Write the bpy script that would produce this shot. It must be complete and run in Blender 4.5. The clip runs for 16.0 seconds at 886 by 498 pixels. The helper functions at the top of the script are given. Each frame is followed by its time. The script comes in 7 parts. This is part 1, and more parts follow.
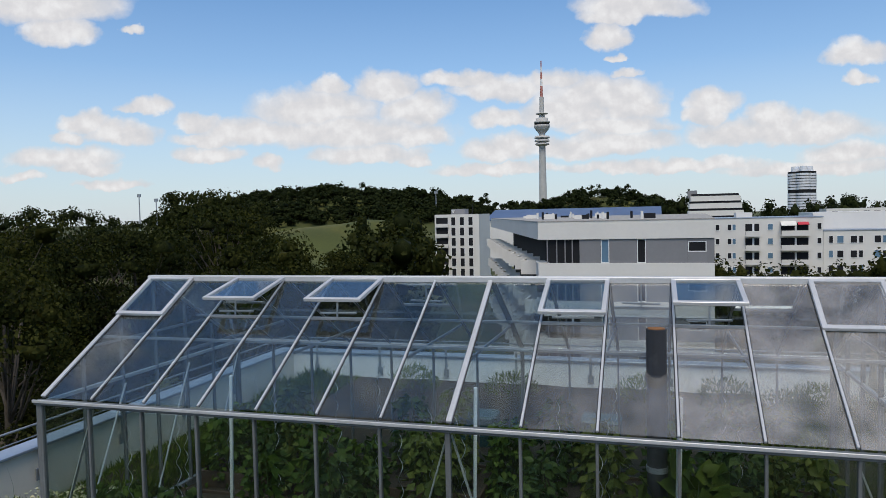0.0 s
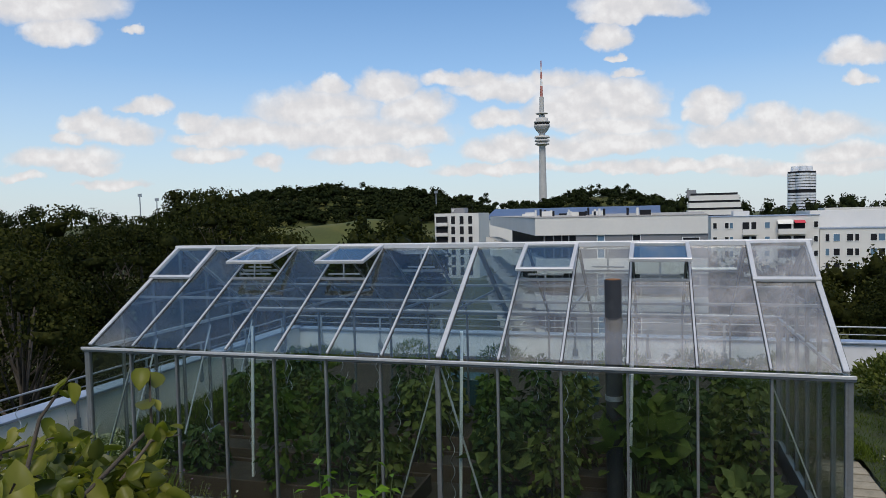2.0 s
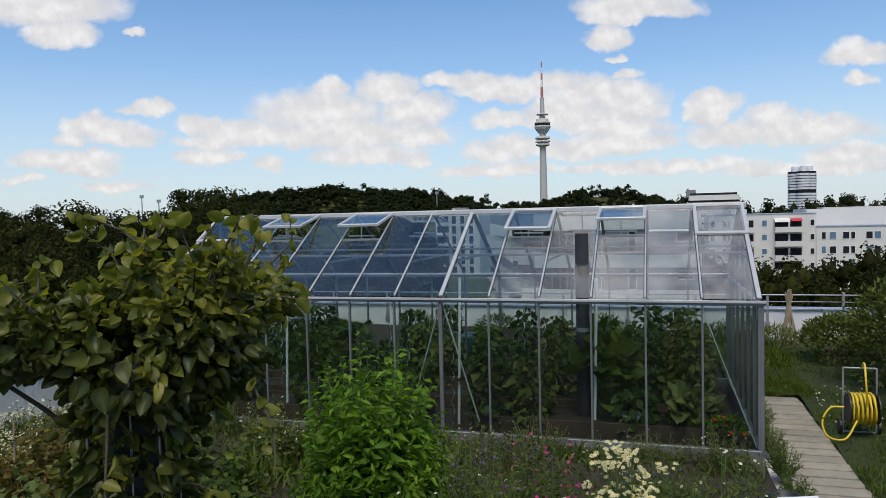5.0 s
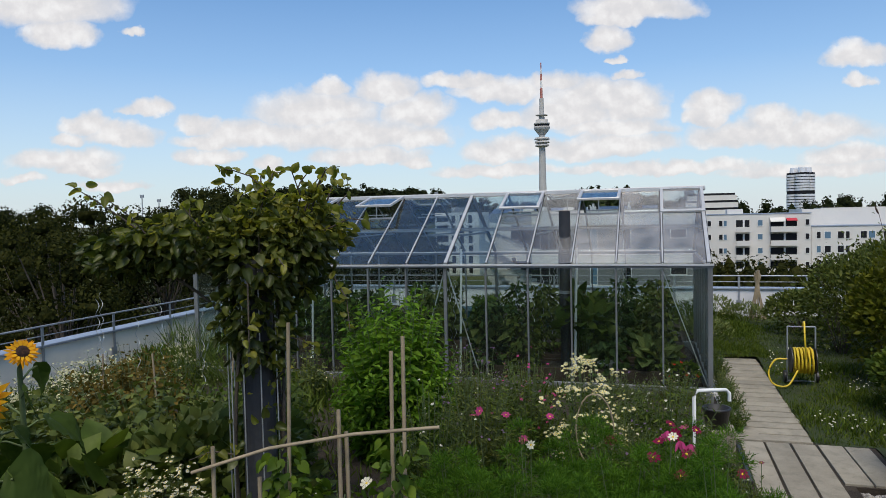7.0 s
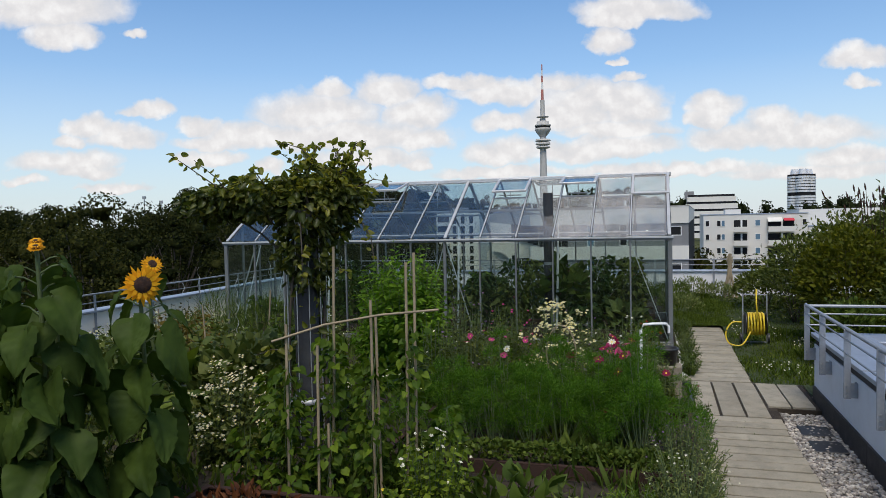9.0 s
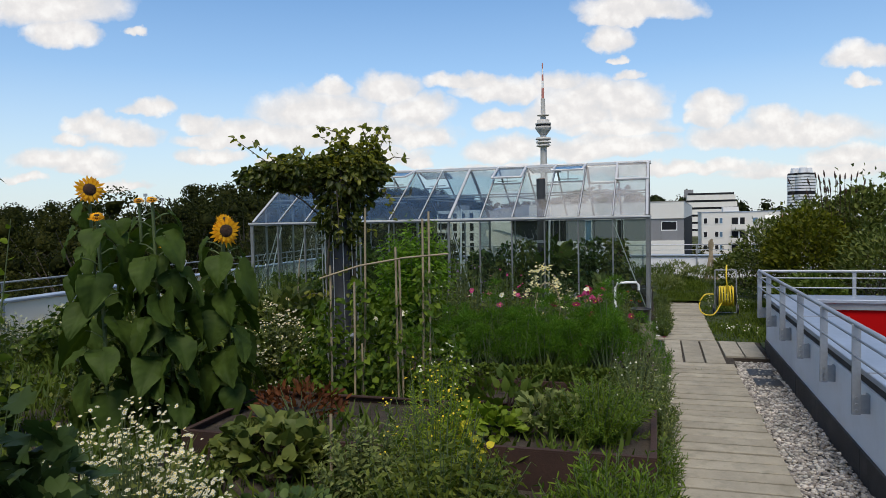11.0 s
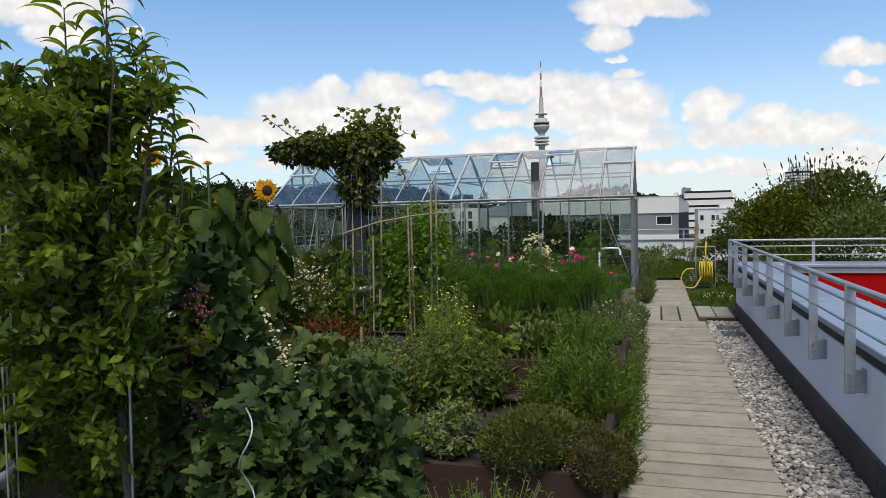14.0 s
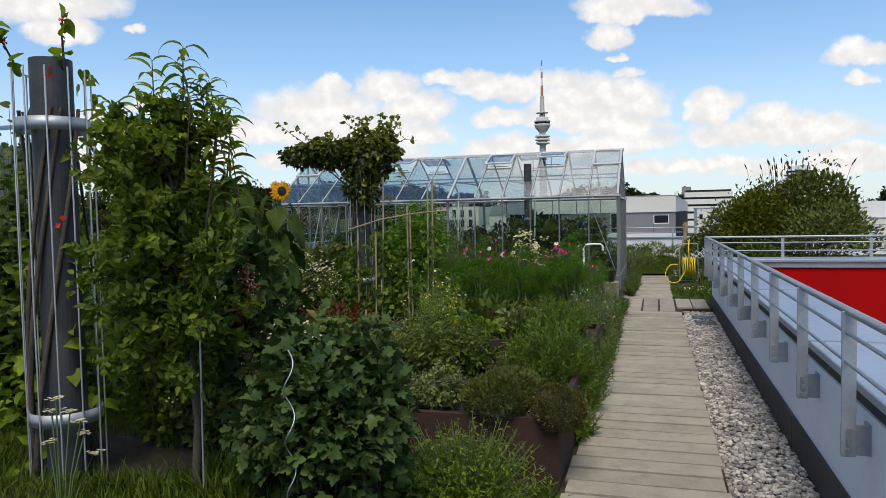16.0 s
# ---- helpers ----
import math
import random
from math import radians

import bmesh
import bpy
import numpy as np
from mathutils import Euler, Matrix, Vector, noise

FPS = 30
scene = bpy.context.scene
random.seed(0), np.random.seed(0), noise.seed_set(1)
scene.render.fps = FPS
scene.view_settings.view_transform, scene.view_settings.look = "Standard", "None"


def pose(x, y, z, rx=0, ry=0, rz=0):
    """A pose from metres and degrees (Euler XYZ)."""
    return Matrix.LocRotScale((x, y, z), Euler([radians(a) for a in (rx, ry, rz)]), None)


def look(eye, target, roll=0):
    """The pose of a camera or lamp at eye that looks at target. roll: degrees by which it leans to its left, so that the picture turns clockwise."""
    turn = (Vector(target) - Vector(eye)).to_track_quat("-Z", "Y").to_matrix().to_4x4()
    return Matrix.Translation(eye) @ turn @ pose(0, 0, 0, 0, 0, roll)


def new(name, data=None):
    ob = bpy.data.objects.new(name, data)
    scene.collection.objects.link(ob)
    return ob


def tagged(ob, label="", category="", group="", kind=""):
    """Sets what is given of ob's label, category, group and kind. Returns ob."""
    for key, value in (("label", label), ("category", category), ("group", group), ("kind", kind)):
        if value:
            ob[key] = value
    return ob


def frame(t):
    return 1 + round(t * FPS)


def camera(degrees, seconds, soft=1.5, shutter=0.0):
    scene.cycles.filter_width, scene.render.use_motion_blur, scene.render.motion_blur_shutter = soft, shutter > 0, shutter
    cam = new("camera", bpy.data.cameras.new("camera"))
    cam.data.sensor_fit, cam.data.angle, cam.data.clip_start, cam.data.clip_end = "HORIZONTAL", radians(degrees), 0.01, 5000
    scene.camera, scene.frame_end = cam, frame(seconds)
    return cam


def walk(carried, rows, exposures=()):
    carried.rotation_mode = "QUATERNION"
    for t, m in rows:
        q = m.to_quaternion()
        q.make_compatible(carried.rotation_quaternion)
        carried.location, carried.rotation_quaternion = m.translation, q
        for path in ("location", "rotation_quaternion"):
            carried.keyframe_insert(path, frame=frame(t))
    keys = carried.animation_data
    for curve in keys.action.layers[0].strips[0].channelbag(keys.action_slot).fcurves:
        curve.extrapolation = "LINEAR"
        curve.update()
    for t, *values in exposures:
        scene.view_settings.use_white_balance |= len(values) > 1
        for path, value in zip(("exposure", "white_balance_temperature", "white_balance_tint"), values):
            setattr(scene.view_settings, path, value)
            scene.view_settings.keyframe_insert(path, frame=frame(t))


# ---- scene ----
cam = camera(64.0, 16.0, soft=0.8)
PATH = [
    (0, (1.683, -5.681, 3.823), (1.114, -3.766, 3.728), -1.3),
    (1.5, (1.999, -6.514, 3.579), (1.43, -4.599, 3.484), -1.3),
    (2.5, (2.193, -7.034, 3.423), (1.623, -5.119, 3.328), -1.3),
    (3.5, (2.316, -7.486, 3.268), (1.747, -5.571, 3.174), -1.3),
    (4, (2.402, -7.781, 3.204), (1.831, -5.867, 3.11), -1.4),
    (6.5, (2.882, -9.695, 2.82), (2.31, -7.781, 2.733), -1.4),
    (7, (2.988, -10.11, 2.751), (2.418, -8.195, 2.661), -1.3),
    (7.5, (3.123, -10.499, 2.697), (2.551, -8.585, 2.597), -1.1),
    (8, (3.25, -10.923, 2.563), (2.679, -9.008, 2.475), -1.3),
    (8.5, (3.364, -11.313, 2.496), (2.79, -9.399, 2.402), -1.2),
    (9, (3.481, -11.722, 2.396), (2.908, -9.808, 2.311), -1.3),
    (11.5, (3.893, -13.502, 2.038), (3.319, -11.588, 1.944), -1.1),
    (12, (3.932, -13.738, 1.984), (3.359, -11.824, 1.885), -1.0),
    (12.5, (3.966, -13.91, 1.911), (3.397, -11.995, 1.812), -1.2),
    (13, (4.019, -14.047, 1.838), (3.448, -12.132, 1.742), -1.3),
    (13.5, (4.055, -14.197, 1.783), (3.484, -12.282, 1.69), -1.3),
    (14, (4.109, -14.405, 1.703), (3.539, -12.49, 1.611), -1.3),
    (14.5, (4.175, -14.628, 1.676), (3.605, -12.714, 1.582), -1.3),
    (15, (4.261, -14.862, 1.69), (3.688, -12.948, 1.594), -1.2),
    (15.5, (4.346, -15.059, 1.691), (3.775, -13.145, 1.594), -1.2),
    (16, (4.434, -15.266, 1.695), (3.862, -13.352, 1.599), -1.2),
]
walk(cam, [(t, look(eye, target, roll)) for t, eye, target, roll in PATH], [(0, -.13, 6430, 10), (4, -.08, 6460, 10), (9, 0, 6520, 10), (12.5, .12, 6680, 9), (16, .16, 6680, 9)])

# ---- sky and sun ----
def link(tree, a, b):
    tree.links.new(a, b)


def node(tree, kind, **values):
    n = tree.nodes.new(kind)
    for key, value in values.items():
        n.inputs[key].default_value = value
    return n


def math_node(tree, op, a, b=None, clamp=False):
    n = tree.nodes.new("ShaderNodeMath")
    n.operation, n.use_clamp = op, clamp
    for slot, v in ((0, a), (1, b)):
        if v is None:
            continue
        if isinstance(v, (int, float)):
            n.inputs[slot].default_value = v
        else:
            tree.links.new(v, n.inputs[slot])
    return n.outputs[0]


def ramp(tree, fac, stops):
    n = tree.nodes.new("ShaderNodeValToRGB")
    els = n.color_ramp.elements
    while len(els) < len(stops):
        els.new(0.5)
    for e, (pos, col) in zip(els, stops):
        e.position, e.color = pos, (*col, 1) if len(col) == 3 else col
    tree.links.new(fac, n.inputs[0])
    return n.outputs[0]


SUN_EL, SUN_AZ = radians(60), radians(170)
world = bpy.data.worlds.new("sky")
scene.world = world
world.use_nodes = True
wt = world.node_tree
wt.nodes.clear()
sky = wt.nodes.new("ShaderNodeTexSky")
sky.sky_type, sky.sun_disc = "NISHITA", False
sky.sun_elevation, sky.sun_rotation = SUN_EL, SUN_AZ
sky.altitude, sky.air_density, sky.dust_density, sky.ozone_density = 520, 1.0, 0.6, 2.0

# one puff of cloud: how far inside an ellipse a direction lies, with a flatter base
puff = bpy.data.node_groups.new("cloud_puff", "ShaderNodeTree")
for n_, k_, io_ in (("uv", "NodeSocketVector", "INPUT"), ("centre", "NodeSocketVector", "INPUT"),
                    ("size", "NodeSocketVector", "INPUT"), ("inside", "NodeSocketFloat", "OUTPUT")):
    puff.interface.new_socket(n_, in_out=io_, socket_type=k_)
gi, go = puff.nodes.new("NodeGroupInput"), puff.nodes.new("NodeGroupOutput")
sub = puff.nodes.new("ShaderNodeVectorMath")
sub.operation = "SUBTRACT"
div = puff.nodes.new("ShaderNodeVectorMath")
div.operation = "DIVIDE"
sep = puff.nodes.new("ShaderNodeSeparateXYZ")
link(puff, gi.outputs[0], sub.inputs[0]), link(puff, gi.outputs[1], sub.inputs[1])
link(puff, sub.outputs[0], div.inputs[0]), link(puff, gi.outputs[2], div.inputs[1])
link(puff, div.outputs[0], sep.inputs[0])
low = math_node(puff, "MULTIPLY", math_node(puff, "MINIMUM", sep.outputs[1], 0.0), 0.75)
vv = math_node(puff, "ADD", sep.outputs[1], low)
dist = math_node(puff, "SQRT", math_node(puff, "ADD", math_node(puff, "MULTIPLY", sep.outputs[0], sep.outputs[0]),
                                         math_node(puff, "MULTIPLY", vv, vv)))
link(puff, math_node(puff, "SUBTRACT", 1.0, dist), go.inputs[0])

geo = wt.nodes.new("ShaderNodeTexCoord")
turn = wt.nodes.new("ShaderNodeVectorRotate")
turn.rotation_type, turn.inputs["Angle"].default_value = "Z_AXIS", radians(-16.6)
link(wt, geo.outputs["Generated"], turn.inputs["Vector"])
dsep = wt.nodes.new("ShaderNodeSeparateXYZ")
link(wt, turn.outputs[0], dsep.inputs[0])
ahead = math_node(wt, "MAXIMUM", dsep.outputs[1], 0.05)
uu = math_node(wt, "DIVIDE", dsep.outputs[0], ahead)
vvv = math_node(wt, "DIVIDE", dsep.outputs[2], ahead)
uv = wt.nodes.new("ShaderNodeCombineXYZ")
link(wt, uu, uv.inputs[0]), link(wt, vvv, uv.inputs[1])
# billowing edges
bil = node(wt, "ShaderNodeTexNoise", Scale=24.0, Detail=8.0, Roughness=0.55)
link(wt, uv.outputs[0], bil.inputs["Vector"])
shift = wt.nodes.new("ShaderNodeVectorMath")
shift.operation = "MULTIPLY_ADD"
shift.inputs[1].default_value, shift.inputs[2].default_value = (0.055, 0.034, 0), (-0.0275, -0.017, 0)
link(wt, bil.outputs["Color"], shift.inputs[0])
moved = wt.nodes.new("ShaderNodeVectorMath")
link(wt, uv.outputs[0], moved.inputs[0]), link(wt, shift.outputs[0], moved.inputs[1])
# azimuth and elevation tangents of the clouds' middles, half widths and half heights, bank by bank
HIGH_CLOUDS = [(-.539, .303, .1, .037), (-.526, .263, .049, .024), (-.424, .264, .018, .005), (.276, .281, .084, .019), (.245, .27, .048, .013),
               (.237, .24, .028, .019), (.252, .214, .012, .003), (.264, .191, .02, .005), (.587, .211, .049, .016), (.589, .177, .022, .009),
               (-.407, .16, .036, .01)]
WEST_CLOUDS = [(-.492, .137, .036, .014), (-.446, .122, .054, .016), (-.522, .119, .024, .007), (-.529, .089, .073, .014), (-.499, .076, .048, .008),
               (-.585, .064, .024, .006), (-.46, .054, .048, .006), (-.337, .134, .033, .012), (-.276, .118, .068, .019), (-.323, .111, .049, .01),
               (-.222, .12, .048, .014), (-.324, .089, .044, .01), (-.239, .078, .021, .009), (-.172, .149, .089, .027), (-.076, .176, .045, .022),
               (-.153, .181, .024, .01), (-.125, .116, .132, .022), (-.102, .086, .078, .013), (-.033, .146, .048, .022), (-.021, .11, .037, .019)]
EAST_CLOUDS = [(-.037, .075, .022, .007), (.031, .187, .057, .01), (.094, .173, .076, .016), (.165, .183, .04, .011), (.085, .132, .037, .012),
               (.224, .157, .089, .026), (.176, .135, .072, .022), (.267, .141, .048, .026), (.243, .117, .08, .011), (.088, .088, .057, .018),
               (.183, .088, .062, .014), (.251, .094, .08, .015), (.386, .146, .037, .016), (.374, .13, .026, .013), (.469, .126, .036, .016),
               (.497, .104, .118, .021), (.405, .101, .06, .018), (.58, .07, .068, .014), (.318, .061, .159, .008), (.08, .061, .088, .008),
               (.525, .051, .12, .01)]
best = None
for cx, cy, rx_, ry_ in HIGH_CLOUDS + WEST_CLOUDS + EAST_CLOUDS:
    g = wt.nodes.new("ShaderNodeGroup")
    g.node_tree = puff
    link(wt, moved.outputs[0], g.inputs[0])
    g.inputs[1].default_value, g.inputs[2].default_value = (cx, cy, 0), (rx_ * 1.22, ry_ * 1.35 + .004, 1)
    best = g.outputs[0] if best is None else math_node(wt, "MAXIMUM", best, g.outputs[0])
fine = node(wt, "ShaderNodeTexNoise", Scale=34.0, Detail=6.0, Roughness=0.62)
link(wt, uv.outputs[0], fine.inputs["Vector"])
best = math_node(wt, "ADD", best, math_node(wt, "MULTIPLY", math_node(wt, "SUBTRACT", fine.outputs[0], 0.5), 0.24))
# the rest of the sky: scattered clouds all round
rest = node(wt, "ShaderNodeTexNoise", Scale=3.2, Detail=7.0, Roughness=0.6)
link(wt, geo.outputs["Generated"], rest.inputs["Vector"])
rest_v = math_node(wt, "MULTIPLY", math_node(wt, "SUBTRACT", rest.outputs[0], 0.52), 3.0)
front = math_node(wt, "MULTIPLY", math_node(wt, "SUBTRACT", dsep.outputs[1], 0.55), 6.0, clamp=True)
above = math_node(wt, "MULTIPLY", math_node(wt, "SUBTRACT", vvv, 0.32), 8.0, clamp=True)
inview = math_node(wt, "MULTIPLY", front, math_node(wt, "SUBTRACT", 1.0, above))
mix_v = wt.nodes.new("ShaderNodeMix")
link(wt, inview, mix_v.inputs[0]), link(wt, rest_v, mix_v.inputs[2]), link(wt, best, mix_v.inputs[3])
cover = ramp(wt, mix_v.outputs[0], [(0.0, (0, 0, 0)), (0.10, (.30,) * 3), (0.26, (.80,) * 3), (0.5, (.96,) * 3)])
# billows lit from above: the step of the noise between a place and one a little higher
lift = wt.nodes.new("ShaderNodeVectorMath")
lift.inputs[1].default_value = (.004, .011, 0)
link(wt, uv.outputs[0], lift.inputs[0])
low_b, high_b = (node(wt, "ShaderNodeTexNoise", Scale=26.0, Detail=5.0, Roughness=0.5) for _ in range(2))
link(wt, uv.outputs[0], low_b.inputs["Vector"]), link(wt, lift.outputs[0], high_b.inputs["Vector"])
relief = math_node(wt, "MULTIPLY", math_node(wt, "SUBTRACT", low_b.outputs[0], high_b.outputs[0]), 1.3)
tone = ramp(wt, math_node(wt, "ADD", math_node(wt, "MULTIPLY", mix_v.outputs[0], 0.22),
                          math_node(wt, "ADD", relief, math_node(wt, "MULTIPLY", fine.outputs[0], 0.6))),
            [(0.12, (.74, .74, .76)), (0.4, (.84, .82, .82)), (0.65, (.97, .955, .945))])
CLOUD_GAIN, SKY_GAIN = 0.96, 0.135
# paler, milky air towards the horizon
deep = wt.nodes.new("ShaderNodeMix")
deep.data_type, deep.blend_type = "RGBA", "MULTIPLY"
deep.inputs[0].default_value, deep.inputs[7].default_value = 1.0, (.74, 1.02, 1.19, 1)
link(wt, sky.outputs[0], deep.inputs[6])
hsep = wt.nodes.new("ShaderNodeSeparateXYZ")
link(wt, geo.outputs["Generated"], hsep.inputs[0])
milk = ramp(wt, hsep.outputs[2], [(0.0, (.85,) * 3), (0.07, (.62,) * 3), (0.2, (.18,) * 3), (0.34, (0,) * 3)])
air = wt.nodes.new("ShaderNodeMix")
air.data_type = "RGBA"
air.inputs[7].default_value = (5.2, 5.5, 5.8, 1)
link(wt, milk, air.inputs[0]), link(wt, deep.outputs[2], air.inputs[6])
bg_sky, bg_cloud = node(wt, "ShaderNodeBackground", Strength=SKY_GAIN), node(wt, "ShaderNodeBackground", Strength=CLOUD_GAIN)
link(wt, air.outputs[2], bg_sky.inputs[0]), link(wt, tone, bg_cloud.inputs[0])
mixw = wt.nodes.new("ShaderNodeMixShader")
link(wt, cover, mixw.inputs[0]), link(wt, bg_sky.outputs[0], mixw.inputs[1]), link(wt, bg_cloud.outputs[0], mixw.inputs[2])
wout = wt.nodes.new("ShaderNodeOutputWorld")
link(wt, mixw.outputs[0], wout.inputs[0])

# the sun behind thin cloud, high behind the camera
sun = new("sun", bpy.data.lights.new("sun", "SUN"))
sun.data.energy, sun.data.angle, sun.data.color = 3.0, radians(32), (1.0, 0.90, 0.76)
sun_way = Vector((math.sin(SUN_AZ) * math.cos(SUN_EL), math.cos(SUN_AZ) * math.cos(SUN_EL), math.sin(SUN_EL)))
sun.matrix_world = look(sun_way * 50, (0, 0, 0))

# ---- materials ----
def surface(name, base, rough=0.7, metal=0.0, vary=0.25, scale=6.0, grain=60.0, bump=0.15, stain=None, stain_amt=0.35,
            per_object=0.0, stretch=(1, 1, 1)):
    """A procedural surface: broad stains, fine grain, bump; per_object: brightness spread between alike pieces."""
    m = bpy.data.materials.new(name)
    m.use_nodes = True
    t = m.node_tree
    b = t.nodes["Principled BSDF"]
    b.inputs["Roughness"].default_value, b.inputs["Metallic"].default_value = rough, metal
    co = t.nodes.new("ShaderNodeTexCoord")
    mp = t.nodes.new("ShaderNodeMapping")
    mp.inputs["Scale"].default_value = stretch
    gpos = t.nodes.new("ShaderNodeNewGeometry")
    link(t, gpos.outputs["Position"], mp.inputs[0])
    big = node(t, "ShaderNodeTexNoise", Scale=scale / 6, Detail=5.0, Roughness=0.65)
    fin = node(t, "ShaderNodeTexNoise", Scale=grain, Detail=4.0, Roughness=0.7)
    link(t, mp.outputs[0], big.inputs["Vector"]), link(t, mp.outputs[0], fin.inputs["Vector"])
    dark = tuple(c * (1 - vary) for c in base)
    lite = tuple(min(1, c * (1 + vary)) for c in base)
    c1 = ramp(t, big.outputs[0], [(0.3, dark), (0.7, lite)])
    mx = t.nodes.new("ShaderNodeMix")
    mx.data_type, mx.blend_type = "RGBA", "MULTIPLY"
    mx.inputs[0].default_value = 1.0
    g = ramp(t, fin.outputs[0], [(0.25, (1 - vary,) * 3), (0.75, (1.0,) * 3)])
    link(t, c1, mx.inputs[6]), link(t, g, mx.inputs[7])
    col = mx.outputs[2]
    if stain:
        sn = node(t, "ShaderNodeTexNoise", Scale=scale / 2.2, Detail=6.0, Roughness=0.7)
        link(t, mp.outputs[0], sn.inputs["Vector"])
        mk = ramp(t, sn.outputs[0], [(0.5, (0, 0, 0)), (0.68, (stain_amt,) * 3)])
        ms = t.nodes.new("ShaderNodeMix")
        ms.data_type = "RGBA"
        link(t, mk, ms.inputs[0]), link(t, col, ms.inputs[6])
        ms.inputs[7].default_value = (*stain, 1)
        col = ms.outputs[2]
    if per_object:
        oi = t.nodes.new("ShaderNodeObjectInfo")
        k = ramp(t, oi.outputs["Random"], [(0, (1 - per_object,) * 3), (1, (1.0,) * 3)])
        mo = t.nodes.new("ShaderNodeMix")
        mo.data_type, mo.blend_type = "RGBA", "MULTIPLY"
        mo.inputs[0].default_value = 1.0
        link(t, col, mo.inputs[6]), link(t, k, mo.inputs[7])
        col = mo.outputs[2]
    link(t, col, b.inputs["Base Color"])
    if bump:
        bm_ = node(t, "ShaderNodeBump", Strength=bump, Distance=0.02)
        link(t, fin.outputs[0], bm_.inputs["Height"])
        link(t, bm_.outputs[0], b.inputs["Normal"])
    return m


def leaf_mat(name, a, b, rough=0.5, trans=0.3, gloss=0.13):
    """Foliage: each leaf takes its own tone between a and b; light comes through."""
    m = bpy.data.materials.new(name)
    m.use_nodes = True
    t = m.node_tree
    p = t.nodes["Principled BSDF"]
    p.inputs["Roughness"].default_value = rough
    p.inputs["Specular IOR Level"].default_value = gloss
    gg = t.nodes.new("ShaderNodeNewGeometry")
    mid = tuple((x + y) / 2 for x, y in zip(a, b))
    col = ramp(t, gg.outputs["Random Per Island"], [(0, a), (0.6, mid), (1, b)])
    nz = node(t, "ShaderNodeTexNoise", Scale=7.0, Detail=3.0)
    link(t, gg.outputs["Position"], nz.inputs["Vector"])
    k = ramp(t, nz.outputs[0], [(0.3, (.81, .82, .72)), (0.7, (1.50, 1.42, 1.22))])
    mx = t.nodes.new("ShaderNodeMix")
    mx.data_type, mx.blend_type = "RGBA", "MULTIPLY"
    mx.inputs[0].default_value = 1.0
    link(t, col, mx.inputs[6]), link(t, k, mx.inputs[7])
    link(t, mx.outputs[2], p.inputs["Base Color"])
    tr = t.nodes.new("ShaderNodeBsdfTranslucent")
    hue = t.nodes.new("ShaderNodeMix")
    hue.data_type, hue.blend_type = "RGBA", "MULTIPLY"
    hue.inputs[0].default_value = 1.0
    hue.inputs[7].default_value = (1.3, 1.35, 0.5, 1)
    link(t, mx.outputs[2], hue.inputs[6]), link(t, hue.outputs[2], tr.inputs[0])
    ms = t.nodes.new("ShaderNodeMixShader")
    ms.inputs[0].default_value = trans
    link(t, p.outputs[0], ms.inputs[1]), link(t, tr.outputs[0], ms.inputs[2])
    link(t, ms.outputs[0], t.nodes["Material Output"].inputs[0])
    return m


def glass_mat(name, tint, dirt, dirt_col=(.62, .62, .62), streak=(3, 3, .6), rough=0.03, mirror=0.045, power=3.2):
    """Window glass: clear, mirroring by Fresnel, with a film of dirt and dried drops."""
    m = bpy.data.materials.new(name)
    m.use_nodes = True
    t = m.node_tree
    t.nodes.remove(t.nodes["Principled BSDF"])
    tr = t.nodes.new("ShaderNodeBsdfTransparent")
    tr.inputs[0].default_value = (*tint, 1)
    gl = t.nodes.new("ShaderNodeBsdfGlossy")
    gl.inputs["Roughness"].default_value = rough
    lw = node(t, "ShaderNodeLayerWeight", Blend=0.5)
    fr = math_node(t, "ADD", math_node(t, "MULTIPLY", math_node(t, "POWER", lw.outputs["Facing"], power), 0.9), mirror)
    mg = t.nodes.new("ShaderNodeMixShader")
    link(t, fr, mg.inputs[0]), link(t, tr.outputs[0], mg.inputs[1]), link(t, gl.outputs[0], mg.inputs[2])
    gp = t.nodes.new("ShaderNodeNewGeometry")
    mp = t.nodes.new("ShaderNodeMapping")
    mp.inputs["Scale"].default_value = streak
    link(t, gp.outputs["Position"], mp.inputs[0])
    n1 = node(t, "ShaderNodeTexNoise", Scale=0.9, Detail=8.0, Roughness=0.62)
    link(t, mp.outputs[0], n1.inputs["Vector"])
    n2 = node(t, "ShaderNodeTexNoise", Scale=30.0, Detail=3.0)
    link(t, gp.outputs["Position"], n2.inputs["Vector"])
    f = math_node(t, "MULTIPLY", ramp(t, n1.outputs[0], [(0.32, (.12,) * 3), (0.7, (1,) * 3)]),
                  ramp(t, n2.outputs[0], [(0.2, (.75,) * 3), (0.8, (1,) * 3)]))
    f = math_node(t, "MULTIPLY", f, dirt, clamp=True)
    df = node(t, "ShaderNodeBsdfDiffuse")
    df.inputs[0].default_value = (*dirt_col, 1)
    md = t.nodes.new("ShaderNodeMixShader")
    link(t, f, md.inputs[0]), link(t, mg.outputs[0], md.inputs[1]), link(t, df.outputs[0], md.inputs[2])
    link(t, md.outputs[0], t.nodes["Material Output"].inputs[0])
    return m


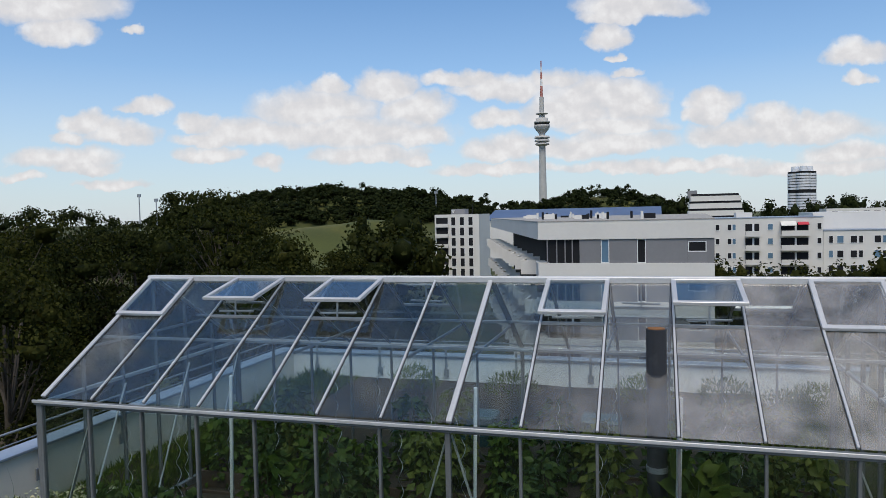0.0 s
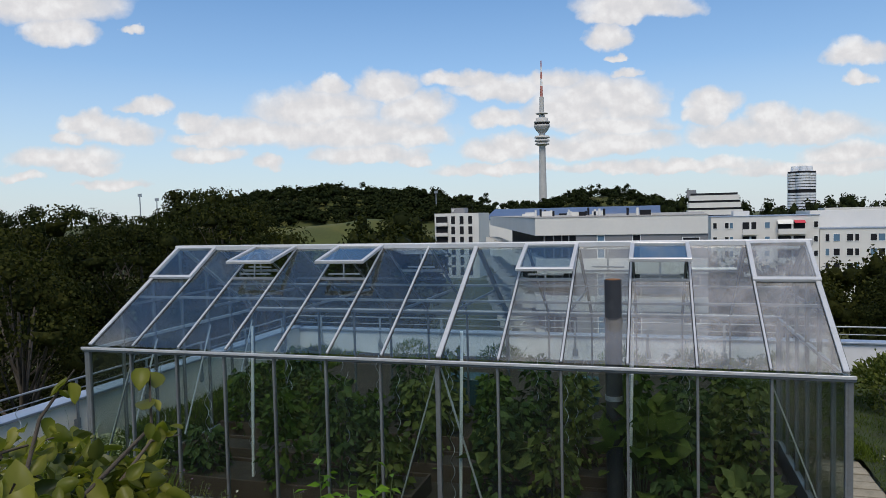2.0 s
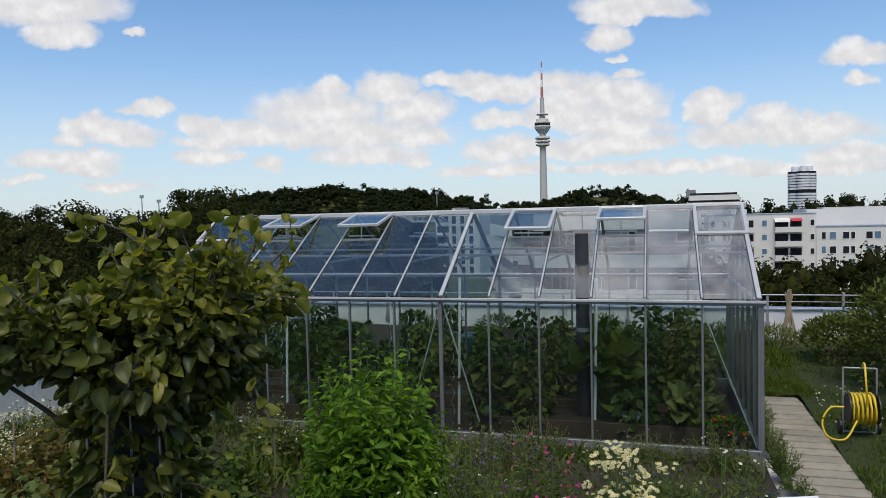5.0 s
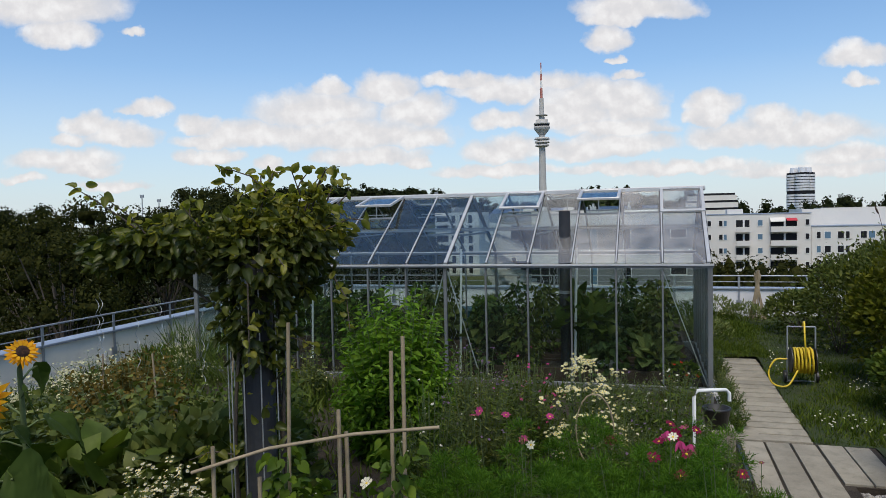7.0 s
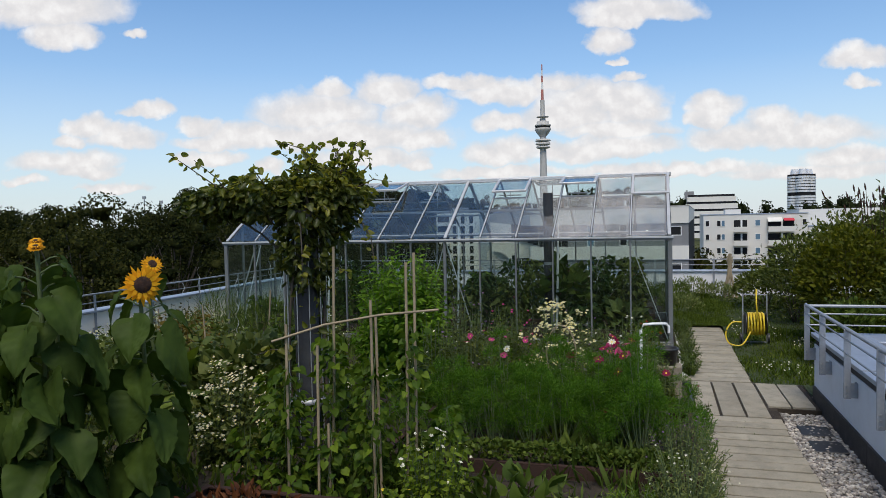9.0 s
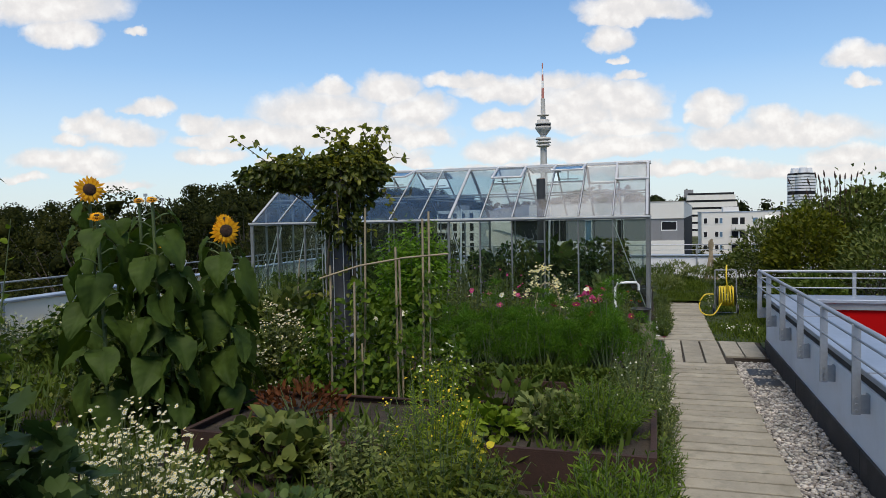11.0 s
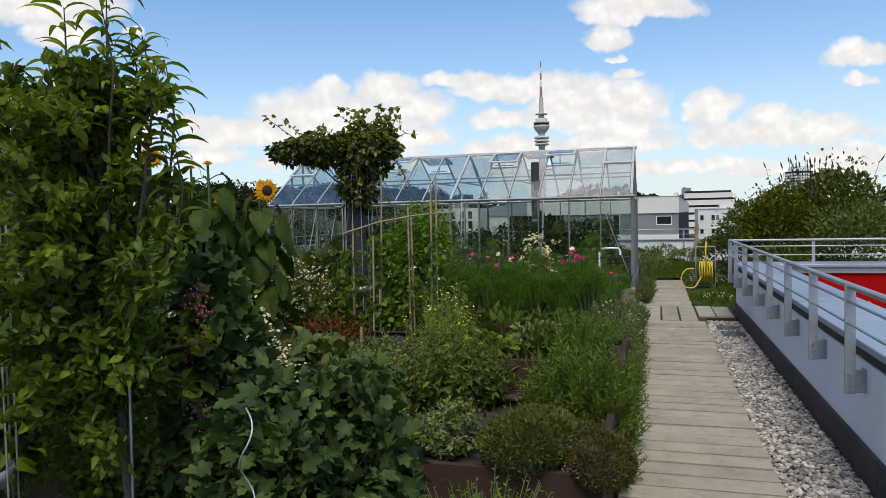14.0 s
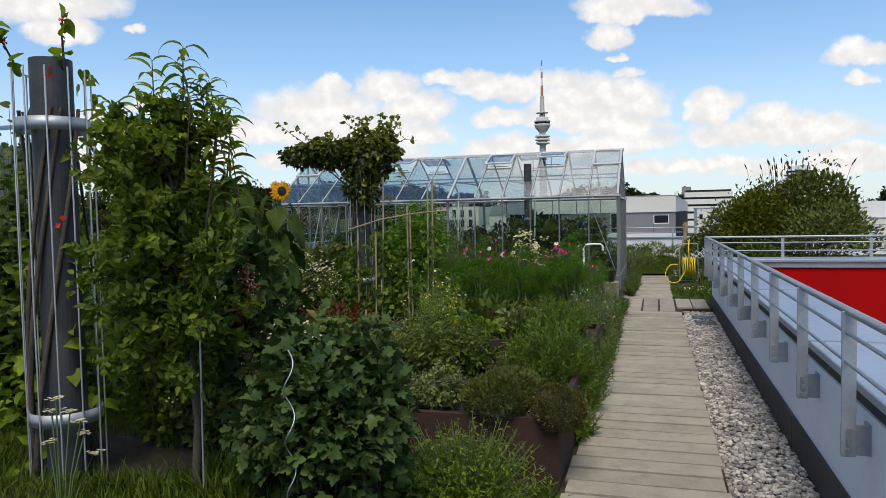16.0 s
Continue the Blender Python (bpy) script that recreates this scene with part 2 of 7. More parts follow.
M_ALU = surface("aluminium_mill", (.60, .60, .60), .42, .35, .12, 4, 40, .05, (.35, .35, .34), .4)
M_ALU_DK = surface("aluminium_dull", (.36, .37, .38), .5, .7, .2, 4, 40, .08)
M_GLASS = glass_mat("greenhouse_glass", (.87, .93, .95), .025)
M_GLASS_FOG = glass_mat("hazed_glass", (.88, .90, .90), .25, (.86, .80, .77), (2.2, 2.2, .5))
M_GLASS_MIST = glass_mat("misted_glass", (.88, .91, .91), .10, (.86, .80, .77), (2.2, 2.2, .5))
M_GLASS_WALL = glass_mat("wall_glass", (.84, .88, .86), .012, (.4, .44, .42), mirror=.03, power=5.0)
M_ALU_POST = surface("aluminium_dark_grey", (.20, .21, .21), .55, .4, .25, 4, 40, .08)
M_PANE = glass_mat("window_pane", (.12, .14, .16), .05)
M_STEEL = surface("galvanised_steel", (.36, .38, .41), .5, .55, .18, 9, 30, .05)
M_STEEL_WIRE = surface("steel_wire", (.55, .56, .57), .4, .7, .1)
M_COLUMN = surface("anthracite_coating", (.028, .031, .038), .6, .0, .25, 5, 60, .08, (.12, .12, .12), .3)
M_WHITE = surface("white_render", (.74, .74, .76), .85, 0, .06, 2.4, 90, .12, (.55, .54, .52), .35)
# white render with warm sunlight painted in as a cream tint
M_WHITE_SUNLIT = surface("sunlit_white_render", (.84, .78, .67), .85, 0, .08, 2.4, 90, .12, (.5, .46, .40), .45)
M_WHITE_B = surface("white_facade", (.68, .655, .61), .85, 0, .05, 1, 4, 0, (.6, .6, .58), .3)
M_GREY_B = surface("grey_facade_panel", (.22, .22, .23), .7, 0, .08, 1, 4, 0, per_object=.15)
# near-black for window glass and fittings; in recesses it paints the shade
M_DARK_B = surface("dark_glass_and_recess_shade", (.018, .019, .022), .8, 0, .2, 2, 5, 0)
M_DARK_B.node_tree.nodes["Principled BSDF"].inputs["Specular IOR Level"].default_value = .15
M_BLIND = surface("blue_blind", (.10, .19, .28), .6, 0, .1, 2, 5, 0)
M_AWN = surface("cream_awning", (.7, .68, .62), .8, 0, .1, 2, 5, 0)
M_AWN_R = surface("red_awning", (.5, .04, .06), .8, 0, .1, 2, 5, 0)
M_COPING = surface("zinc_coping", (.36, .41, .50), .38, .4, .14, 5, 20, .04, (.26, .30, .37), .5)
M_PLINTH = surface("bitumen_plinth_and_gap_shade", (.035, .03, .03), .75, 0, .3, 8, 50, .2, (.09, .08, .075), .4)
M_RED = surface("red_facade", (.40, .003, .004), .75, 0, .1, 3, 30, .05)
M_RED.node_tree.nodes["Principled BSDF"].inputs["Specular IOR Level"].default_value = .08
M_SLAB = surface("concrete_slab", (.36, .325, .255), .9, 0, .18, 14, 70, .35, (.17, .165, .125), .55, per_object=.2)
M_GRAVEL = surface("pebble", (.36, .34, .31), .8, 0, .2, 30, 60, .2)
M_GRAVEL_BED = surface("gravel_bed", (.16, .15, .14), .95, 0, .4, 40, 90, .6)
M_SOIL = surface("soil", (.040, .030, .021), .95, 0, .4, 10, 50, .8, (.085, .066, .045), .5)
M_TURF = surface("turf", (.035, .055, .014), .95, 0, .4, 10, 50, .8, (.06, .05, .03), .4)
M_CORTEN = surface("corten_steel", (.040, .018, .012), .9, .0, .4, 9, 40, .25, (.04, .016, .011), .6)
M_BARK = surface("bark", (.085, .068, .05), .9, 0, .35, 16, 40, .6)
M_BARK_GREEN = surface("green_stem", (.10, .14, .05), .7, 0, .25, 16, 40, .2)
M_CANE = surface("bamboo_cane", (.34, .27, .17), .7, 0, .25, 14, 50, .15, (.16, .13, .09), .5)
M_WOOD_GREY = surface("weathered_wood", (.30, .26, .2), .85, 0, .3, 14, 50, .3)
M_BED_WOOD = surface("bed_board", (.07, .045, .03), .85, 0, .3, 10, 50, .3)
M_YELLOW = surface("yellow_hose", (.72, .52, .03), .5, 0, .12, 10, 60, .05)
M_BLACK = surface("black_plastic", (.02, .02, .022), .45, 0, .2, 10, 60, .05)
M_WHITE_PAINT = surface("white_paint", (.75, .75, .74), .4, 0, .06, 10, 60, .03)
M_TEAL = surface("teal_plastic", (.02, .07, .09), .5, 0, .15, 6, 30, .05)
M_CONC = surface("tower_concrete", (.46, .45, .43), .85, 0, .1, 0.4, 2, 0, (.33, .32, .31), .4)
M_RED_PAINT = surface("red_paint", (.45, .17, .14), .6, 0, .1, 1, 3, 0)
M_RUST = surface("rusty_steel", (.30, .13, .04), .85, .2, .3, 20, 60, .2)
M_SILVER = surface("silver_cladding", (.72, .73, .75), .45, .1, .1, .3, 2, 0)
M_GRASS_FAR = surface("far_meadow", (.060, .072, .010), .95, 0, .35, .06, 1.5, 0, (.13, .11, .02), .6)
M_ASPHALT = surface("asphalt", (.05, .05, .05), .9, 0, .2, 1, 20, .1)
M_SOLAR = surface("solar_roof", (.10, .14, .24), .35, .2, .15, 1, 3, 0)

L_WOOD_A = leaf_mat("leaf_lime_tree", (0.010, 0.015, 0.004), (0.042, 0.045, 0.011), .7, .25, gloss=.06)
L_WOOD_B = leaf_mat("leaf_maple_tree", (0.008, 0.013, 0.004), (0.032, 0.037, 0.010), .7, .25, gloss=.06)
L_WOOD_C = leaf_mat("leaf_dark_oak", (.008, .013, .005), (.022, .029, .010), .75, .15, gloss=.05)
L_VINE = leaf_mat("leaf_kiwi", (0.026, 0.040, 0.010), (0.085, 0.100, 0.022), .4, .3, .3)
L_BRIGHT = leaf_mat("leaf_bright", (0.069, 0.119, 0.011), (0.154, 0.213, 0.024), .5, .3)
L_MID = leaf_mat("leaf_mid", (0.034, 0.062, 0.012), (0.100, 0.138, 0.026), .5, .25)
L_DARK = leaf_mat("leaf_dark", (0.051, 0.075, 0.021), (0.118, 0.140, 0.037), .45, .2)
L_CURRANT = leaf_mat("leaf_currant", (0.025, 0.050, 0.018), (0.076, 0.114, 0.036), .5, .2)
L_TOMATO = leaf_mat("leaf_tomato", (0.030, 0.060, 0.012), (0.085, 0.130, 0.024), .5, .25)
L_PHLOX = leaf_mat("leaf_phlox", (0.060, 0.140, 0.012), (0.135, 0.240, 0.025), .5, .35)
# young kiwi leaves, also used to paint the vine's lit top
L_VINE_NEW_LIT = leaf_mat("leaf_kiwi_young_and_lit", (0.110, 0.130, 0.024), (0.230, 0.225, 0.045), .4, .5, .3)
L_PLUM = leaf_mat("leaf_plum", (0.038, 0.068, 0.012), (0.100, 0.142, 0.022), .45, .3)
L_BEAN = leaf_mat("leaf_bean", (0.034, 0.070, 0.009), (0.110, 0.165, 0.018), .5, .35)
L_FINE = leaf_mat("leaf_feathery", (0.048, 0.097, 0.011), (0.114, 0.169, 0.020), .6, .3)
L_GREY = leaf_mat("leaf_greygreen", (0.088, 0.120, 0.045), (0.170, 0.200, 0.075), .65, .2)
L_YELLOW = leaf_mat("leaf_yellowgreen", (0.255, 0.269, 0.025), (0.510, 0.437, 0.036), .55, .3)
L_LAV = leaf_mat("leaf_lavender", (0.057, 0.074, 0.020), (0.103, 0.113, 0.031), .7, .15)
L_THYME = leaf_mat("leaf_thyme", (0.050, 0.050, 0.016), (0.085, 0.078, 0.024), .7, .2)
L_BROWN = leaf_mat("leaf_rusty", (0.070, 0.058, 0.014), (0.140, 0.100, 0.024), .7, .2)
L_SUNF = leaf_mat("leaf_sunflower", (0.020, 0.042, 0.010), (0.056, 0.088, 0.016), .6, .25)
L_PEACH = leaf_mat("leaf_peach", (0.062, 0.104, 0.017), (0.175, 0.225, 0.035), .4, .45)
L_SHRUB = leaf_mat("leaf_willow", (0.046, 0.060, 0.008), (0.115, 0.122, 0.012), .5, .3)
L_GRASS = leaf_mat("grass_blade", (0.036, 0.066, 0.010), (0.100, 0.135, 0.020), .6, .3)
L_RED = leaf_mat("leaf_redbrown", (0.058, 0.018, 0.009), (0.107, 0.040, 0.015), .6, .2)
L_COSMOS = leaf_mat("leaf_cosmos", (0.028, 0.082, 0.008), (0.092, 0.185, 0.018), .6, .4)
L_BRONZE = leaf_mat("leaf_bronze_tipped", (0.046, 0.076, 0.014), (0.120, 0.145, 0.028), .5, .3)
L_LIME = leaf_mat("leaf_lime_green", (0.110, 0.189, 0.016), (0.239, 0.310, 0.033), .6, .35)
F_WHITE = leaf_mat("petal_white", (.50, .50, .46), (.60, .60, .56), .7, .2, gloss=.1)
F_CREAM = leaf_mat("petal_cream", (.44, .44, .31), (.56, .55, .42), .7, .2, gloss=.1)
F_YELLOW = leaf_mat("petal_yellow", (.52, .22, .01), (.64, .36, .02), .6, .3, gloss=.1)
F_YCENTRE = leaf_mat("flower_centre", (.55, .40, .03), (.65, .5, .06), .8, .1, gloss=.1)
F_PINK = leaf_mat("petal_pink", (.30, .03, .15), (.42, .06, .22), .6, .3, gloss=.1)
F_RED = leaf_mat("petal_crimson", (.11, .003, .03), (.22, .010, .075), .6, .3, gloss=.1)
F_SCARLET = leaf_mat("petal_scarlet", (.55, .02, .015), (.65, .05, .03), .6, .3, gloss=.1)
F_PURPLE = leaf_mat("petal_purple", (.10, .07, .16), (.18, .12, .24), .7, .2, gloss=.1)
F_DISC = surface("sunflower_disc", (.045, .02, .012), .95, 0, .4, 60, 160, .8, (.14, .06, .02), .5)
F_BERRY = surface("red_berry", (.075, .002, .004), .4, 0, .3, 30, 60, .05)

# ---- building tools ----
rng = np.random.default_rng(7)


def finish(ob, mat, parent=None, label="", smooth=False):
    ob.data.materials.append(mat)
    if smooth:
        ob.data.polygons.foreach_set("use_smooth", [True] * len(ob.data.polygons))
    if parent is not None:
        ob.parent = parent
    if label:
        tagged(ob, label)
    return ob


def part(name, bm, material, parent=None, label="", smooth=False):
    me = bpy.data.meshes.new(name)
    bm.normal_update()
    bm.to_mesh(me)
    bm.free()
    return finish(new(name, me), material, parent, label, smooth)


def tri_mesh(name, verts, faces, material, parent=None, label="", smooth=False):
    """A mesh from numpy arrays: verts (n, 3), faces (m, k)."""
    verts, faces = np.asarray(verts, np.float32), np.asarray(faces, np.int32)
    me = bpy.data.meshes.new(name)
    k = faces.shape[1]
    me.vertices.add(len(verts))
    me.vertices.foreach_set("co", verts.ravel())
    me.loops.add(faces.size)
    me.loops.foreach_set("vertex_index", faces.ravel())
    me.polygons.add(len(faces))
    me.polygons.foreach_set("loop_start", np.arange(len(faces), dtype=np.int32) * k)
    me.update(calc_edges=True)
    return finish(new(name, me), material, parent, label, smooth)


def thing(name, label, category, at=(0, 0, 0), group="", kind=""):
    ob = new(name)
    ob.location = at
    return tagged(ob, label, category, group, kind)


def box(bm, x0, x1, y0, y1, z0, z1, bevel=0.0):
    r = bmesh.ops.create_cube(bm, size=1)
    bmesh.ops.scale(bm, vec=(x1 - x0, y1 - y0, z1 - z0), verts=r["verts"])
    bmesh.ops.translate(bm, vec=((x0 + x1) / 2, (y0 + y1) / 2, (z0 + z1) / 2), verts=r["verts"])
    if bevel:
        es = list({e for v in r["verts"] for e in v.link_edges})
        bmesh.ops.bevel(bm, geom=es, offset=bevel, segments=1, affect="EDGES")
    return bm


def boxed(x0, x1, y0, y1, z0, z1, bevel=0.0):
    return box(bmesh.new(), x0, x1, y0, y1, z0, z1, bevel)


def beam(bm, a, b, w, h, bevel=0.0, up=(0, 0, 1)):
    """A bar of section w x h from a to b; h lies along up."""
    a, b = Vector(a), Vector(b)
    d = b - a
    y = d.normalized()
    x = y.cross(Vector(up))
    x = x.normalized() if x.length > 1e-4 else Vector((1, 0, 0))
    z = x.cross(y)
    m = Matrix((x, y, z)).transposed().to_4x4()
    m.translation = (a + b) / 2
    r = bmesh.ops.create_cube(bm, size=1)
    bmesh.ops.scale(bm, vec=(w, d.length, h), verts=r["verts"])
    if bevel:
        es = list({e for v in r["verts"] for e in v.link_edges})
        res = bmesh.ops.bevel(bm, geom=es, offset=bevel, segments=1, affect="EDGES")
        bmesh.ops.transform(bm, matrix=m, verts=list({v for f in res["faces"] for v in f.verts}))
    else:
        bmesh.ops.transform(bm, matrix=m, verts=r["verts"])
    return bm


def beamed(a, b, w, h, bevel=0.0, up=(0, 0, 1)):
    return beam(bmesh.new(), a, b, w, h, bevel, up)


def tube_arrays(points, radii, sides=8):
    """Vertices and quads of a tube along points."""
    p = np.asarray(points, float)
    r = np.broadcast_to(np.asarray(radii, float), (len(p),))
    d = np.gradient(p, axis=0)
    d /= np.linalg.norm(d, axis=1)[:, None] + 1e-9
    ref = np.where(np.abs(d[:, 2:3]) > 0.9, [[1.0, 0, 0]], [[0, 0, 1.0]])
    u = np.cross(d, ref)
    u /= np.linalg.norm(u, axis=1)[:, None] + 1e-9
    v = np.cross(d, u)
    a = np.arange(sides) * 2 * np.pi / sides
    ring = u[:, None] * np.cos(a)[None, :, None] + v[:, None] * np.sin(a)[None, :, None]
    verts = (p[:, None] + ring * r[:, None, None]).reshape(-1, 3)
    i = np.arange(len(p) - 1)[:, None] * sides
    j = np.arange(sides)[None]
    k = (j + 1) % sides
    faces = np.stack([i + j, i + k, i + sides + k, i + sides + j], -1).reshape(-1, 4)
    return verts, faces


def tubes(name, paths, material, parent=None, label="", sides=8):
    """Tubes of (points, radii) joined into one mesh."""
    vs, fs, n = [], [], 0
    for pts, r in paths:
        v, f = tube_arrays(pts, r, sides)
        vs.append(v), fs.append(f + n)
        n += len(v)
    return tri_mesh(name, np.concatenate(vs), np.concatenate(fs), material, parent, label, True)


def cyl(bm, x, y, z0, z1, r0, r1=None, seg=24):
    r1 = r0 if r1 is None else r1
    res = bmesh.ops.create_cone(bm, cap_ends=True, segments=seg, radius1=r0, radius2=r1, depth=z1 - z0)
    bmesh.ops.translate(bm, vec=(x, y, (z0 + z1) / 2), verts=res["verts"])
    return bm


def cyled(*a, **k):
    return cyl(bmesh.new(), *a, **k)


def smooth(points, n=40):
    """A Catmull-Rom curve through points."""
    p = np.asarray(points, float)
    q = np.concatenate([[2 * p[0] - p[1]], p, [2 * p[-1] - p[-2]]])
    t = np.linspace(0, len(p) - 1 - 1e-6, n)
    i = t.astype(int)
    f = (t - i)[:, None]
    a, b, c, d = q[i], q[i + 1], q[i + 2], q[i + 3]
    return .5 * (2 * b + (c - a) * f + (2 * a - 5 * b + 4 * c - d) * f ** 2 + (3 * b - a - 3 * c + d) * f ** 3)


# leaf outlines: (along, across); the fan starts from the middle of the blade
OUTLINES = {
    "ovate": [(0, 0), (.2, .3), (.5, .36), (.8, .18), (1, 0), (.8, -.18), (.5, -.36), (.2, -.3)],
    "round": [(0, 0), (-0.03, 0.14), (0.06, 0.3), (0.22, 0.42), (0.42, 0.46), (0.62, 0.4), (0.8, 0.25), (0.92, 0.09), (1, 0), (0.92, -0.09), (0.8, -0.25), (0.62, -0.4), (0.42, -0.46), (0.22, -0.42), (0.06, -0.3), (-0.03, -0.14)],
    "heart": [(.04, 0), (-.1, .25), (.2, .46), (.6, .32), (1, 0), (.6, -.32), (.2, -.46), (-.1, -.25)],
    "lance": [(0, 0), (0.12, 0.06), (0.3, 0.11), (0.5, 0.125), (0.72, 0.09), (0.88, 0.04), (1, 0), (0.88, -0.04), (0.72, -0.09), (0.5, -0.125), (0.3, -0.11), (0.12, -0.06)],
    "lobed": [(0, 0), (-0.14, 0.18), (-0.04, 0.4), (0.12, 0.5), (0.28, 0.38), (0.42, 0.47), (0.62, 0.54), (0.7, 0.42), (0.63, 0.25), (0.8, 0.23), (0.92, 0.09), (1, 0), (0.92, -0.09), (0.8, -0.23), (0.63, -0.25), (0.7, -0.42), (0.62, -0.54), (0.42, -0.47), (0.28, -0.38), (0.12, -0.5), (-0.04, -0.4), (-0.14, -0.18)],
    "broad": [(0.04, 0), (-0.12, 0.16), (-0.08, 0.34), (0.1, 0.45), (0.3, 0.46), (0.5, 0.39), (0.72, 0.23), (0.88, 0.09), (1, 0), (0.88, -0.09), (0.72, -0.23), (0.5, -0.39), (0.3, -0.46), (0.1, -0.45), (-0.08, -0.34), (-0.12, -0.16)],
}


def unit(v):
    return v / (np.linalg.norm(v, axis=-1, keepdims=True) + 1e-9)


def leaf_arrays(pos, way, size, shape="simple", width=1.0, fold=0.25, droop=0.25, flat=0.6, rand=rng, face=None):
    """Leaves at pos along way, each of its size; flat: how much blades lie level."""
    pos, way = np.asarray(pos, float), unit(np.asarray(way, float))
    n = len(pos)
    size = np.broadcast_to(np.asarray(size, float), (n,))
    nrm = unit(rand.normal(size=(n, 3)) * (1 - flat) + np.array([0, 0, 1.0]) * flat)
    if face is not None:
        nrm = unit(face + rand.normal(size=(n, 3)) * (1 - flat))
    side = unit(np.cross(way, nrm) + 1e-6)
    nrm = np.cross(side, way)
    if shape == "simple":
        out = np.array([(0, 0), (.45, .3 * width), (1, 0), (.45, -.3 * width)])
        tris = np.array([(0, 1, 2), (0, 2, 3)])
    elif shape == "arch":
        st = np.linspace(0, 1, 7)
        half = .105 * width * np.sin(np.pi * st ** .8) ** .8
        out = np.stack([np.repeat(st, 3), (half[:, None] * (1, 0, -1)).ravel()], -1)
        tris = np.array([t3 for i in range(0, 18, 3) for t3 in ((i, i + 1, i + 4), (i, i + 4, i + 3), (i + 1, i + 2, i + 5), (i + 1, i + 5, i + 4))])
    elif shape == "cup":
        a = np.linspace(0, 2 * np.pi, 10, endpoint=False)
        ring = np.stack([.48 + .48 * np.cos(a) + .08 * (np.cos(a) > .99), .37 * width * np.sin(a) * (1 - .16 * np.cos(a))], -1)
        out = np.concatenate([[(.46, 0)], (ring - (.46, 0)) * .74 + (.46, 0), ring])
        tris = np.array([(0, 1 + i, 1 + (i + 1) % 10) for i in range(10)]
                        + [t3 for i in range(10) for t3 in ((1 + i, 11 + i, 11 + (i + 1) % 10), (1 + i, 11 + (i + 1) % 10, 1 + (i + 1) % 10))])
    elif shape == "blade":
        out = np.array([(0, .03 * width), (.5, .03 * width), (1, 0), (.5, -.03 * width), (0, -.03 * width)])
        tris = np.array([(0, 1, 4), (1, 3, 4), (1, 2, 3)])
    else:
        ring = np.array(OUTLINES[shape]) * (1, width)
        out = np.concatenate([[(.45, 0)], ring])
        k = len(ring)
        tris = np.array([(0, 1 + i, 1 + (i + 1) % k) for i in range(k)])
    s, w = out[:, 0], out[:, 1]
    bend = droop * (.5 + rand.random((n, 1)))
    h = fold * np.abs(w)[None] * (.4 + 1.2 * rand.random((n, 1))) - bend * s[None] ** 2 + rand.normal(size=(n, len(s))) * (.025 if len(s) > 6 and shape != "arch" else 0)
    s = np.broadcast_to(s, (n, len(s)))
    if shape == "cup":
        h = h + np.where(np.arange(len(out)) > 10, .13, 0)[None] * (.1 + 1.5 * rand.random((n, 1)))
    if shape == "arch":
        curl = droop * (.6 + .7 * rand.random((n, 1)))
        s, h = np.sin(curl * s) / curl, fold * np.abs(w)[None] - (1 - np.cos(curl * s)) / curl
    v = (pos[:, None] + size[:, None, None] * (way[:, None] * s[:, :, None] + side[:, None] * w[None, :, None]
                                               + nrm[:, None] * h[:, :, None]))
    f = tris[None] + (np.arange(n) * len(out))[:, None, None]
    return v.reshape(-1, 3), f.reshape(-1, 3)


def leaf_part(name, parent, mat, pos, way, size, label="", **k):
    v, f = leaf_arrays(pos, way, size, **k)
    return tri_mesh(name, v, f, mat, parent, label, k.get("shape", "simple") not in ("simple", "blade"))


def cores(centres, radii, rand=rng, rough=.12, fine=2):
    """Lumpy solid bodies, added inside clumps of leaves to block light."""
    bm = bmesh.new()
    bmesh.ops.create_icosphere(bm, subdivisions=fine, radius=1)
    bv, bf = np.array([v.co[:] for v in bm.verts]), np.array([[v.index for v in f.verts] for f in bm.faces])
    bm.free()
    n = len(centres)
    v = np.asarray(centres)[:, None] + bv[None] * np.asarray(radii)[:, None] * (1 + rough * rand.normal(size=(n, len(bv), 1)))
    return v.reshape(-1, 3), (bf[None] + (np.arange(n) * len(bv))[:, None, None]).reshape(-1, 3)


def join(arrays):
    vs, fs, n = [], [], 0
    for v, f in arrays:
        vs.append(v), fs.append(f + n)
        n += len(v)
    return np.concatenate(vs), np.concatenate(fs)


def lumpy(n, rx, ry, rz, lumps=7, hollow=0.55, rand=rng, low=0.0):
    """Points in a bushy body: outward directions and places, with lumps and hollows; the body stands on z = 0."""
    d = unit(rand.normal(size=(n, 3)))
    d[:, 2] = np.where(rand.random(n) < .75, np.abs(d[:, 2]), d[:, 2])
    c = unit(rand.normal(size=(lumps, 3)))
    c[:, 2] = np.abs(c[:, 2])
    near = (d @ c.T).max(1)
    rad = (hollow + (1 - hollow) * rand.random(n) ** .5) * (0.72 + 0.36 * near)
    p = d * rad[:, None] * (rx, ry, rz / 1.6)
    p[:, 2] += rz * .42
    p[:, 2] = np.maximum(p[:, 2], low + .02 * rand.random(n))
    return p, d


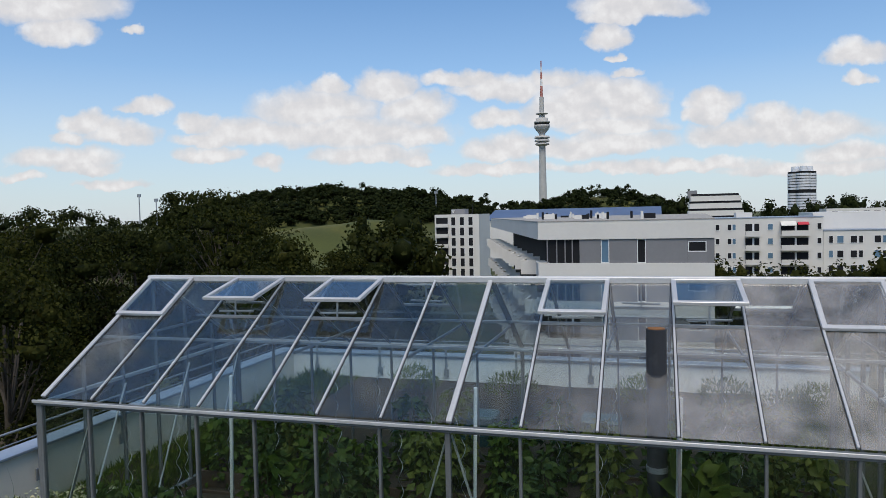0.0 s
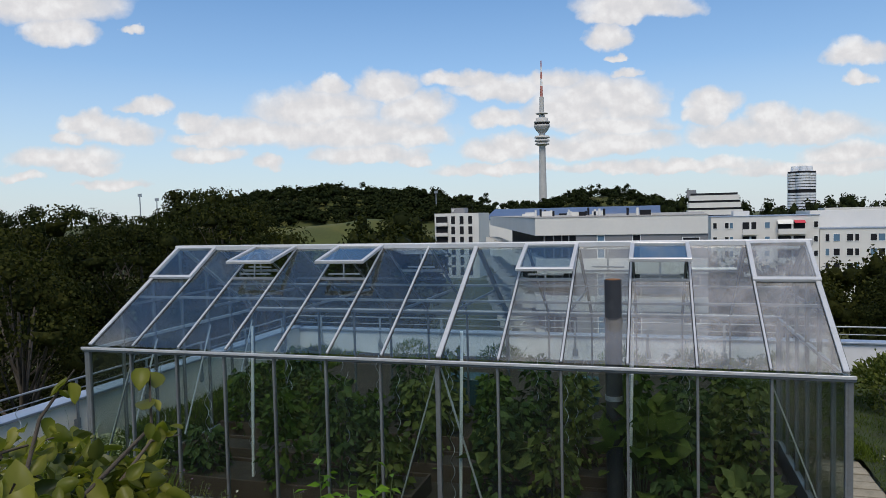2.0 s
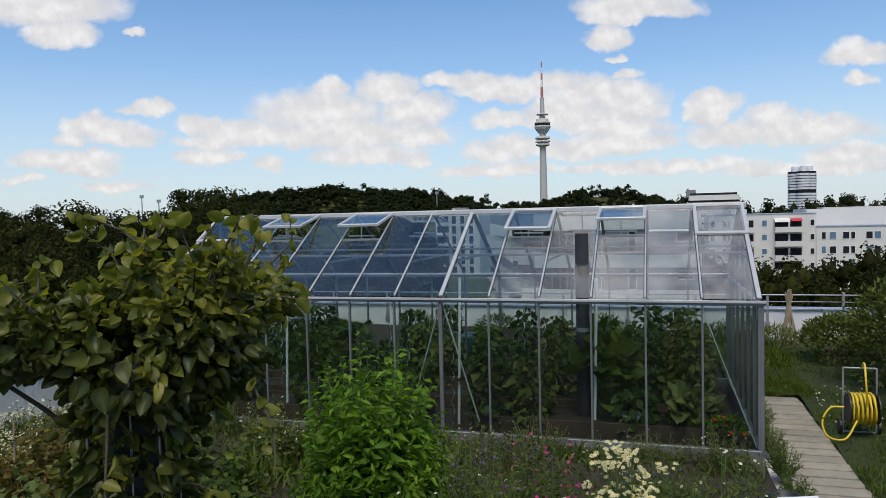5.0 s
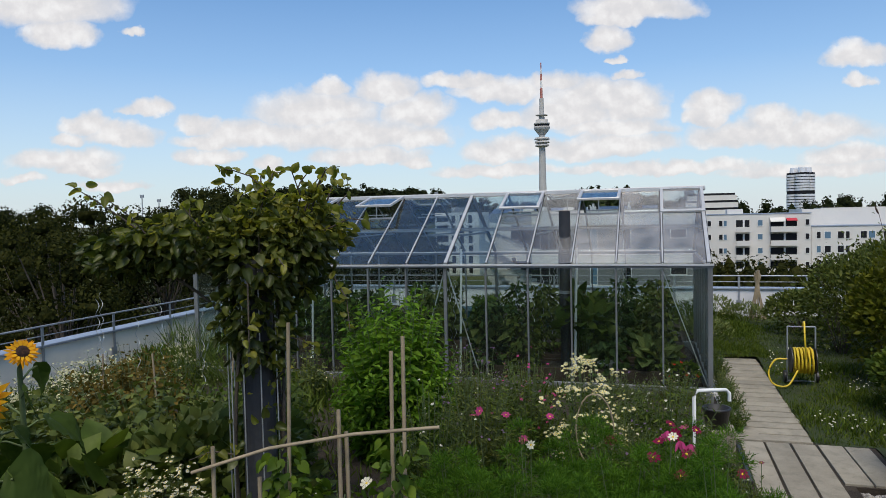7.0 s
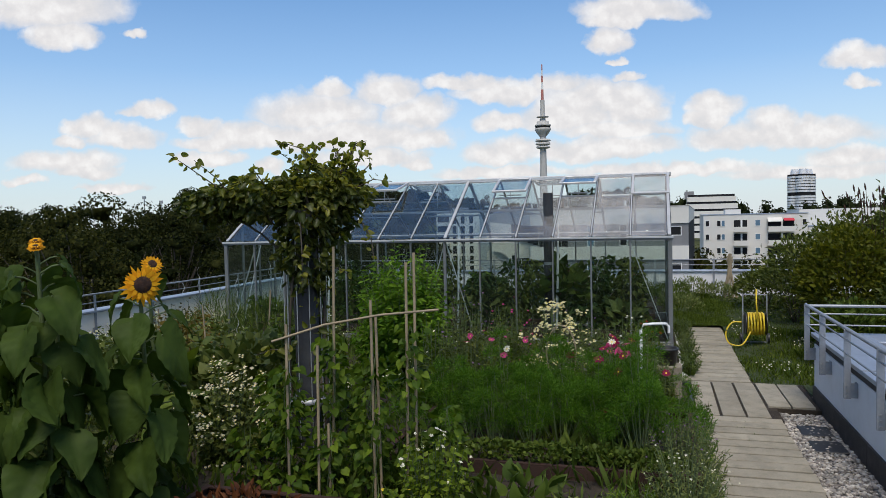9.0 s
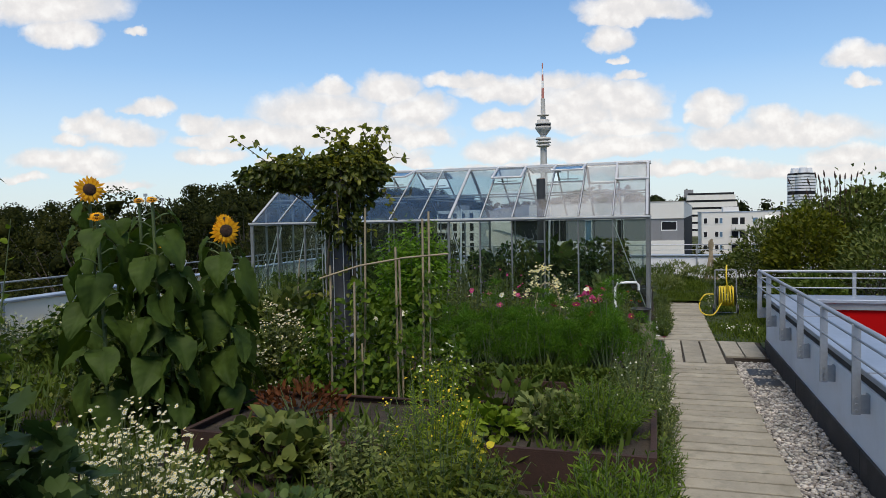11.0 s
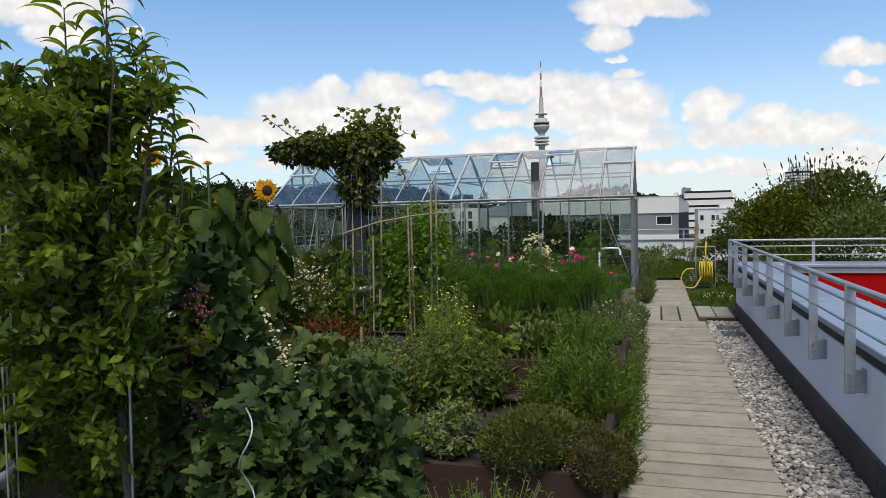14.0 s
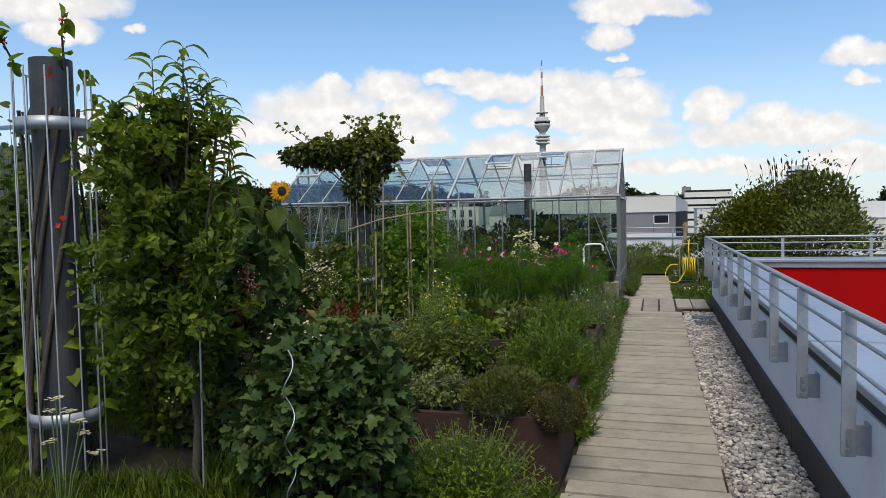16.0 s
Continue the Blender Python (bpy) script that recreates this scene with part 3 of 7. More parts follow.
def disc_flowers(pos, way, size, petals=8, inner=.28, gap=.12, cup=.15, rand=rng):
    """Daisy-like heads: petals round a middle, facing way."""
    pos, way = np.asarray(pos, float), unit(np.asarray(way, float))
    n = len(pos)
    size = np.broadcast_to(np.asarray(size, float), (n,))
    ref = unit(rand.normal(size=(n, 3)))
    u = unit(np.cross(way, ref))
    v = np.cross(way, u)
    vs = [pos]
    st = 2 * np.pi / petals
    for i in range(petals):
        a0, a1, am = i * st + gap * st, (i + 1) * st - gap * st, (i + .5) * st
        for r, a, h in ((.75, a0, cup * .8), (1.0, am, cup * .7), (.75, a1, cup * .8)):
            vs.append(pos + size[:, None] / 2 * ((u * math.cos(a) + v * math.sin(a)) * r * (.85 + .3 * rand.random((n, 1))) + way * h))
    verts = np.stack(vs, 1)
    base = np.arange(n) * (1 + 3 * petals)
    faces = np.concatenate([np.stack([base, base + 1 + 3 * i, base + 2 + 3 * i, base + 3 + 3 * i], -1) for i in range(petals)])
    return verts.reshape(-1, 3), faces


def button(pos, way, size, rand=rng):
    """Small domed middles of flowers."""
    pos, way = np.asarray(pos, float), unit(np.asarray(way, float))
    n = len(pos)
    ref = unit(rand.normal(size=(n, 3)))
    u = unit(np.cross(way, ref))
    v = np.cross(way, u)
    vs = [pos + way * (size * .28)]
    for i in range(6):
        a = i * math.pi / 3
        vs.append(pos + (u * math.cos(a) + v * math.sin(a)) * size / 2 + way * size * .08)
    verts = np.stack(vs, 1)
    base = (np.arange(n) * 7)[:, None]
    faces = np.concatenate([base + [[0, 1 + i, 1 + (i + 1) % 6]] for i in range(6)])
    return verts.reshape(-1, 3), faces

# ---- land, far woods, tower, town ----
def land(x, y):
    """Height of the ground round the house."""
    def hill(cx, cy, h, sx, sy):
        return h * np.exp(-((x - cx) / sx) ** 2 - ((y - cy) / sy) ** 2)
    return (-15.0 + hill(-300, 660, 32, 105, 90) + hill(-205, 700, 12, 75, 80) + hill(-52, 810, 36, 92, 70)
            + hill(-158, 300, 14, 36, 40) + hill(-190, 740, 16, 60, 60) + hill(-128, 330, 13, 22, 26) + hill(-420, 640, 22, 110, 90))


def sheet(name, xs, ys, f, mat, label, category):
    gx, gy = np.meshgrid(xs, ys, indexing="ij")
    v = np.stack([gx, gy, f(gx, gy)], -1).reshape(-1, 3)
    n, m = len(xs), len(ys)
    i, j = np.meshgrid(np.arange(n - 1), np.arange(m - 1), indexing="ij")
    a = (i * m + j).ravel()
    ob = tri_mesh(name, v, np.stack([a, a + m, a + m + 1, a + 1], -1), mat, None, "", True)
    return tagged(ob, label, category, kind="structure")


far = np.array([-4500, -2500, -1400, -900, -650])
axis_x = np.concatenate([far, np.arange(-560, 320, 8), -far[::-1] - 300, [4500]])
axis_y = np.concatenate([[-4500, -2000, -800, -300], np.arange(-100, 1000, 8), [1100, 1400, 2200, 4500]])
sheet("ground", np.unique(axis_x), np.unique(axis_y), land, M_GRASS_FAR, "green and ochre parkland with grassy hills", "ground")


def clump_tree(x, y, z, h, r, n, leaf, rand):
    """Leaf cards of a distant tree: a few rounded clumps on each other."""
    k = 6
    cc = rand.normal(size=(k, 3)) * (r * .42, r * .42, h * .14) + (0, 0, h * .62)
    which = rand.integers(0, k, n)
    d = unit(rand.normal(size=(n, 3)))
    p = cc[which] + d * (r * .52, r * .52, h * .24) * (0.75 + .25 * rand.random((n, 1)))
    p[:, 2] = np.maximum(p[:, 2], h * .06)
    lv = leaf_arrays(p + (x, y, z), np.cross(d, rand.normal(size=(n, 3))) + (0, 0, -.2), leaf * (0.7 + .6 * rand.random(n)), width=1.7, flat=.6,
                     rand=rand, face=d + (0, 0, .25))
    return join([lv, cores(cc + (x, y, z), np.tile([[r * .30, r * .30, h * .12]], (k, 1)), rand, .35, 1)])


def woods(name, spots, mat, label, n=150, leaf=2.2):
    arr = [clump_tree(x, y, float(land(x, y)) - 1, h, r, n, leaf, rng) for x, y, h, r in spots]
    ob = tri_mesh(name, *join(arr), mat)
    return tagged(ob, label, "trees", kind="stuff")


# wooded hills
spots = []
while len(spots) < 640:
    x, y = rng.uniform(-460, -120), rng.uniform(520, 760)
    if land(x, y) > -4 and not (-215 < x < -140 and y > 690):
        spots.append((x, y, rng.uniform(9, 15), rng.uniform(6, 9)))
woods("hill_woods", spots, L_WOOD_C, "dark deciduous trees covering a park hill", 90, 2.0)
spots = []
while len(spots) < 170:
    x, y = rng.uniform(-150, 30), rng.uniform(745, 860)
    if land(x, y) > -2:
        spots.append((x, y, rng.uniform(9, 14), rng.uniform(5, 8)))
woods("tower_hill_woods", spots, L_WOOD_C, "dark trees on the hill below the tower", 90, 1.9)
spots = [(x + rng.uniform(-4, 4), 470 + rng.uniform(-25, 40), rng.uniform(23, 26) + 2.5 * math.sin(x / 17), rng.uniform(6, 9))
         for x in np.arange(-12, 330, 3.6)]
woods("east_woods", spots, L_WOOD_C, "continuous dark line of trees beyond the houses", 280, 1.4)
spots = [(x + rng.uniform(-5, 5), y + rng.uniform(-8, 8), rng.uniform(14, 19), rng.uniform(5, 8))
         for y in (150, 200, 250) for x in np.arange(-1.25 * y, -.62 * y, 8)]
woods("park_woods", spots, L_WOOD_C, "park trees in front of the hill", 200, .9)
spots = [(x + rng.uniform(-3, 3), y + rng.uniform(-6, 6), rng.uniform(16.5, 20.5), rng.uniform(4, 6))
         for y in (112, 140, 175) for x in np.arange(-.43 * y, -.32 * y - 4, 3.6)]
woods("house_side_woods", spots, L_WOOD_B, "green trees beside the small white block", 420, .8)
spots = [(x + rng.uniform(-1, 1), y + rng.uniform(-5, 5), rng.uniform(10.6, 12.9), rng.uniform(2.5, 4)) for y in (84, 96, 110) for x in np.arange(.06 * y, .5 * y, 2.8)]
woods("street_trees", spots, L_WOOD_A, "dark hedge and small trees along the street", 560, .42)
spots = [(-172, 745, 12, 6), (-190, 738, 11, 5), (-149, 742, 12, 6), (-196, 735, 9, 5), (-160, 742, 8, 4)]
woods("skyline_trees", spots, L_WOOD_C, "single trees on a grassy ridge", 340, 1.5)
spots = [(x, y, rng.uniform(6, 10), rng.uniform(4, 6)) for x, y in ((-165, 345), (-150, 330), (-140, 345), (-132, 350), (-120, 320), (-125, 338), (-150, 352), (-172, 262), (-112, 300), (-108, 318), (-185, 340), (-195, 352))]
woods("meadow_bushes", spots, L_WOOD_B, "dark bushes on a grassy mound", 340, .7)


def lathe(name, profile, mat, parent, x, y, seg=40, label=""):
    """A turned body from (radius, height) pairs."""
    pr = np.array(profile, float)
    a = np.arange(seg) * 2 * np.pi / seg
    v = np.stack([x + pr[:, 0:1] * np.cos(a), y + pr[:, 0:1] * np.sin(a), np.broadcast_to(pr[:, 1:2], (len(pr), seg))], -1).reshape(-1, 3)
    i, j = np.meshgrid(np.arange(len(pr) - 1), np.arange(seg), indexing="ij")
    k = (j + 1) % seg
    f = np.stack([i * seg + j, i * seg + k, (i + 1) * seg + k, (i + 1) * seg + j], -1).reshape(-1, 4)
    return tri_mesh(name, v, f, mat, parent, label, False)


# television tower, about 290 m high
TX, TY, TZ = -147.5, 1000.0, -74.0
tower = thing("television_tower", "slender concrete television tower with round decks and striped mast", "tower", (TX, TY, TZ))
lathe("shaft", [(8.2, 0), (6.6, 45), (5.4, 100), (4.7, 150), (4.4, 176), (4.2, 215)], M_CONC, tower, 0, 0)
for z0, rad, hh in ((174, 10.0, 2.2), (178.6, 10.6, 2.4), (183.4, 10.8, 2.6)):
    lathe("deck", [(4.2, z0 - 2), (rad, z0), (rad, z0 + hh * .35), (rad - .8, z0 + hh * .36), (rad - .8, z0 + hh), (4.2, z0 + hh + .4)],
          M_CONC, tower, 0, 0, label="round concrete service deck")
lathe("pod", [(5, 190), (9.0, 195), (11.2, 199), (11.4, 201.5), (10.4, 201.6), (10.4, 204.2), (11.2, 204.3), (11.2, 206.5), (8.6, 207.5),
              (8.6, 211), (5, 212)], M_CONC, tower, 0, 0, label="round restaurant and viewing pod")
lathe("pod_windows", [(10.5, 201.7), (10.5, 204.1)], M_DARK_B, tower, 0, 0, label="dark ring of windows")
for z0, rad in ((217, 8.5), (222, 3.2), (231, 2.8), (238, 2.6)):
    lathe("platform", [(2, z0 - 1), (rad, z0), (rad, z0 + 1), (2, z0 + 1.3)], M_CONC, tower, 0, 0)
for i, (z0, z1) in enumerate(((215, 241), (241, 256), (256, 266), (266, 275), (275, 283), (283, 291.3))):
    r0 = (3.4, 2.0, 1.6, 1.4, 1.15, .9)[i]
    part("mast_section", cyled(0, 0, z0, z1, r0, r0 * .9, 16), (M_CONC, M_RED_PAINT, M_WHITE_PAINT, M_RED_PAINT, M_WHITE_PAINT, M_RED_PAINT)[i], tower)

# four-cylinder office tower
BX, BY = 196.0, 1060.0
office = thing("office_tower", "high-rise of four clustered silver cylinders with dark window bands", "tower", (BX, BY, -20))
for ox, oy in ((-8.6, 0), (8.6, 0), (0, 10), (0, -10)):
    core = part("cylinder", cyled(ox, oy, 0, 72, 8.8, 8.8, 28), M_DARK_B, office)
    for k in range(18):
        if k == 11:
            continue
        part("floor_band", cyled(ox, oy, 2 + k * 3.8, 4.75 + k * 3.8, 9.3, 9.3, 28), M_SILVER, core)
    part("crown", cyled(ox, oy, 72, 79, 5.5, 4.5, 20), M_SILVER, office)


def window(parent, x, y0, z, w, h, mat=M_PANE, deep=.18, shade=None):
    """A window in a wall that faces -y at y0."""
    f = bmesh.new()
    for a, b, c, d in ((x, x + w, z, z + .07), (x, x + w, z + h - .07, z + h), (x, x + .07, z + .07, z + h - .07), (x + w - .07, x + w, z + .07, z + h - .07)):
        box(f, a, b, y0 - .02, y0 + .08, c, d)
    win = part("window", f, M_WHITE_PAINT, parent)
    part("pane", boxed(x + .07, x + w - .07, y0 + .02, y0 + .05, z + .07, z + h - .07), M_DARK_B if mat is M_PANE else mat, win)
    if shade:
        part("awning", beamed((x + w / 2, y0 - .6, z + h - .35), (x + w / 2, y0, z + h), w * 1.2, .05), shade, win)
    return win


# the long white and grey house across the street, its corner rounded off by a skewed side with balconies
HB = thing("apartment_house", "long white apartment house with grey panel bands and stepped balconies", "building", (0, 0, 0))
X0, X1, YF, ZT = -7.7, 6.35, 54.3, 3.05
BK = (-26.0, 118.0)


def prism(poly, z0, z1):
    bm = bmesh.new()
    lo = [bm.verts.new((x, y, z0)) for x, y in poly]
    hi = [bm.verts.new((x, y, z1)) for x, y in poly]
    bm.faces.new(hi), bm.faces.new(lo[::-1])
    for i in range(len(poly)):
        j = (i + 1) % len(poly)
        bm.faces.new((lo[i], lo[j], hi[j], hi[i]))
    bmesh.ops.recalc_face_normals(bm, faces=bm.faces)
    return bm


side = Vector((BK[0] - X0, BK[1] - YF)).normalized()
inn = Vector((side.y, -side.x))
core_poly = [(X0 + .9, YF + .25), (X1, YF + .25), (X1 + 4, YF + 70), (BK[0] + 3 + inn.x, BK[1])]
# the set-back storeys get their shade from the near-black colour
part("body", prism(core_poly, -15, ZT - .1), M_DARK_B, HB, "recessed storeys with shade painted in near-black")
for k, (zb, zt) in enumerate(((1.55, ZT), (-1.72, -.45), (-4.9, -3.65), (-8.1, -6.85), (-11.3, -10.0))):
    part("floor_band", prism([(X0, YF), (X1, YF), (X1 + 4, YF + 70), (BK[0], BK[1])] if k == 0 else
                             [(X0, YF), (X1, YF), (X1, YF + 10), (X0 + 2, YF + 10), (X0 + 1.2, YF + 2.6), (X0 - .6, YF + 2.6)], zb, zt), M_WHITE_B, HB)
    if k:
        # stepped balconies along the skewed side
        for i in range(11):
            a = 1.2 + i * 5.8 + (k % 2) * 2.9
            p0 = Vector((X0, YF)) + side * a
            b_ = bmesh.new()
            x_, y_ = p0.x + .2, p0.y
            box(b_, x_ - 1.3, x_ + 1.2, y_, y_ + .14, zb, zt)
            box(b_, x_ - 1.3, x_ - 1.16, y_ + .14, y_ + 2.7, zb, zt)
            box(b_, x_ - 1.16, x_ + 1.2, y_ + .14, y_ + 2.7, zb, zb + .2)
            part("balcony", b_, M_WHITE_B, HB)
for k, (zb, zt) in enumerate(((-.45, 1.55), (-3.65, -1.72), (-6.85, -4.9), (-10, -8.1))):
    marks = [(-4.25, -2.5, M_GREY_B), (-2.5, -1.82, M_BLIND), (-1.82, .4, M_GREY_B), (.4, 1.1, M_DARK_B), (1.1, 4.35, M_GREY_B), (4.35, 5.75, None), (5.75, X1, M_GREY_B)]
    for a, b_, mt in marks:
        sh = 0 if k % 2 == 0 else .55
        if mt is None:
            part("panel", boxed(a, b_, YF + .1, YF + .3, zb, zb + .9 - .0), M_GREY_B, HB)
            part("panel", boxed(a, b_, YF + .1, YF + .3, zt - .25, zt), M_GREY_B, HB)
            window(HB, a, YF + .14, zb + .9, b_ - a, zt - zb - 1.15)
        elif mt is M_GREY_B:
            part("panel", boxed(a, b_ - .02, YF + .1, YF + .3, zb, zt), mt, HB)
        else:
            window(HB, a, YF + .14, zb, b_ - a, zt - zb, mt)
    for a in (-7.0, -6.2, -5.5, -4.9):
        part("window_post", boxed(a, a + .09, YF + .12, YF + .22, zb, zt), M_GREY_B, HB)
part("roof_edge", prism([(X0 - .03, YF - .03), (X1 + .03, YF - .03), (X1 + 4, YF + 70), (BK[0], BK[1] + .03)], ZT, ZT + .07), M_GRAVEL, HB)
for i in range(26):
    a = rng.uniform(0, 1)
    px, py = X0 + 1.5 + side.x * 50 * a + rng.uniform(0, 9), YF + 3 + 48 * a
    h = rng.uniform(.35, .9)
    part("roof_vent", cyled(px, py, ZT + .05, ZT + .07 + h, .12, .12, 8) if i % 3 else boxed(px, px + rng.uniform(.4, 1.6), py, py + .5, ZT + .05, ZT + .07 + h * .7),
         M_DARK_B if i % 2 else M_WHITE_B, HB)

# small white block with tall windows
BLK = thing("white_block", "square white apartment block with tall narrow windows", "building", (0, 0, 0))
bx0, bx1, by = -60.0, -46.6, 194.0
part("wall", boxed(bx0, bx1, by, by + 14, -15, 4.0), M_WHITE_B, BLK)
for s in range(6):
    z = 1.0 - s * 3.0
    for cx in (-55.0, -52.4, -49.8):
        window(BLK, cx, by - .05, z - .25, 1.35, 2.45)
    # a dark panel on the wall face paints the balcony's shade
    part("balcony_recess_shade", boxed(bx0 + .5, bx0 + 4.0, by - .12, by - .03, z + .3, z + 2.1), M_DARK_B, BLK)
    part("balcony_front", boxed(bx0 + .3, bx0 + 4.2, by - .9, by - .15, z - .7, z + .3), M_WHITE_B, BLK)
part("roof_hut", boxed(-56, -52, by + 4, by + 9, 4.0, 5.6), M_GREY_B, BLK)
part("antenna", cyled(-49.5, by + 4, 4, 7.2, .1, .08, 8), M_DARK_B, BLK)
part("dish", cyled(-55.0, by + 2.5, 4.4, 5.3, .1, .6, 12), M_WHITE_B, BLK)

# row of white flats further on
FL = thing("white_flats", "white flats with recessed balconies, awnings and small windows", "building", (0, 0, 0))
fx0, fx1, fy = 13.14, 32.7, 144.5
part("wall", boxed(fx0, fx1, fy, fy + 13, -15, 1.9), M_WHITE_B, FL)
part("roof_edge", boxed(fx0 - .1, fx1 + .1, fy - .1, fy + 13, 1.9, 2.05), M_COPING, FL)
part("roof_box", boxed(fx0 + 4.5, fx0 + 7.5, fy + 3, fy + 7, 2.05, 3.0), M_WHITE_B, FL)
for s, (zt, zb) in enumerate(((.77, -.72), (-2.04, -3.5), (-4.85, -6.3), (-7.65, -9.1))):
    for k, (a, b, mt) in enumerate(((13.5, 14.3, M_PANE), (15.7, 16.5, M_PANE), (16.6, 17.3, M_BLIND), (23.0, 24.0, M_BLIND), (31.7, 32.5, M_PANE))):
        window(FL, a, fy - .06, zb + .25, b - a, zt - zb - .25, mt)
    for a, b in ((19.0, 21.5), (25.4, 30.2)):
        rc = part("balcony", boxed(a - .1, b + .1, fy - 1.3, fy - 1.18, zb - .95, zb + .12), M_WHITE_B, FL)
        # no real opening: a near-black sheet paints its shade on the wall
        part("recess_shade", boxed(a, b, fy - .08, fy - .02, zb - .6, zt), M_DARK_B, rc, "dark panel painting the shade of a balcony opening")
        part("slab", boxed(a - .1, b + .1, fy - 1.18, fy - .1, zb - .95, zb - .8), M_WHITE_B, rc)
        part("door_frame", boxed((a + b) / 2, (a + b) / 2 + .35, fy - .12, fy - .085, zb - .6, zt), M_WHITE_PAINT, rc)
part("awning", beamed((26.6, fy - 1.5, .35), (26.6, fy - .1, 1.15), 2.7, .06), M_AWN, FL)
part("awning", beamed((29.2, fy - 1.3, .5), (29.2, fy - .1, 1.0), 1.9, .06), M_AWN_R, FL)
FW = thing("white_wing", "lower white wing with small windows before a tall blank wall", "building", (0, 0, 0))
part("wall", boxed(33.0, 66.0, fy + 1, fy + 9, -15, -.8), M_WHITE_B, FW)
part("upper_wall", boxed(32.75, 72.0, fy + 9, fy + 24, -15, 2.7), M_WHITE_B, FW)
part("roof_edge", boxed(33.0, 66.1, fy + .9, fy + 9, -.8, -.62), M_COPING, FW)
for s in range(3):
    for k, a in enumerate((33.9, 35.3, 37.6, 39.0, 41.6, 43.0, 45.6, 49.0, 51.4, 55.0, 58.2)):
        window(FW, a, fy + .94, -3.2 - s * 2.8, 1.2 if k % 3 else .8, 1.45, M_BLIND if (k + s) % 4 == 1 else M_PANE)
LOW = thing("solar_hall", "long low hall with a bluish solar roof", "building", (0, 0, 0))
part("wall", boxed(-56.0, 4.0, 244, 262, -15, 1.5), M_WHITE_B, LOW)
part("roof", beamed((-26, 243.5, 1.6), (-26, 262, 5.2), 61, .3), M_SOLAR, LOW)
TER = thing("terraced_block", "distant white terraced block with balcony bands", "building", (0, 0, 0))
for k in range(6):
    part("storey", boxed(15.5 + k * .5, 42 - k * .6, 330 + k, 345, -9 + k * 3.3, -6.7 + k * 3.3), M_WHITE_B, TER)
    # shade between the terraces put into the colour
    part("recess_shade", boxed(16 + k * .5, 41.5 - k * .6, 331.5 + k, 345, -6.7 + k * 3.3, -5.7 + k * 3.3), M_DARK_B, TER)
part("roof_plant", boxed(17, 21, 338, 342, 9, 12.5), M_GREY_B, TER)
FAR = thing("far_flats", "distant pale flats with rows of windows", "building", (0, 0, 0))
part("wall", boxed(66, 150, 300, 312, -15, 3.0), M_WHITE_B, FAR)
for s in range(3):
    for i in range(22):
        part("window", boxed(68 + i * 3.6, 70 + i * 3.6, 299.8, 300.1, .6 - s * 3.2, 2.0 - s * 3.2), M_DARK_B, FAR)
for name, x, y, h, lab in (("floodlight_mast", -392, 470, 38, "thin floodlight mast far off"), ("floodlight_mast", -376, 470, 34, "thin floodlight mast far off"),
                           ("crane", -196, 640, 20, "thin crane mast beyond the hill")):
    mast = thing(name, lab, "mast", (x, y, float(land(x, y))))
    part("pole", cyled(0, 0, 0, h, .6, .4, 8), M_STEEL, mast)
    part("head", boxed(-1.6, 1.6, -.4, .4, h, h + 2.4), M_STEEL, mast)


# ---- trees round the house ----
def tree(x, y, z, h, r, leaf, n, mat, label, clumps=64, trunk=.28, seed=1, spread=1.0):
    rand = np.random.default_rng(seed)
    t = thing("tree", label, "tree", (x, y, z), "trees round the house")
    limbs = [([(0, 0, 0), (.1, .05, h * .25), (.05, -.1, h * .5), (0, 0, h * .8)], [trunk, trunk * .8, trunk * .55, trunk * .2])]
    cs = []
    for i in range(clumps):
        a, e = rand.uniform(0, 2 * np.pi), rand.uniform(0, 1)
        zz = h * (.3 + .64 * e)
        rr = r * math.sqrt(max(.05, 1 - ((e - .42) / .66) ** 2)) * rand.uniform(.45, 1.0) * spread
        c = np.array([math.cos(a) * rr, math.sin(a) * rr, zz])
        cs.append(c)
        s = np.array([0, 0, h * (.2 + .45 * e)])
        limbs.append(([s, s * .5 + c * .5 + (0, 0, -.1 * h * .1), c], [trunk * .3, trunk * .18, trunk * .06]))
    tubes("trunk", limbs, M_BARK, t, sides=7)
    cs = np.array(cs)
    which = rand.integers(0, clumps, n)
    d = unit(rand.normal(size=(n, 3)))
    d[:, 2] = np.where(rand.random(n) < .7, np.abs(d[:, 2]), d[:, 2])
    size = r * rand.uniform(.15, .30, clumps)
    p = cs[which] + d * size[which][:, None] * (1, 1, .85) * (.62 + .38 * rand.random((n, 1)) ** .5)
    way = np.cross(d, rand.normal(size=(n, 3))) + (0, 0, -.35)
    lv = leaf_arrays(p, way, leaf * (.7 + .6 * rand.random(n)), width=1.35, flat=.62, rand=rand, face=d + (0, 0, .25))
    tri_mesh("crown", *join([lv, cores(cs, size[:, None] * (.34, .34, .28), rand, .4, 1)]), mat, t)
    return t


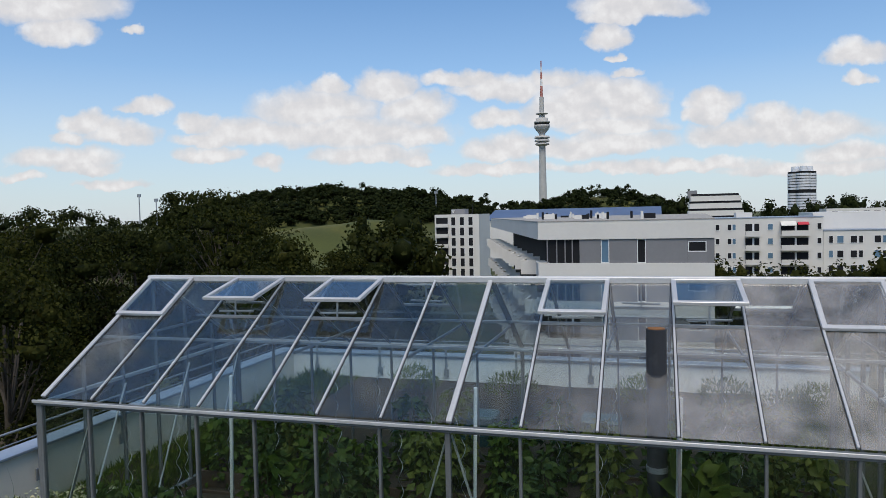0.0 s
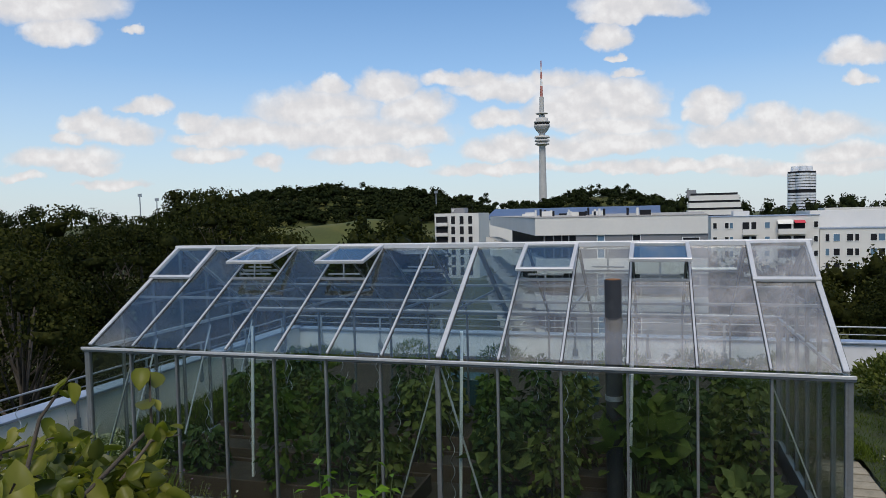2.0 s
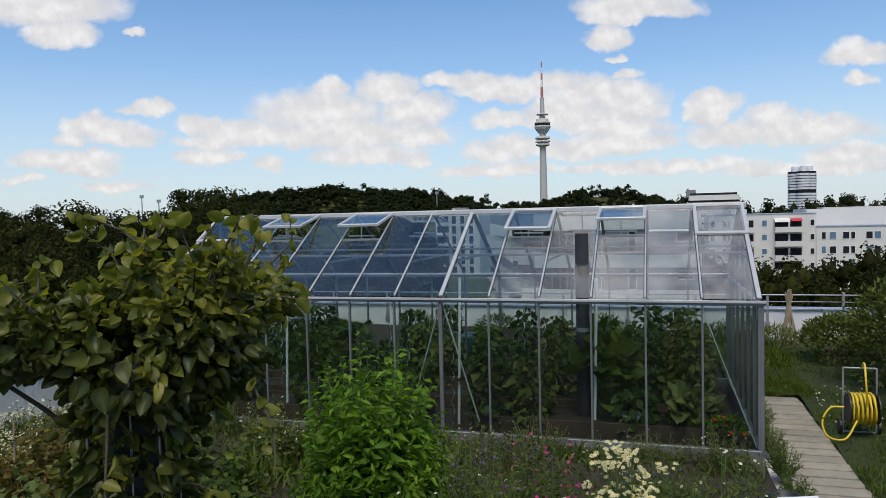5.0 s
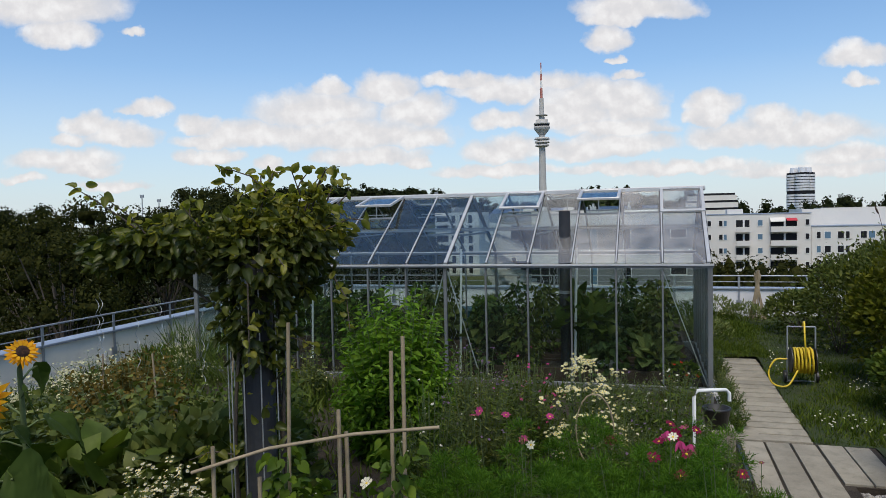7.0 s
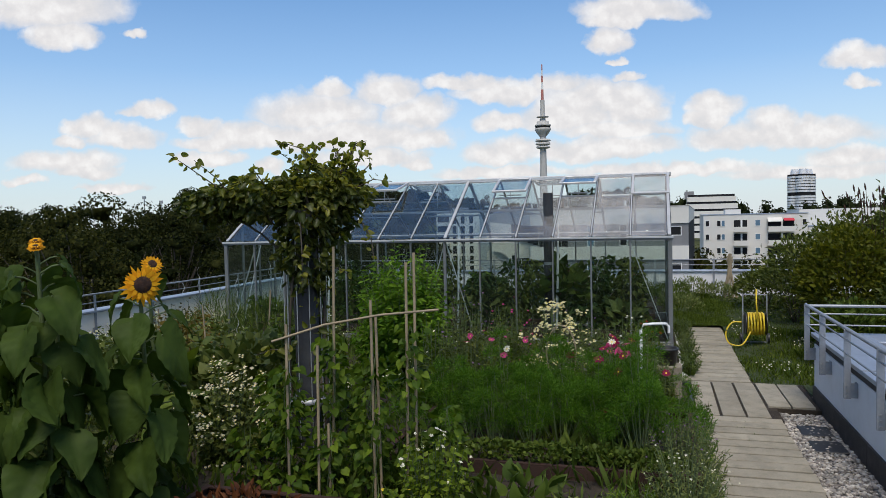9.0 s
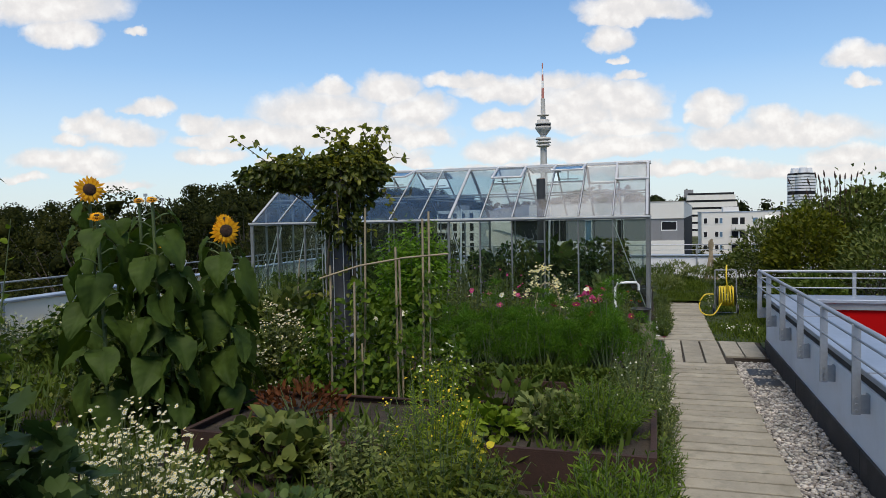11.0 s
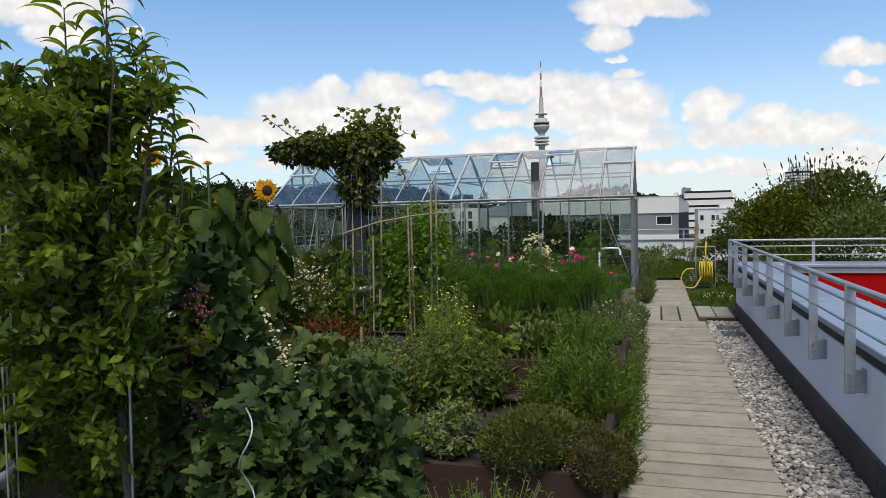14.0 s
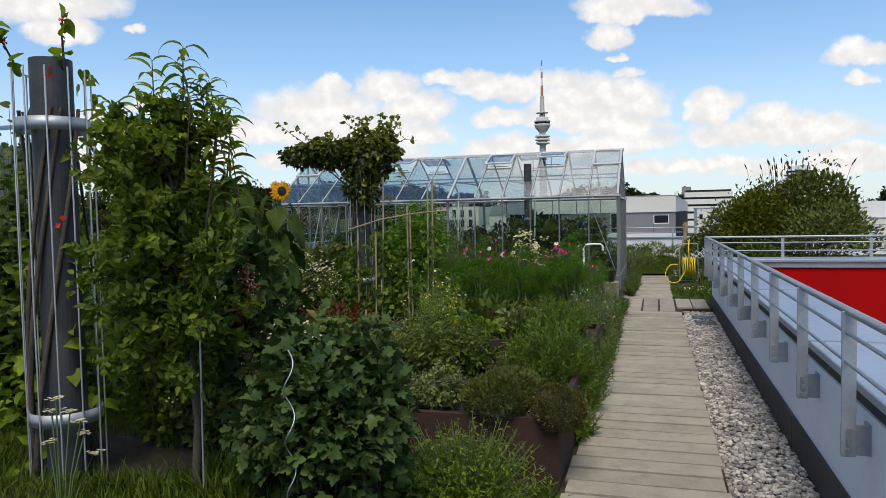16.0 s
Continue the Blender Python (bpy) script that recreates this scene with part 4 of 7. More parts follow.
DARK_TREE = "tall broadleaf tree with a dense dark green crown"
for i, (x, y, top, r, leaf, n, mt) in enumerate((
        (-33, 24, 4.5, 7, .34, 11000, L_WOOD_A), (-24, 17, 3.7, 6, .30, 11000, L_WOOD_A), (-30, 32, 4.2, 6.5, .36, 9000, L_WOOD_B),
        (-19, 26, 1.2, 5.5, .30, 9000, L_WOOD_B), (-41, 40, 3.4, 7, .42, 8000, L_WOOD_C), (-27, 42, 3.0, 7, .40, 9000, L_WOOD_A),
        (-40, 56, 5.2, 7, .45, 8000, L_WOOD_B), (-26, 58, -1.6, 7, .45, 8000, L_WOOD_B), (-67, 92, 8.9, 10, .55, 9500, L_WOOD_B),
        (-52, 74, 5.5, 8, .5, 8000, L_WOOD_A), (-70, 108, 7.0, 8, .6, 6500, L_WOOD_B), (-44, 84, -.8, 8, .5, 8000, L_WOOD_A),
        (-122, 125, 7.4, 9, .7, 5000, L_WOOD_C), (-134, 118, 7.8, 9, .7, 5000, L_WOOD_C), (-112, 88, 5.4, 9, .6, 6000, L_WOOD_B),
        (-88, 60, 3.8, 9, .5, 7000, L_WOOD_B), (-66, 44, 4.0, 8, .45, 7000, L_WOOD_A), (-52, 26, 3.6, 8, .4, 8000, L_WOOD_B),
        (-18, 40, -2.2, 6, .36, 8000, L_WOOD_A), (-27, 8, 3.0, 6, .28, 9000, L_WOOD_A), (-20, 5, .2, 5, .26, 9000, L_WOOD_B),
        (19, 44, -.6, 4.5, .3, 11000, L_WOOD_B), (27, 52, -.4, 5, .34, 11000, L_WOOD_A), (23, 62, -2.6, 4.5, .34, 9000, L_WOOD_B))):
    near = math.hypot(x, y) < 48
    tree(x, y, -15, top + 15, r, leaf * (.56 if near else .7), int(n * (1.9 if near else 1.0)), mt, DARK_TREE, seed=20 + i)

# ---- the roof terrace ----
GZ = -0.13
roof = bmesh.new()
box(roof, -6.45, 5.95, -34, 9.0, -15, GZ - .02)
box(roof, 5.95, 18, -1.95, 9.0, -15, GZ - .02)
part("building_base", roof, M_WHITE)
tagged(bpy.data.objects["building_base"], "white rendered building under the roof garden", "building", kind="structure")


def bumpy(scale, amp, base=0.0):
    def f(x, y):
        return base + amp * (np.sin(x * 3.1 / scale + np.sin(y * 2.3 / scale)) * np.sin(y * 2.7 / scale + 1.3 * np.sin(x / scale)) + .5 * np.sin(x * 7.7 / scale) * np.sin(y * 8.3 / scale))
    return f


def soil_h(x, y):
    """The planted ground lies a step above the path; it falls to it at the beds' feet and in the aisle between two beds."""
    edge = np.where(y < -10.95, 2.45, 3.55)
    edge = np.where((y > -9.5) & (y < -8.25), 2.3, edge)
    return bumpy(1.0, .015, -.01)(x, y) + .30 * np.clip((edge + .22 - x) / .22, 0, 1) * np.clip((x + 6.1) / .4, 0, 1)


sheet("soil", np.linspace(-6.2, 3.84, 110), np.linspace(-33, 8.7, 200), soil_h, M_SOIL, "dark garden soil between the plants", "soil")


def lawn_h(x, y):
    return bumpy(.8, .02, -.02)(x, y) + .16 * np.clip((y - 1) / 6, 0, 1) + .10 * np.clip((x - 6) / 3, 0, 1)


sheet("lawn_strip", np.linspace(5.42, 16, 60), np.linspace(-1.73, -1.0, 10), lawn_h, M_TURF, "earth under rough grass", "soil")
sheet("lawn_back", np.linspace(3.78, 4.79, 14), np.linspace(4.05, 8.7, 40), lawn_h, M_TURF, "earth under rough grass", "soil")
sheet("lawn", np.linspace(4.79, 16, 90), np.linspace(-1.0, 8.7, 80), lawn_h, M_TURF, "earth under rough grass", "soil")

# parapets: white inner face, zinc coping, galvanised rail on brackets
def parapet(name, a, b, inward, top, label, mat=M_WHITE):
    a, b, n = Vector((*a, 0)), Vector((*b, 0)), Vector((*inward, 0))
    th = .24
    off = -n * th / 2
    wall = part(name, beamed((a.x + off.x, a.y + off.y, (top + GZ) / 2), (b.x + off.x, b.y + off.y, (top + GZ) / 2), th, top - GZ), mat)
    tagged(wall, label, "wall", kind="structure")
    cop = part("coping", beamed((a.x + off.x, a.y + off.y, top + .022), (b.x + off.x, b.y + off.y, top + .022), th + .09, .04, .006), M_COPING, wall, "bluish zinc coping")
    d = (b - a)
    rail = thing("railing", "low galvanised railing of thin bars bracketed to a white parapet", "railing", tuple(a))
    count = max(2, round(d.length / 1.55))
    u = d.normalized()
    for i in range(count):
        p = u * (i + .4) * d.length / count + n * .035
        part("post", boxed(p.x - .006 - abs(u.x) * .02, p.x + .006 + abs(u.x) * .02, p.y - .006 - abs(u.y) * .02, p.y + .006 + abs(u.y) * .02, top - .34, top + .34, .002), M_STEEL, rail)
        q = p - n * .012
        part("bracket", boxed(q.x - .01 - abs(u.x) * .05, q.x + .01 + abs(u.x) * .05, q.y - .01 - abs(u.y) * .05, q.y + .01 + abs(u.y) * .05, top - .42, top - .26, .002), M_STEEL, rail)
    for z in (top + .34, top + .19):
        tubes("rail_bar", [([tuple(n * .035 + Vector((0, 0, z))), tuple(d / 2 + n * .035 + Vector((0, 0, z))), tuple(d + n * .035 + Vector((0, 0, z)))], .016 if z > top + .3 else .009)], M_STEEL, rail)
    return wall


# the west wall's cream tint stands for sun on its inner face
parapet("wall_west", (-6.2, -34), (-6.2, 8.7), (1, 0), .85, "white rendered roof parapet tinted cream for sunlight, with zinc coping", M_WHITE_SUNLIT)
parapet("wall_north", (-6.2, 8.7), (18, 8.7), (0, -1), .80, "white rendered roof parapet with zinc coping")

# the upstand round the sunken court, with its own rail
WX = 5.415
up_ = part("wall_court", boxed(WX, 5.95, -34, -1.78, GZ - .5, .70), M_WHITE)
tagged(up_, "white rendered upstand of a sunken court", "wall", kind="structure")
# the gap's shade is painted: a strip in the near-black plinth colour
part("shadow_gap", boxed(WX + .015, 5.93, -34, -1.80, .70, .79), M_PLINTH, up_, "dark strip painted as shade under the coping")
part("coping", boxed(WX - .035, 5.98, -34, -1.74, .79, .84, .006), M_COPING, up_, "wide light-blue metal coping")
for k in range(12):
    y = -33.9 + k * 2.7
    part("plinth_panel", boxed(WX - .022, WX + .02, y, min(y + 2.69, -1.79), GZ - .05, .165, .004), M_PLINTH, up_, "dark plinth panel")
for k in range(10):
    part("coping_seam", boxed(WX - .037, 5.982, -32 + k * 3.1, -32 + k * 3.1 + .025, .838, .846), M_STEEL, up_)
cw = part("wall_court_north", boxed(5.95, 18, -2.3, -1.78, GZ - 9, .70), M_RED)
tagged(cw, "deep red facade of the sunken court", "wall", kind="structure")
part("coping", boxed(5.98, 18, -2.36, -1.74, .79, .84, .006), M_COPING, cw, "light-blue metal coping")
part("fascia", boxed(5.95, 18, -2.33, -1.80, .70, .79), M_STEEL, cw)
tagged(part("wall_court_west", boxed(5.92, 5.965, -34, -2.3, -9, .69), M_RED), "deep red facade of the sunken court", "wall", kind="structure")
tagged(part("wall_court_east", boxed(17.6, 18, -34, -2.3, -9, .84), M_RED), "deep red facade of the sunken court", "wall", kind="structure")
tagged(part("floor_court", boxed(5.9, 18, -34, -2.0, -9.2, -9), M_ASPHALT), "grey floor of the sunken court", "floor", kind="structure")

rail = thing("court_railing", "galvanised flat-bar railing with round rails bolted to a white upstand", "railing", (0, 0, 0))
RX = 5.315
def rail_post(x, y, along):
    p = part("post", boxed(x - .032, x + .032, y - .006, y + .006, .50, 1.2, .002) if along == "y" else boxed(x - .025, x + .025, y - .006, y + .006, .84, 1.2, .002), M_STEEL, rail, "flat galvanised post")
    if along == "y":
        part("bracket", boxed(RX - .032, WX + .004, y + .0065, y + .0165, .505, .655, .002), M_STEEL, p, "bolted side plate")
        part("foot_plate", boxed(WX - .012, WX + .002, y + .017, y + .09, .505, .655, .002), M_STEEL, p, "bolted wall plate")
        for z in (.53, .58, .63):
            b = bmesh.new()
            r = bmesh.ops.create_cone(b, cap_ends=True, segments=8, radius1=.013, radius2=.013, depth=.022)
            bmesh.ops.transform(b, matrix=pose(x, y - .012, z, 90, 0, 0), verts=r["verts"])
            part("bolt", b, M_ALU_DK, p)


for k in range(30):
    rail_post(RX, -1.62 - k * 1.10 if k else -1.86, "y")
tubes("handrail", [([(RX, -34, 1.2), (RX, -15, 1.2), (RX, -1.8, 1.2)], .021)], M_STEEL, rail, sides=10)
for z in (1.10, .96):
    tubes("rail_bar", [([(RX - .012, -34, z), (RX - .012, -15, z), (RX - .012, -1.8, z)], .0095)], M_STEEL, rail)
for k in range(9):
    rail_post(6.55 + k * 1.35, -1.9, "x")
tubes("handrail", [([(RX, -1.9, 1.2), (9, -1.9, 1.2), (18, -1.9, 1.2)], .019)], M_STEEL, rail, sides=10)
for z in (1.10, .96):
    tubes("rail_bar", [([(RX, -1.9, z), (9, -1.9, z), (18, -1.9, z)], .0095)], M_STEEL, rail)
bench = thing("timber_bench", "long weathered timber bench behind the far railing", "bench", (10.2, -1.0, 0))
for k in range(3):
    part("slat", boxed(-1.5, 3.5, -.05 + k * .14, .06 + k * .14, .84 + .0 * k, .88, .004), M_WOOD_GREY, bench)
for xx in (-1.3, 1.0, 3.2):
    part("leg", boxed(xx, xx + .1, 0, .3, 0, .84, .004), M_WOOD_GREY, bench)

# paving: long slabs laid across the path, along it at the crossing
paving = part("path_bed", boxed(3.85, 4.862, -34, -1.0, GZ - .02, -.03), M_SOIL)
tagged(paving, "earth-filled joints between paving slabs", "path", kind="structure")
part("north_bed", boxed(4.0, 4.79, -.998, 4.1, GZ - .02, -.03), M_SOIL, paving)
part("crossing_bed", boxed(3.4, 4.895, -2.86, -1.0, GZ, -.025), M_SOIL, paving)
part("crossing_bed", boxed(4.897, 5.41, -2.32, -1.0, GZ, -.025), M_SOIL, paving)


def slab_mesh(lx, ly):
    bm = boxed(-lx / 2, lx / 2, -ly / 2, ly / 2, -.06, 0)
    bmesh.ops.bevel(bm, geom=[e for e in bm.edges if all(v.co.z > -.01 for v in e.verts)], offset=.004, segments=1, affect="EDGES")
    me = bpy.data.meshes.new("slab")
    bm.to_mesh(me)
    bm.free()
    me.materials.append(M_SLAB)
    return me


def lay(me, x, y, turn=0.0):
    s = new("slab", me)
    s.parent = paving
    s.matrix_basis = pose(x, y, rng.uniform(-.004, .004), rng.uniform(-.25, .25), rng.uniform(-.25, .25), turn + rng.uniform(-.35, .35))


SL = slab_mesh(.965, .194)
y = -2.97
while y > -24:
    lay(SL, 4.37 + rng.uniform(-.012, .012), y)
    y -= .2265
SN = slab_mesh(.76, .222)
y = -.87
while y < 4.0:
    lay(SN, 4.39 + rng.uniform(-.012, .012), y)
    y += .263
SC = slab_mesh(.252, 1.72)
for k, x in enumerate(np.arange(4.08, 4.9, .281)):
    lay(SC, x, -1.95)
SD = slab_mesh(.255, 1.22)
for k, x in enumerate(np.arange(4.93, 5.4, .275)):
    lay(SD, x, -1.68)
lay(slab_mesh(.30, .98), 3.72, -.86, 90)

# pebbles beside the path
strip = part("gravel_bed", boxed(4.864, WX - .02, -34, -2.33, GZ - .015, GZ + .04), M_GRAVEL_BED)
tagged(strip, "pebble strip beside the white upstand", "gravel", kind="structure")


def pebbles(name, n, x0, x1, y0, y1, z, lo, hi, seed):
    rand = np.random.default_rng(seed)
    bm = bmesh.new()
    bmesh.ops.create_icosphere(bm, subdivisions=1, radius=1)
    bv = np.array([v.co[:] for v in bm.verts])
    bf = np.array([[v.index for v in f.verts] for f in bm.faces])
    bm.free()
    s = rand.uniform(lo, hi, n)
    sc = np.stack([s * rand.uniform(.8, 1.3, n), s * rand.uniform(.8, 1.3, n), s * rand.uniform(.45, .75, n)], -1)
    a = rand.uniform(0, 6.28, n)
    v = bv[None] * sc[:, None]
    v = np.stack([v[..., 0] * np.cos(a)[:, None] - v[..., 1] * np.sin(a)[:, None], v[..., 0] * np.sin(a)[:, None] + v[..., 1] * np.cos(a)[:, None], v[..., 2]], -1)
    v *= 1 + .12 * rand.normal(size=(n, len(bv), 1))
    c = np.stack([rand.uniform(x0, x1, n), rand.uniform(y0, y1, n), z + rand.uniform(-.005, .022, n)], -1)
    f = bf[None] + (np.arange(n) * len(bv))[:, None, None]
    m = M_PEB
    ob = tri_mesh(name, (v + c[:, None]).reshape(-1, 3), f.reshape(-1, 3), m)
    return tagged(ob, "loose rounded grey and beige pebbles", "pebbles", kind="stuff")


M_PEB = leaf_mat("pebble_mix", (.13, .12, .13), (.46, .445, .46), .8, .0, gloss=.2)
pebbles("pebbles", 12000, 4.862, WX - .03, -12.2, -2.36, GZ + .045, .010, .026, 3)
pebbles("far_pebbles", 900, 5.0, 5.4, -24, -12.2, GZ + .045, .02, .045, 4)
for x, y in ((5.17, -3.08), (5.185, -3.64)):
    s = part("rubber_mat", boxed(x - .16, x + .16, y - .19, y + .19, GZ + .05, GZ + .075, .006), M_BLACK)
    tagged(s, "dark square pad lying on pebbles", "mat", group="pads on the pebbles")

# ---- the greenhouse ----
P, NB, HW = .62, 13, 1.785
GX0, GX1, ZE, ZR = -7 * P, 6 * P, 2.03, 3.11
YB = 2 * HW
SL_ = math.atan2(ZR - ZE, HW)
GB = .28
gh = thing("greenhouse", "aluminium-framed glass greenhouse with open roof vents", "greenhouse", (0, 0, 0))


def roof_pt(x, s, back=False, up=0.0):
    """A place on the roof: s from the eaves (0) to the ridge (1), up: metres off the glass."""
    y, z = HW * s, ZE + (ZR - ZE) * s
    y, z = y - up * math.sin(SL_), z + up * math.cos(SL_)
    return (x, YB - y if back else y, z)


for back in (False, True):
    n_up = (0, math.sin(SL_) * (1 if back else -1), math.cos(SL_))
    yy = YB if back else 0.0
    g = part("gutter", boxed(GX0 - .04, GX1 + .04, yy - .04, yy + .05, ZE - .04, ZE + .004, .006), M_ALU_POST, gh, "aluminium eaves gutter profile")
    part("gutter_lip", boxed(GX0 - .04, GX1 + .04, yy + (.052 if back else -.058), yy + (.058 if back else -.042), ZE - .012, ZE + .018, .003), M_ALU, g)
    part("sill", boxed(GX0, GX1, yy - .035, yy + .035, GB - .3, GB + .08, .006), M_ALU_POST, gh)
    for i in range(NB + 1):
        x = GX0 + i * P
        strong = i in (0, 7, 13)
        w = .05 if strong else .021
        if i == 0:
            x += .02
        if i == NB:
            x -= .02
        part("rafter", beamed(roof_pt(x, .02, back, .012), roof_pt(x, .985, back, .012), w, .032, .004, n_up), M_ALU, gh)
        part("gasket", beamed(roof_pt(x, .02, back, .007), roof_pt(x, .985, back, .007), w + .016, .006, 0, n_up), M_BLACK, gh)
        wp = .046 if strong else .024
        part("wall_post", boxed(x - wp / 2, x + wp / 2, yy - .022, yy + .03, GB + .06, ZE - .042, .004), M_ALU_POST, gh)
    part("purlin", beamed(roof_pt(GX0, .5, back, -.05), roof_pt(GX1, .5, back, -.05), .03, .03, .003), M_ALU_DK, gh)
part("ridge_beam", boxed(GX0 - .05, GX1 + .05, HW - .045, HW + .045, ZR - .03, ZR + .045, .012), M_ALU, gh, "aluminium ridge profile")

# roof panes share one mesh; the east half is hazed
def pane_mesh(name, lx, ly, mat):
    bm = boxed(-lx / 2, lx / 2, -ly / 2, ly / 2, -.002, .002)
    me = bpy.data.meshes.new(name)
    bm.to_mesh(me)
    bm.free()
    me.materials.append(mat)
    return me


SLEN = math.hypot(HW, ZR - ZE)
VENT_LO = .66
VENTS_F = {0: 0, 2: 18, 4: 18, 8: 10, 10: 19, 12: 0}
VENTS_B = {1: 22, 5: 20, 9: 24, 11: 0}
meshes = {}


def roof_pane(i, s0, s1, back, mat, parent, lift=0.0):
    key = (round(s1 - s0, 3), mat.name)
    if key not in meshes:
        meshes[key] = pane_mesh("pane", P - .028, (s1 - s0) * SLEN, mat)
    o = new("pane", meshes[key])
    c = roof_pt(GX0 + (i + .5) * P, (s0 + s1) / 2, back, .004)
    o.parent = parent
    o.matrix_basis = pose(*c, math.degrees(SL_) * (-1 if back else 1), 0, 0)


for back, vents in ((False, VENTS_F), (True, VENTS_B)):
    for i in range(NB):
        mat = M_GLASS if back or i < 8 else M_GLASS_MIST if i < 10 else M_GLASS_FOG
        roof_pane(i, .02, VENT_LO if i in vents else .985, back, mat, gh)
        if i not in vents:
            continue
        # a vent hinged at the ridge, lifted by its angle
        xm = GX0 + (i + .5) * P
        L = (1 - VENT_LO) * SLEN - .02
        vent = thing("roof_vent", "", "")
        for key_ in ("label", "category"):
            if key_ in vent:
                del vent[key_]
        vent.parent = gh
        hx, hy, hz = roof_pt(xm, .985, back, .03)
        tilt = math.degrees(SL_) - vents[i]
        vent.matrix_basis = pose(hx, hy, hz, 0, 0, 180 if back else 0) @ pose(0, 0, 0, tilt, 0, 0)
        W = P / 2 + .012
        f = bmesh.new()
        for a, b, c, d in ((-W, W, -.03, .01), (-W, W, -L - .02, -L + .03), (-W, -W + .045, -L + .03, -.03), (W - .045, W, -L + .03, -.03)):
            box(f, a, b, c, d, -.014, .022, .004)
        part("vent_frame", f, M_ALU, vent, "aluminium vent frame")
        gl = new("vent_pane", pane_mesh("vent_pane", 2 * W - .08, L - .03, M_GLASS_FOG if i == 12 else M_GLASS))
        gl.parent, gl.location = vent, (0, -L / 2 - .01, 0)
        part("vent_sill", beamed(roof_pt(xm - P / 2, VENT_LO, back, .01), roof_pt(xm + P / 2, VENT_LO, back, .01), .035, .03, .003), M_ALU_DK, gh)
        if vents[i] > 5:
            sgn = 1 if back else -1
            a = roof_pt(xm, VENT_LO, back, -.02)
            t_ = vent.matrix_basis @ Vector((0, -L * .8, -.02))
            part("opener_arm", beamed(a, tuple(t_), .018, .012), M_ALU_DK, gh)
            part("opener_bar", beamed(roof_pt(xm - .2, VENT_LO + .02, back, .05), roof_pt(xm + .2, VENT_LO + .04, back, .02), .025, .02, .003), M_ALU_DK, gh, "automatic vent opener")

WALLP = pane_mesh("wall_pane", P - .03, ZE - .14 - GB, M_GLASS_WALL)
for yy in (0.0, YB):
    for i in range(NB):
        o = new("pane", WALLP)
        o.parent = gh
        o.matrix_basis = pose(GX0 + (i + .5) * P, yy, GB + .08 + (ZE - .14 - GB) / 2, 90) @ Matrix.Scale(1, 4)
# gables: posts, panes and a door in the east one
for gx, east in ((GX0, False), (GX1, True)):
    for k in range(7):
        y = k * YB / 6
        z = ZE + (ZR - ZE) * (1 - abs(y - HW) / HW) - .03
        w = .05 if k in (0, 6) else .026
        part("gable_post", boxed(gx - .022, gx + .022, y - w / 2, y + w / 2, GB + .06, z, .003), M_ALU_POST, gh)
    part("gable_rail", boxed(gx - .02, gx + .02, 0, YB, ZE - .05, ZE - .01, .003), M_ALU, gh)
    part("sill", boxed(gx - .03, gx + .03, .04, YB - .04, GB - .3, GB + .08, .004), M_ALU_DK, gh)
    for k in range(6):
        y0, y1 = k * YB / 6 + .015, (k + 1) * YB / 6 - .015
        zz = [ZE + (ZR - ZE) * (1 - abs(y - HW) / HW) - .03 for y in (y0, y1)]
        bm = bmesh.new()
        vs = [bm.verts.new((gx + dx, y, z)) for dx in (-.002, .002) for y, z in ((y0, GB + .08), (y1, GB + .08), (y1, zz[1]), (y0, zz[0]))]
        for f in ((3, 2, 1, 0), (4, 5, 6, 7), (0, 1, 5, 4), (1, 2, 6, 5), (2, 3, 7, 6), (3, 0, 4, 7)):
            bm.faces.new([vs[q] for q in f])
        part("gable_pane", bm, M_GLASS_WALL, gh)
# wind braces and inner ties
for x0, x1, y in ((GX1 - P, GX1 - .05, .05), (GX0 + P, GX0 + .05, .05), (.02, P * .75, .05), (-.02, -P * .75, .05)):
    part("brace", beamed((x0, y, ZE - .08), (x1, y, GB + .1 if abs(x1) > 1 else GB + .2), .03, .012), M_ALU, gh)
for i in (0, 2, 4, 6, 7, 9, 11, 13):
    x = GX0 + i * P
    part("tie", beamed(roof_pt(x, .42, False, -.04), roof_pt(x, .42, True, -.04), .018, .03, .002), M_ALU_DK, gh)
for x in (-4 * P + .05, .12, 3 * P + .03):
    part("inner_prop", beamed((x - .05, .5, GB), (x, .52, ZE + .22), .05, .03, .003), M_WHITE_PAINT, gh, "white inner support")
for k in range(3):
    y = .5 + k * 1.2
    part("gable_brace", beamed((GX0 + .03, y, GB + .2), (GX0 + .03, y + .7, ZE - .1), .02, .012), M_ALU, gh)

# the flue that rises through the roof
flue = thing("vent_pipe", "anthracite steel pipe rising through the greenhouse roof", "pipe", (1.70, .68, 0))
part("shaft", cyled(0, 0, 0, 2.80, .086, .086, 28), M_COLUMN, flue, smooth=False)
part("mouth", cyled(0, 0, 2.80, 2.806, .074, .074, 24), M_RUST, flue, "rusty inside of the open mouth")
part("collar", cyled(0, 0, 2.36, 2.41, .10, .09, 24), M_COLUMN, flue, "flashing collar")
part("clamp", cyled(0, 0, 1.55, 1.6, .092, .092, 24), M_STEEL, flue)


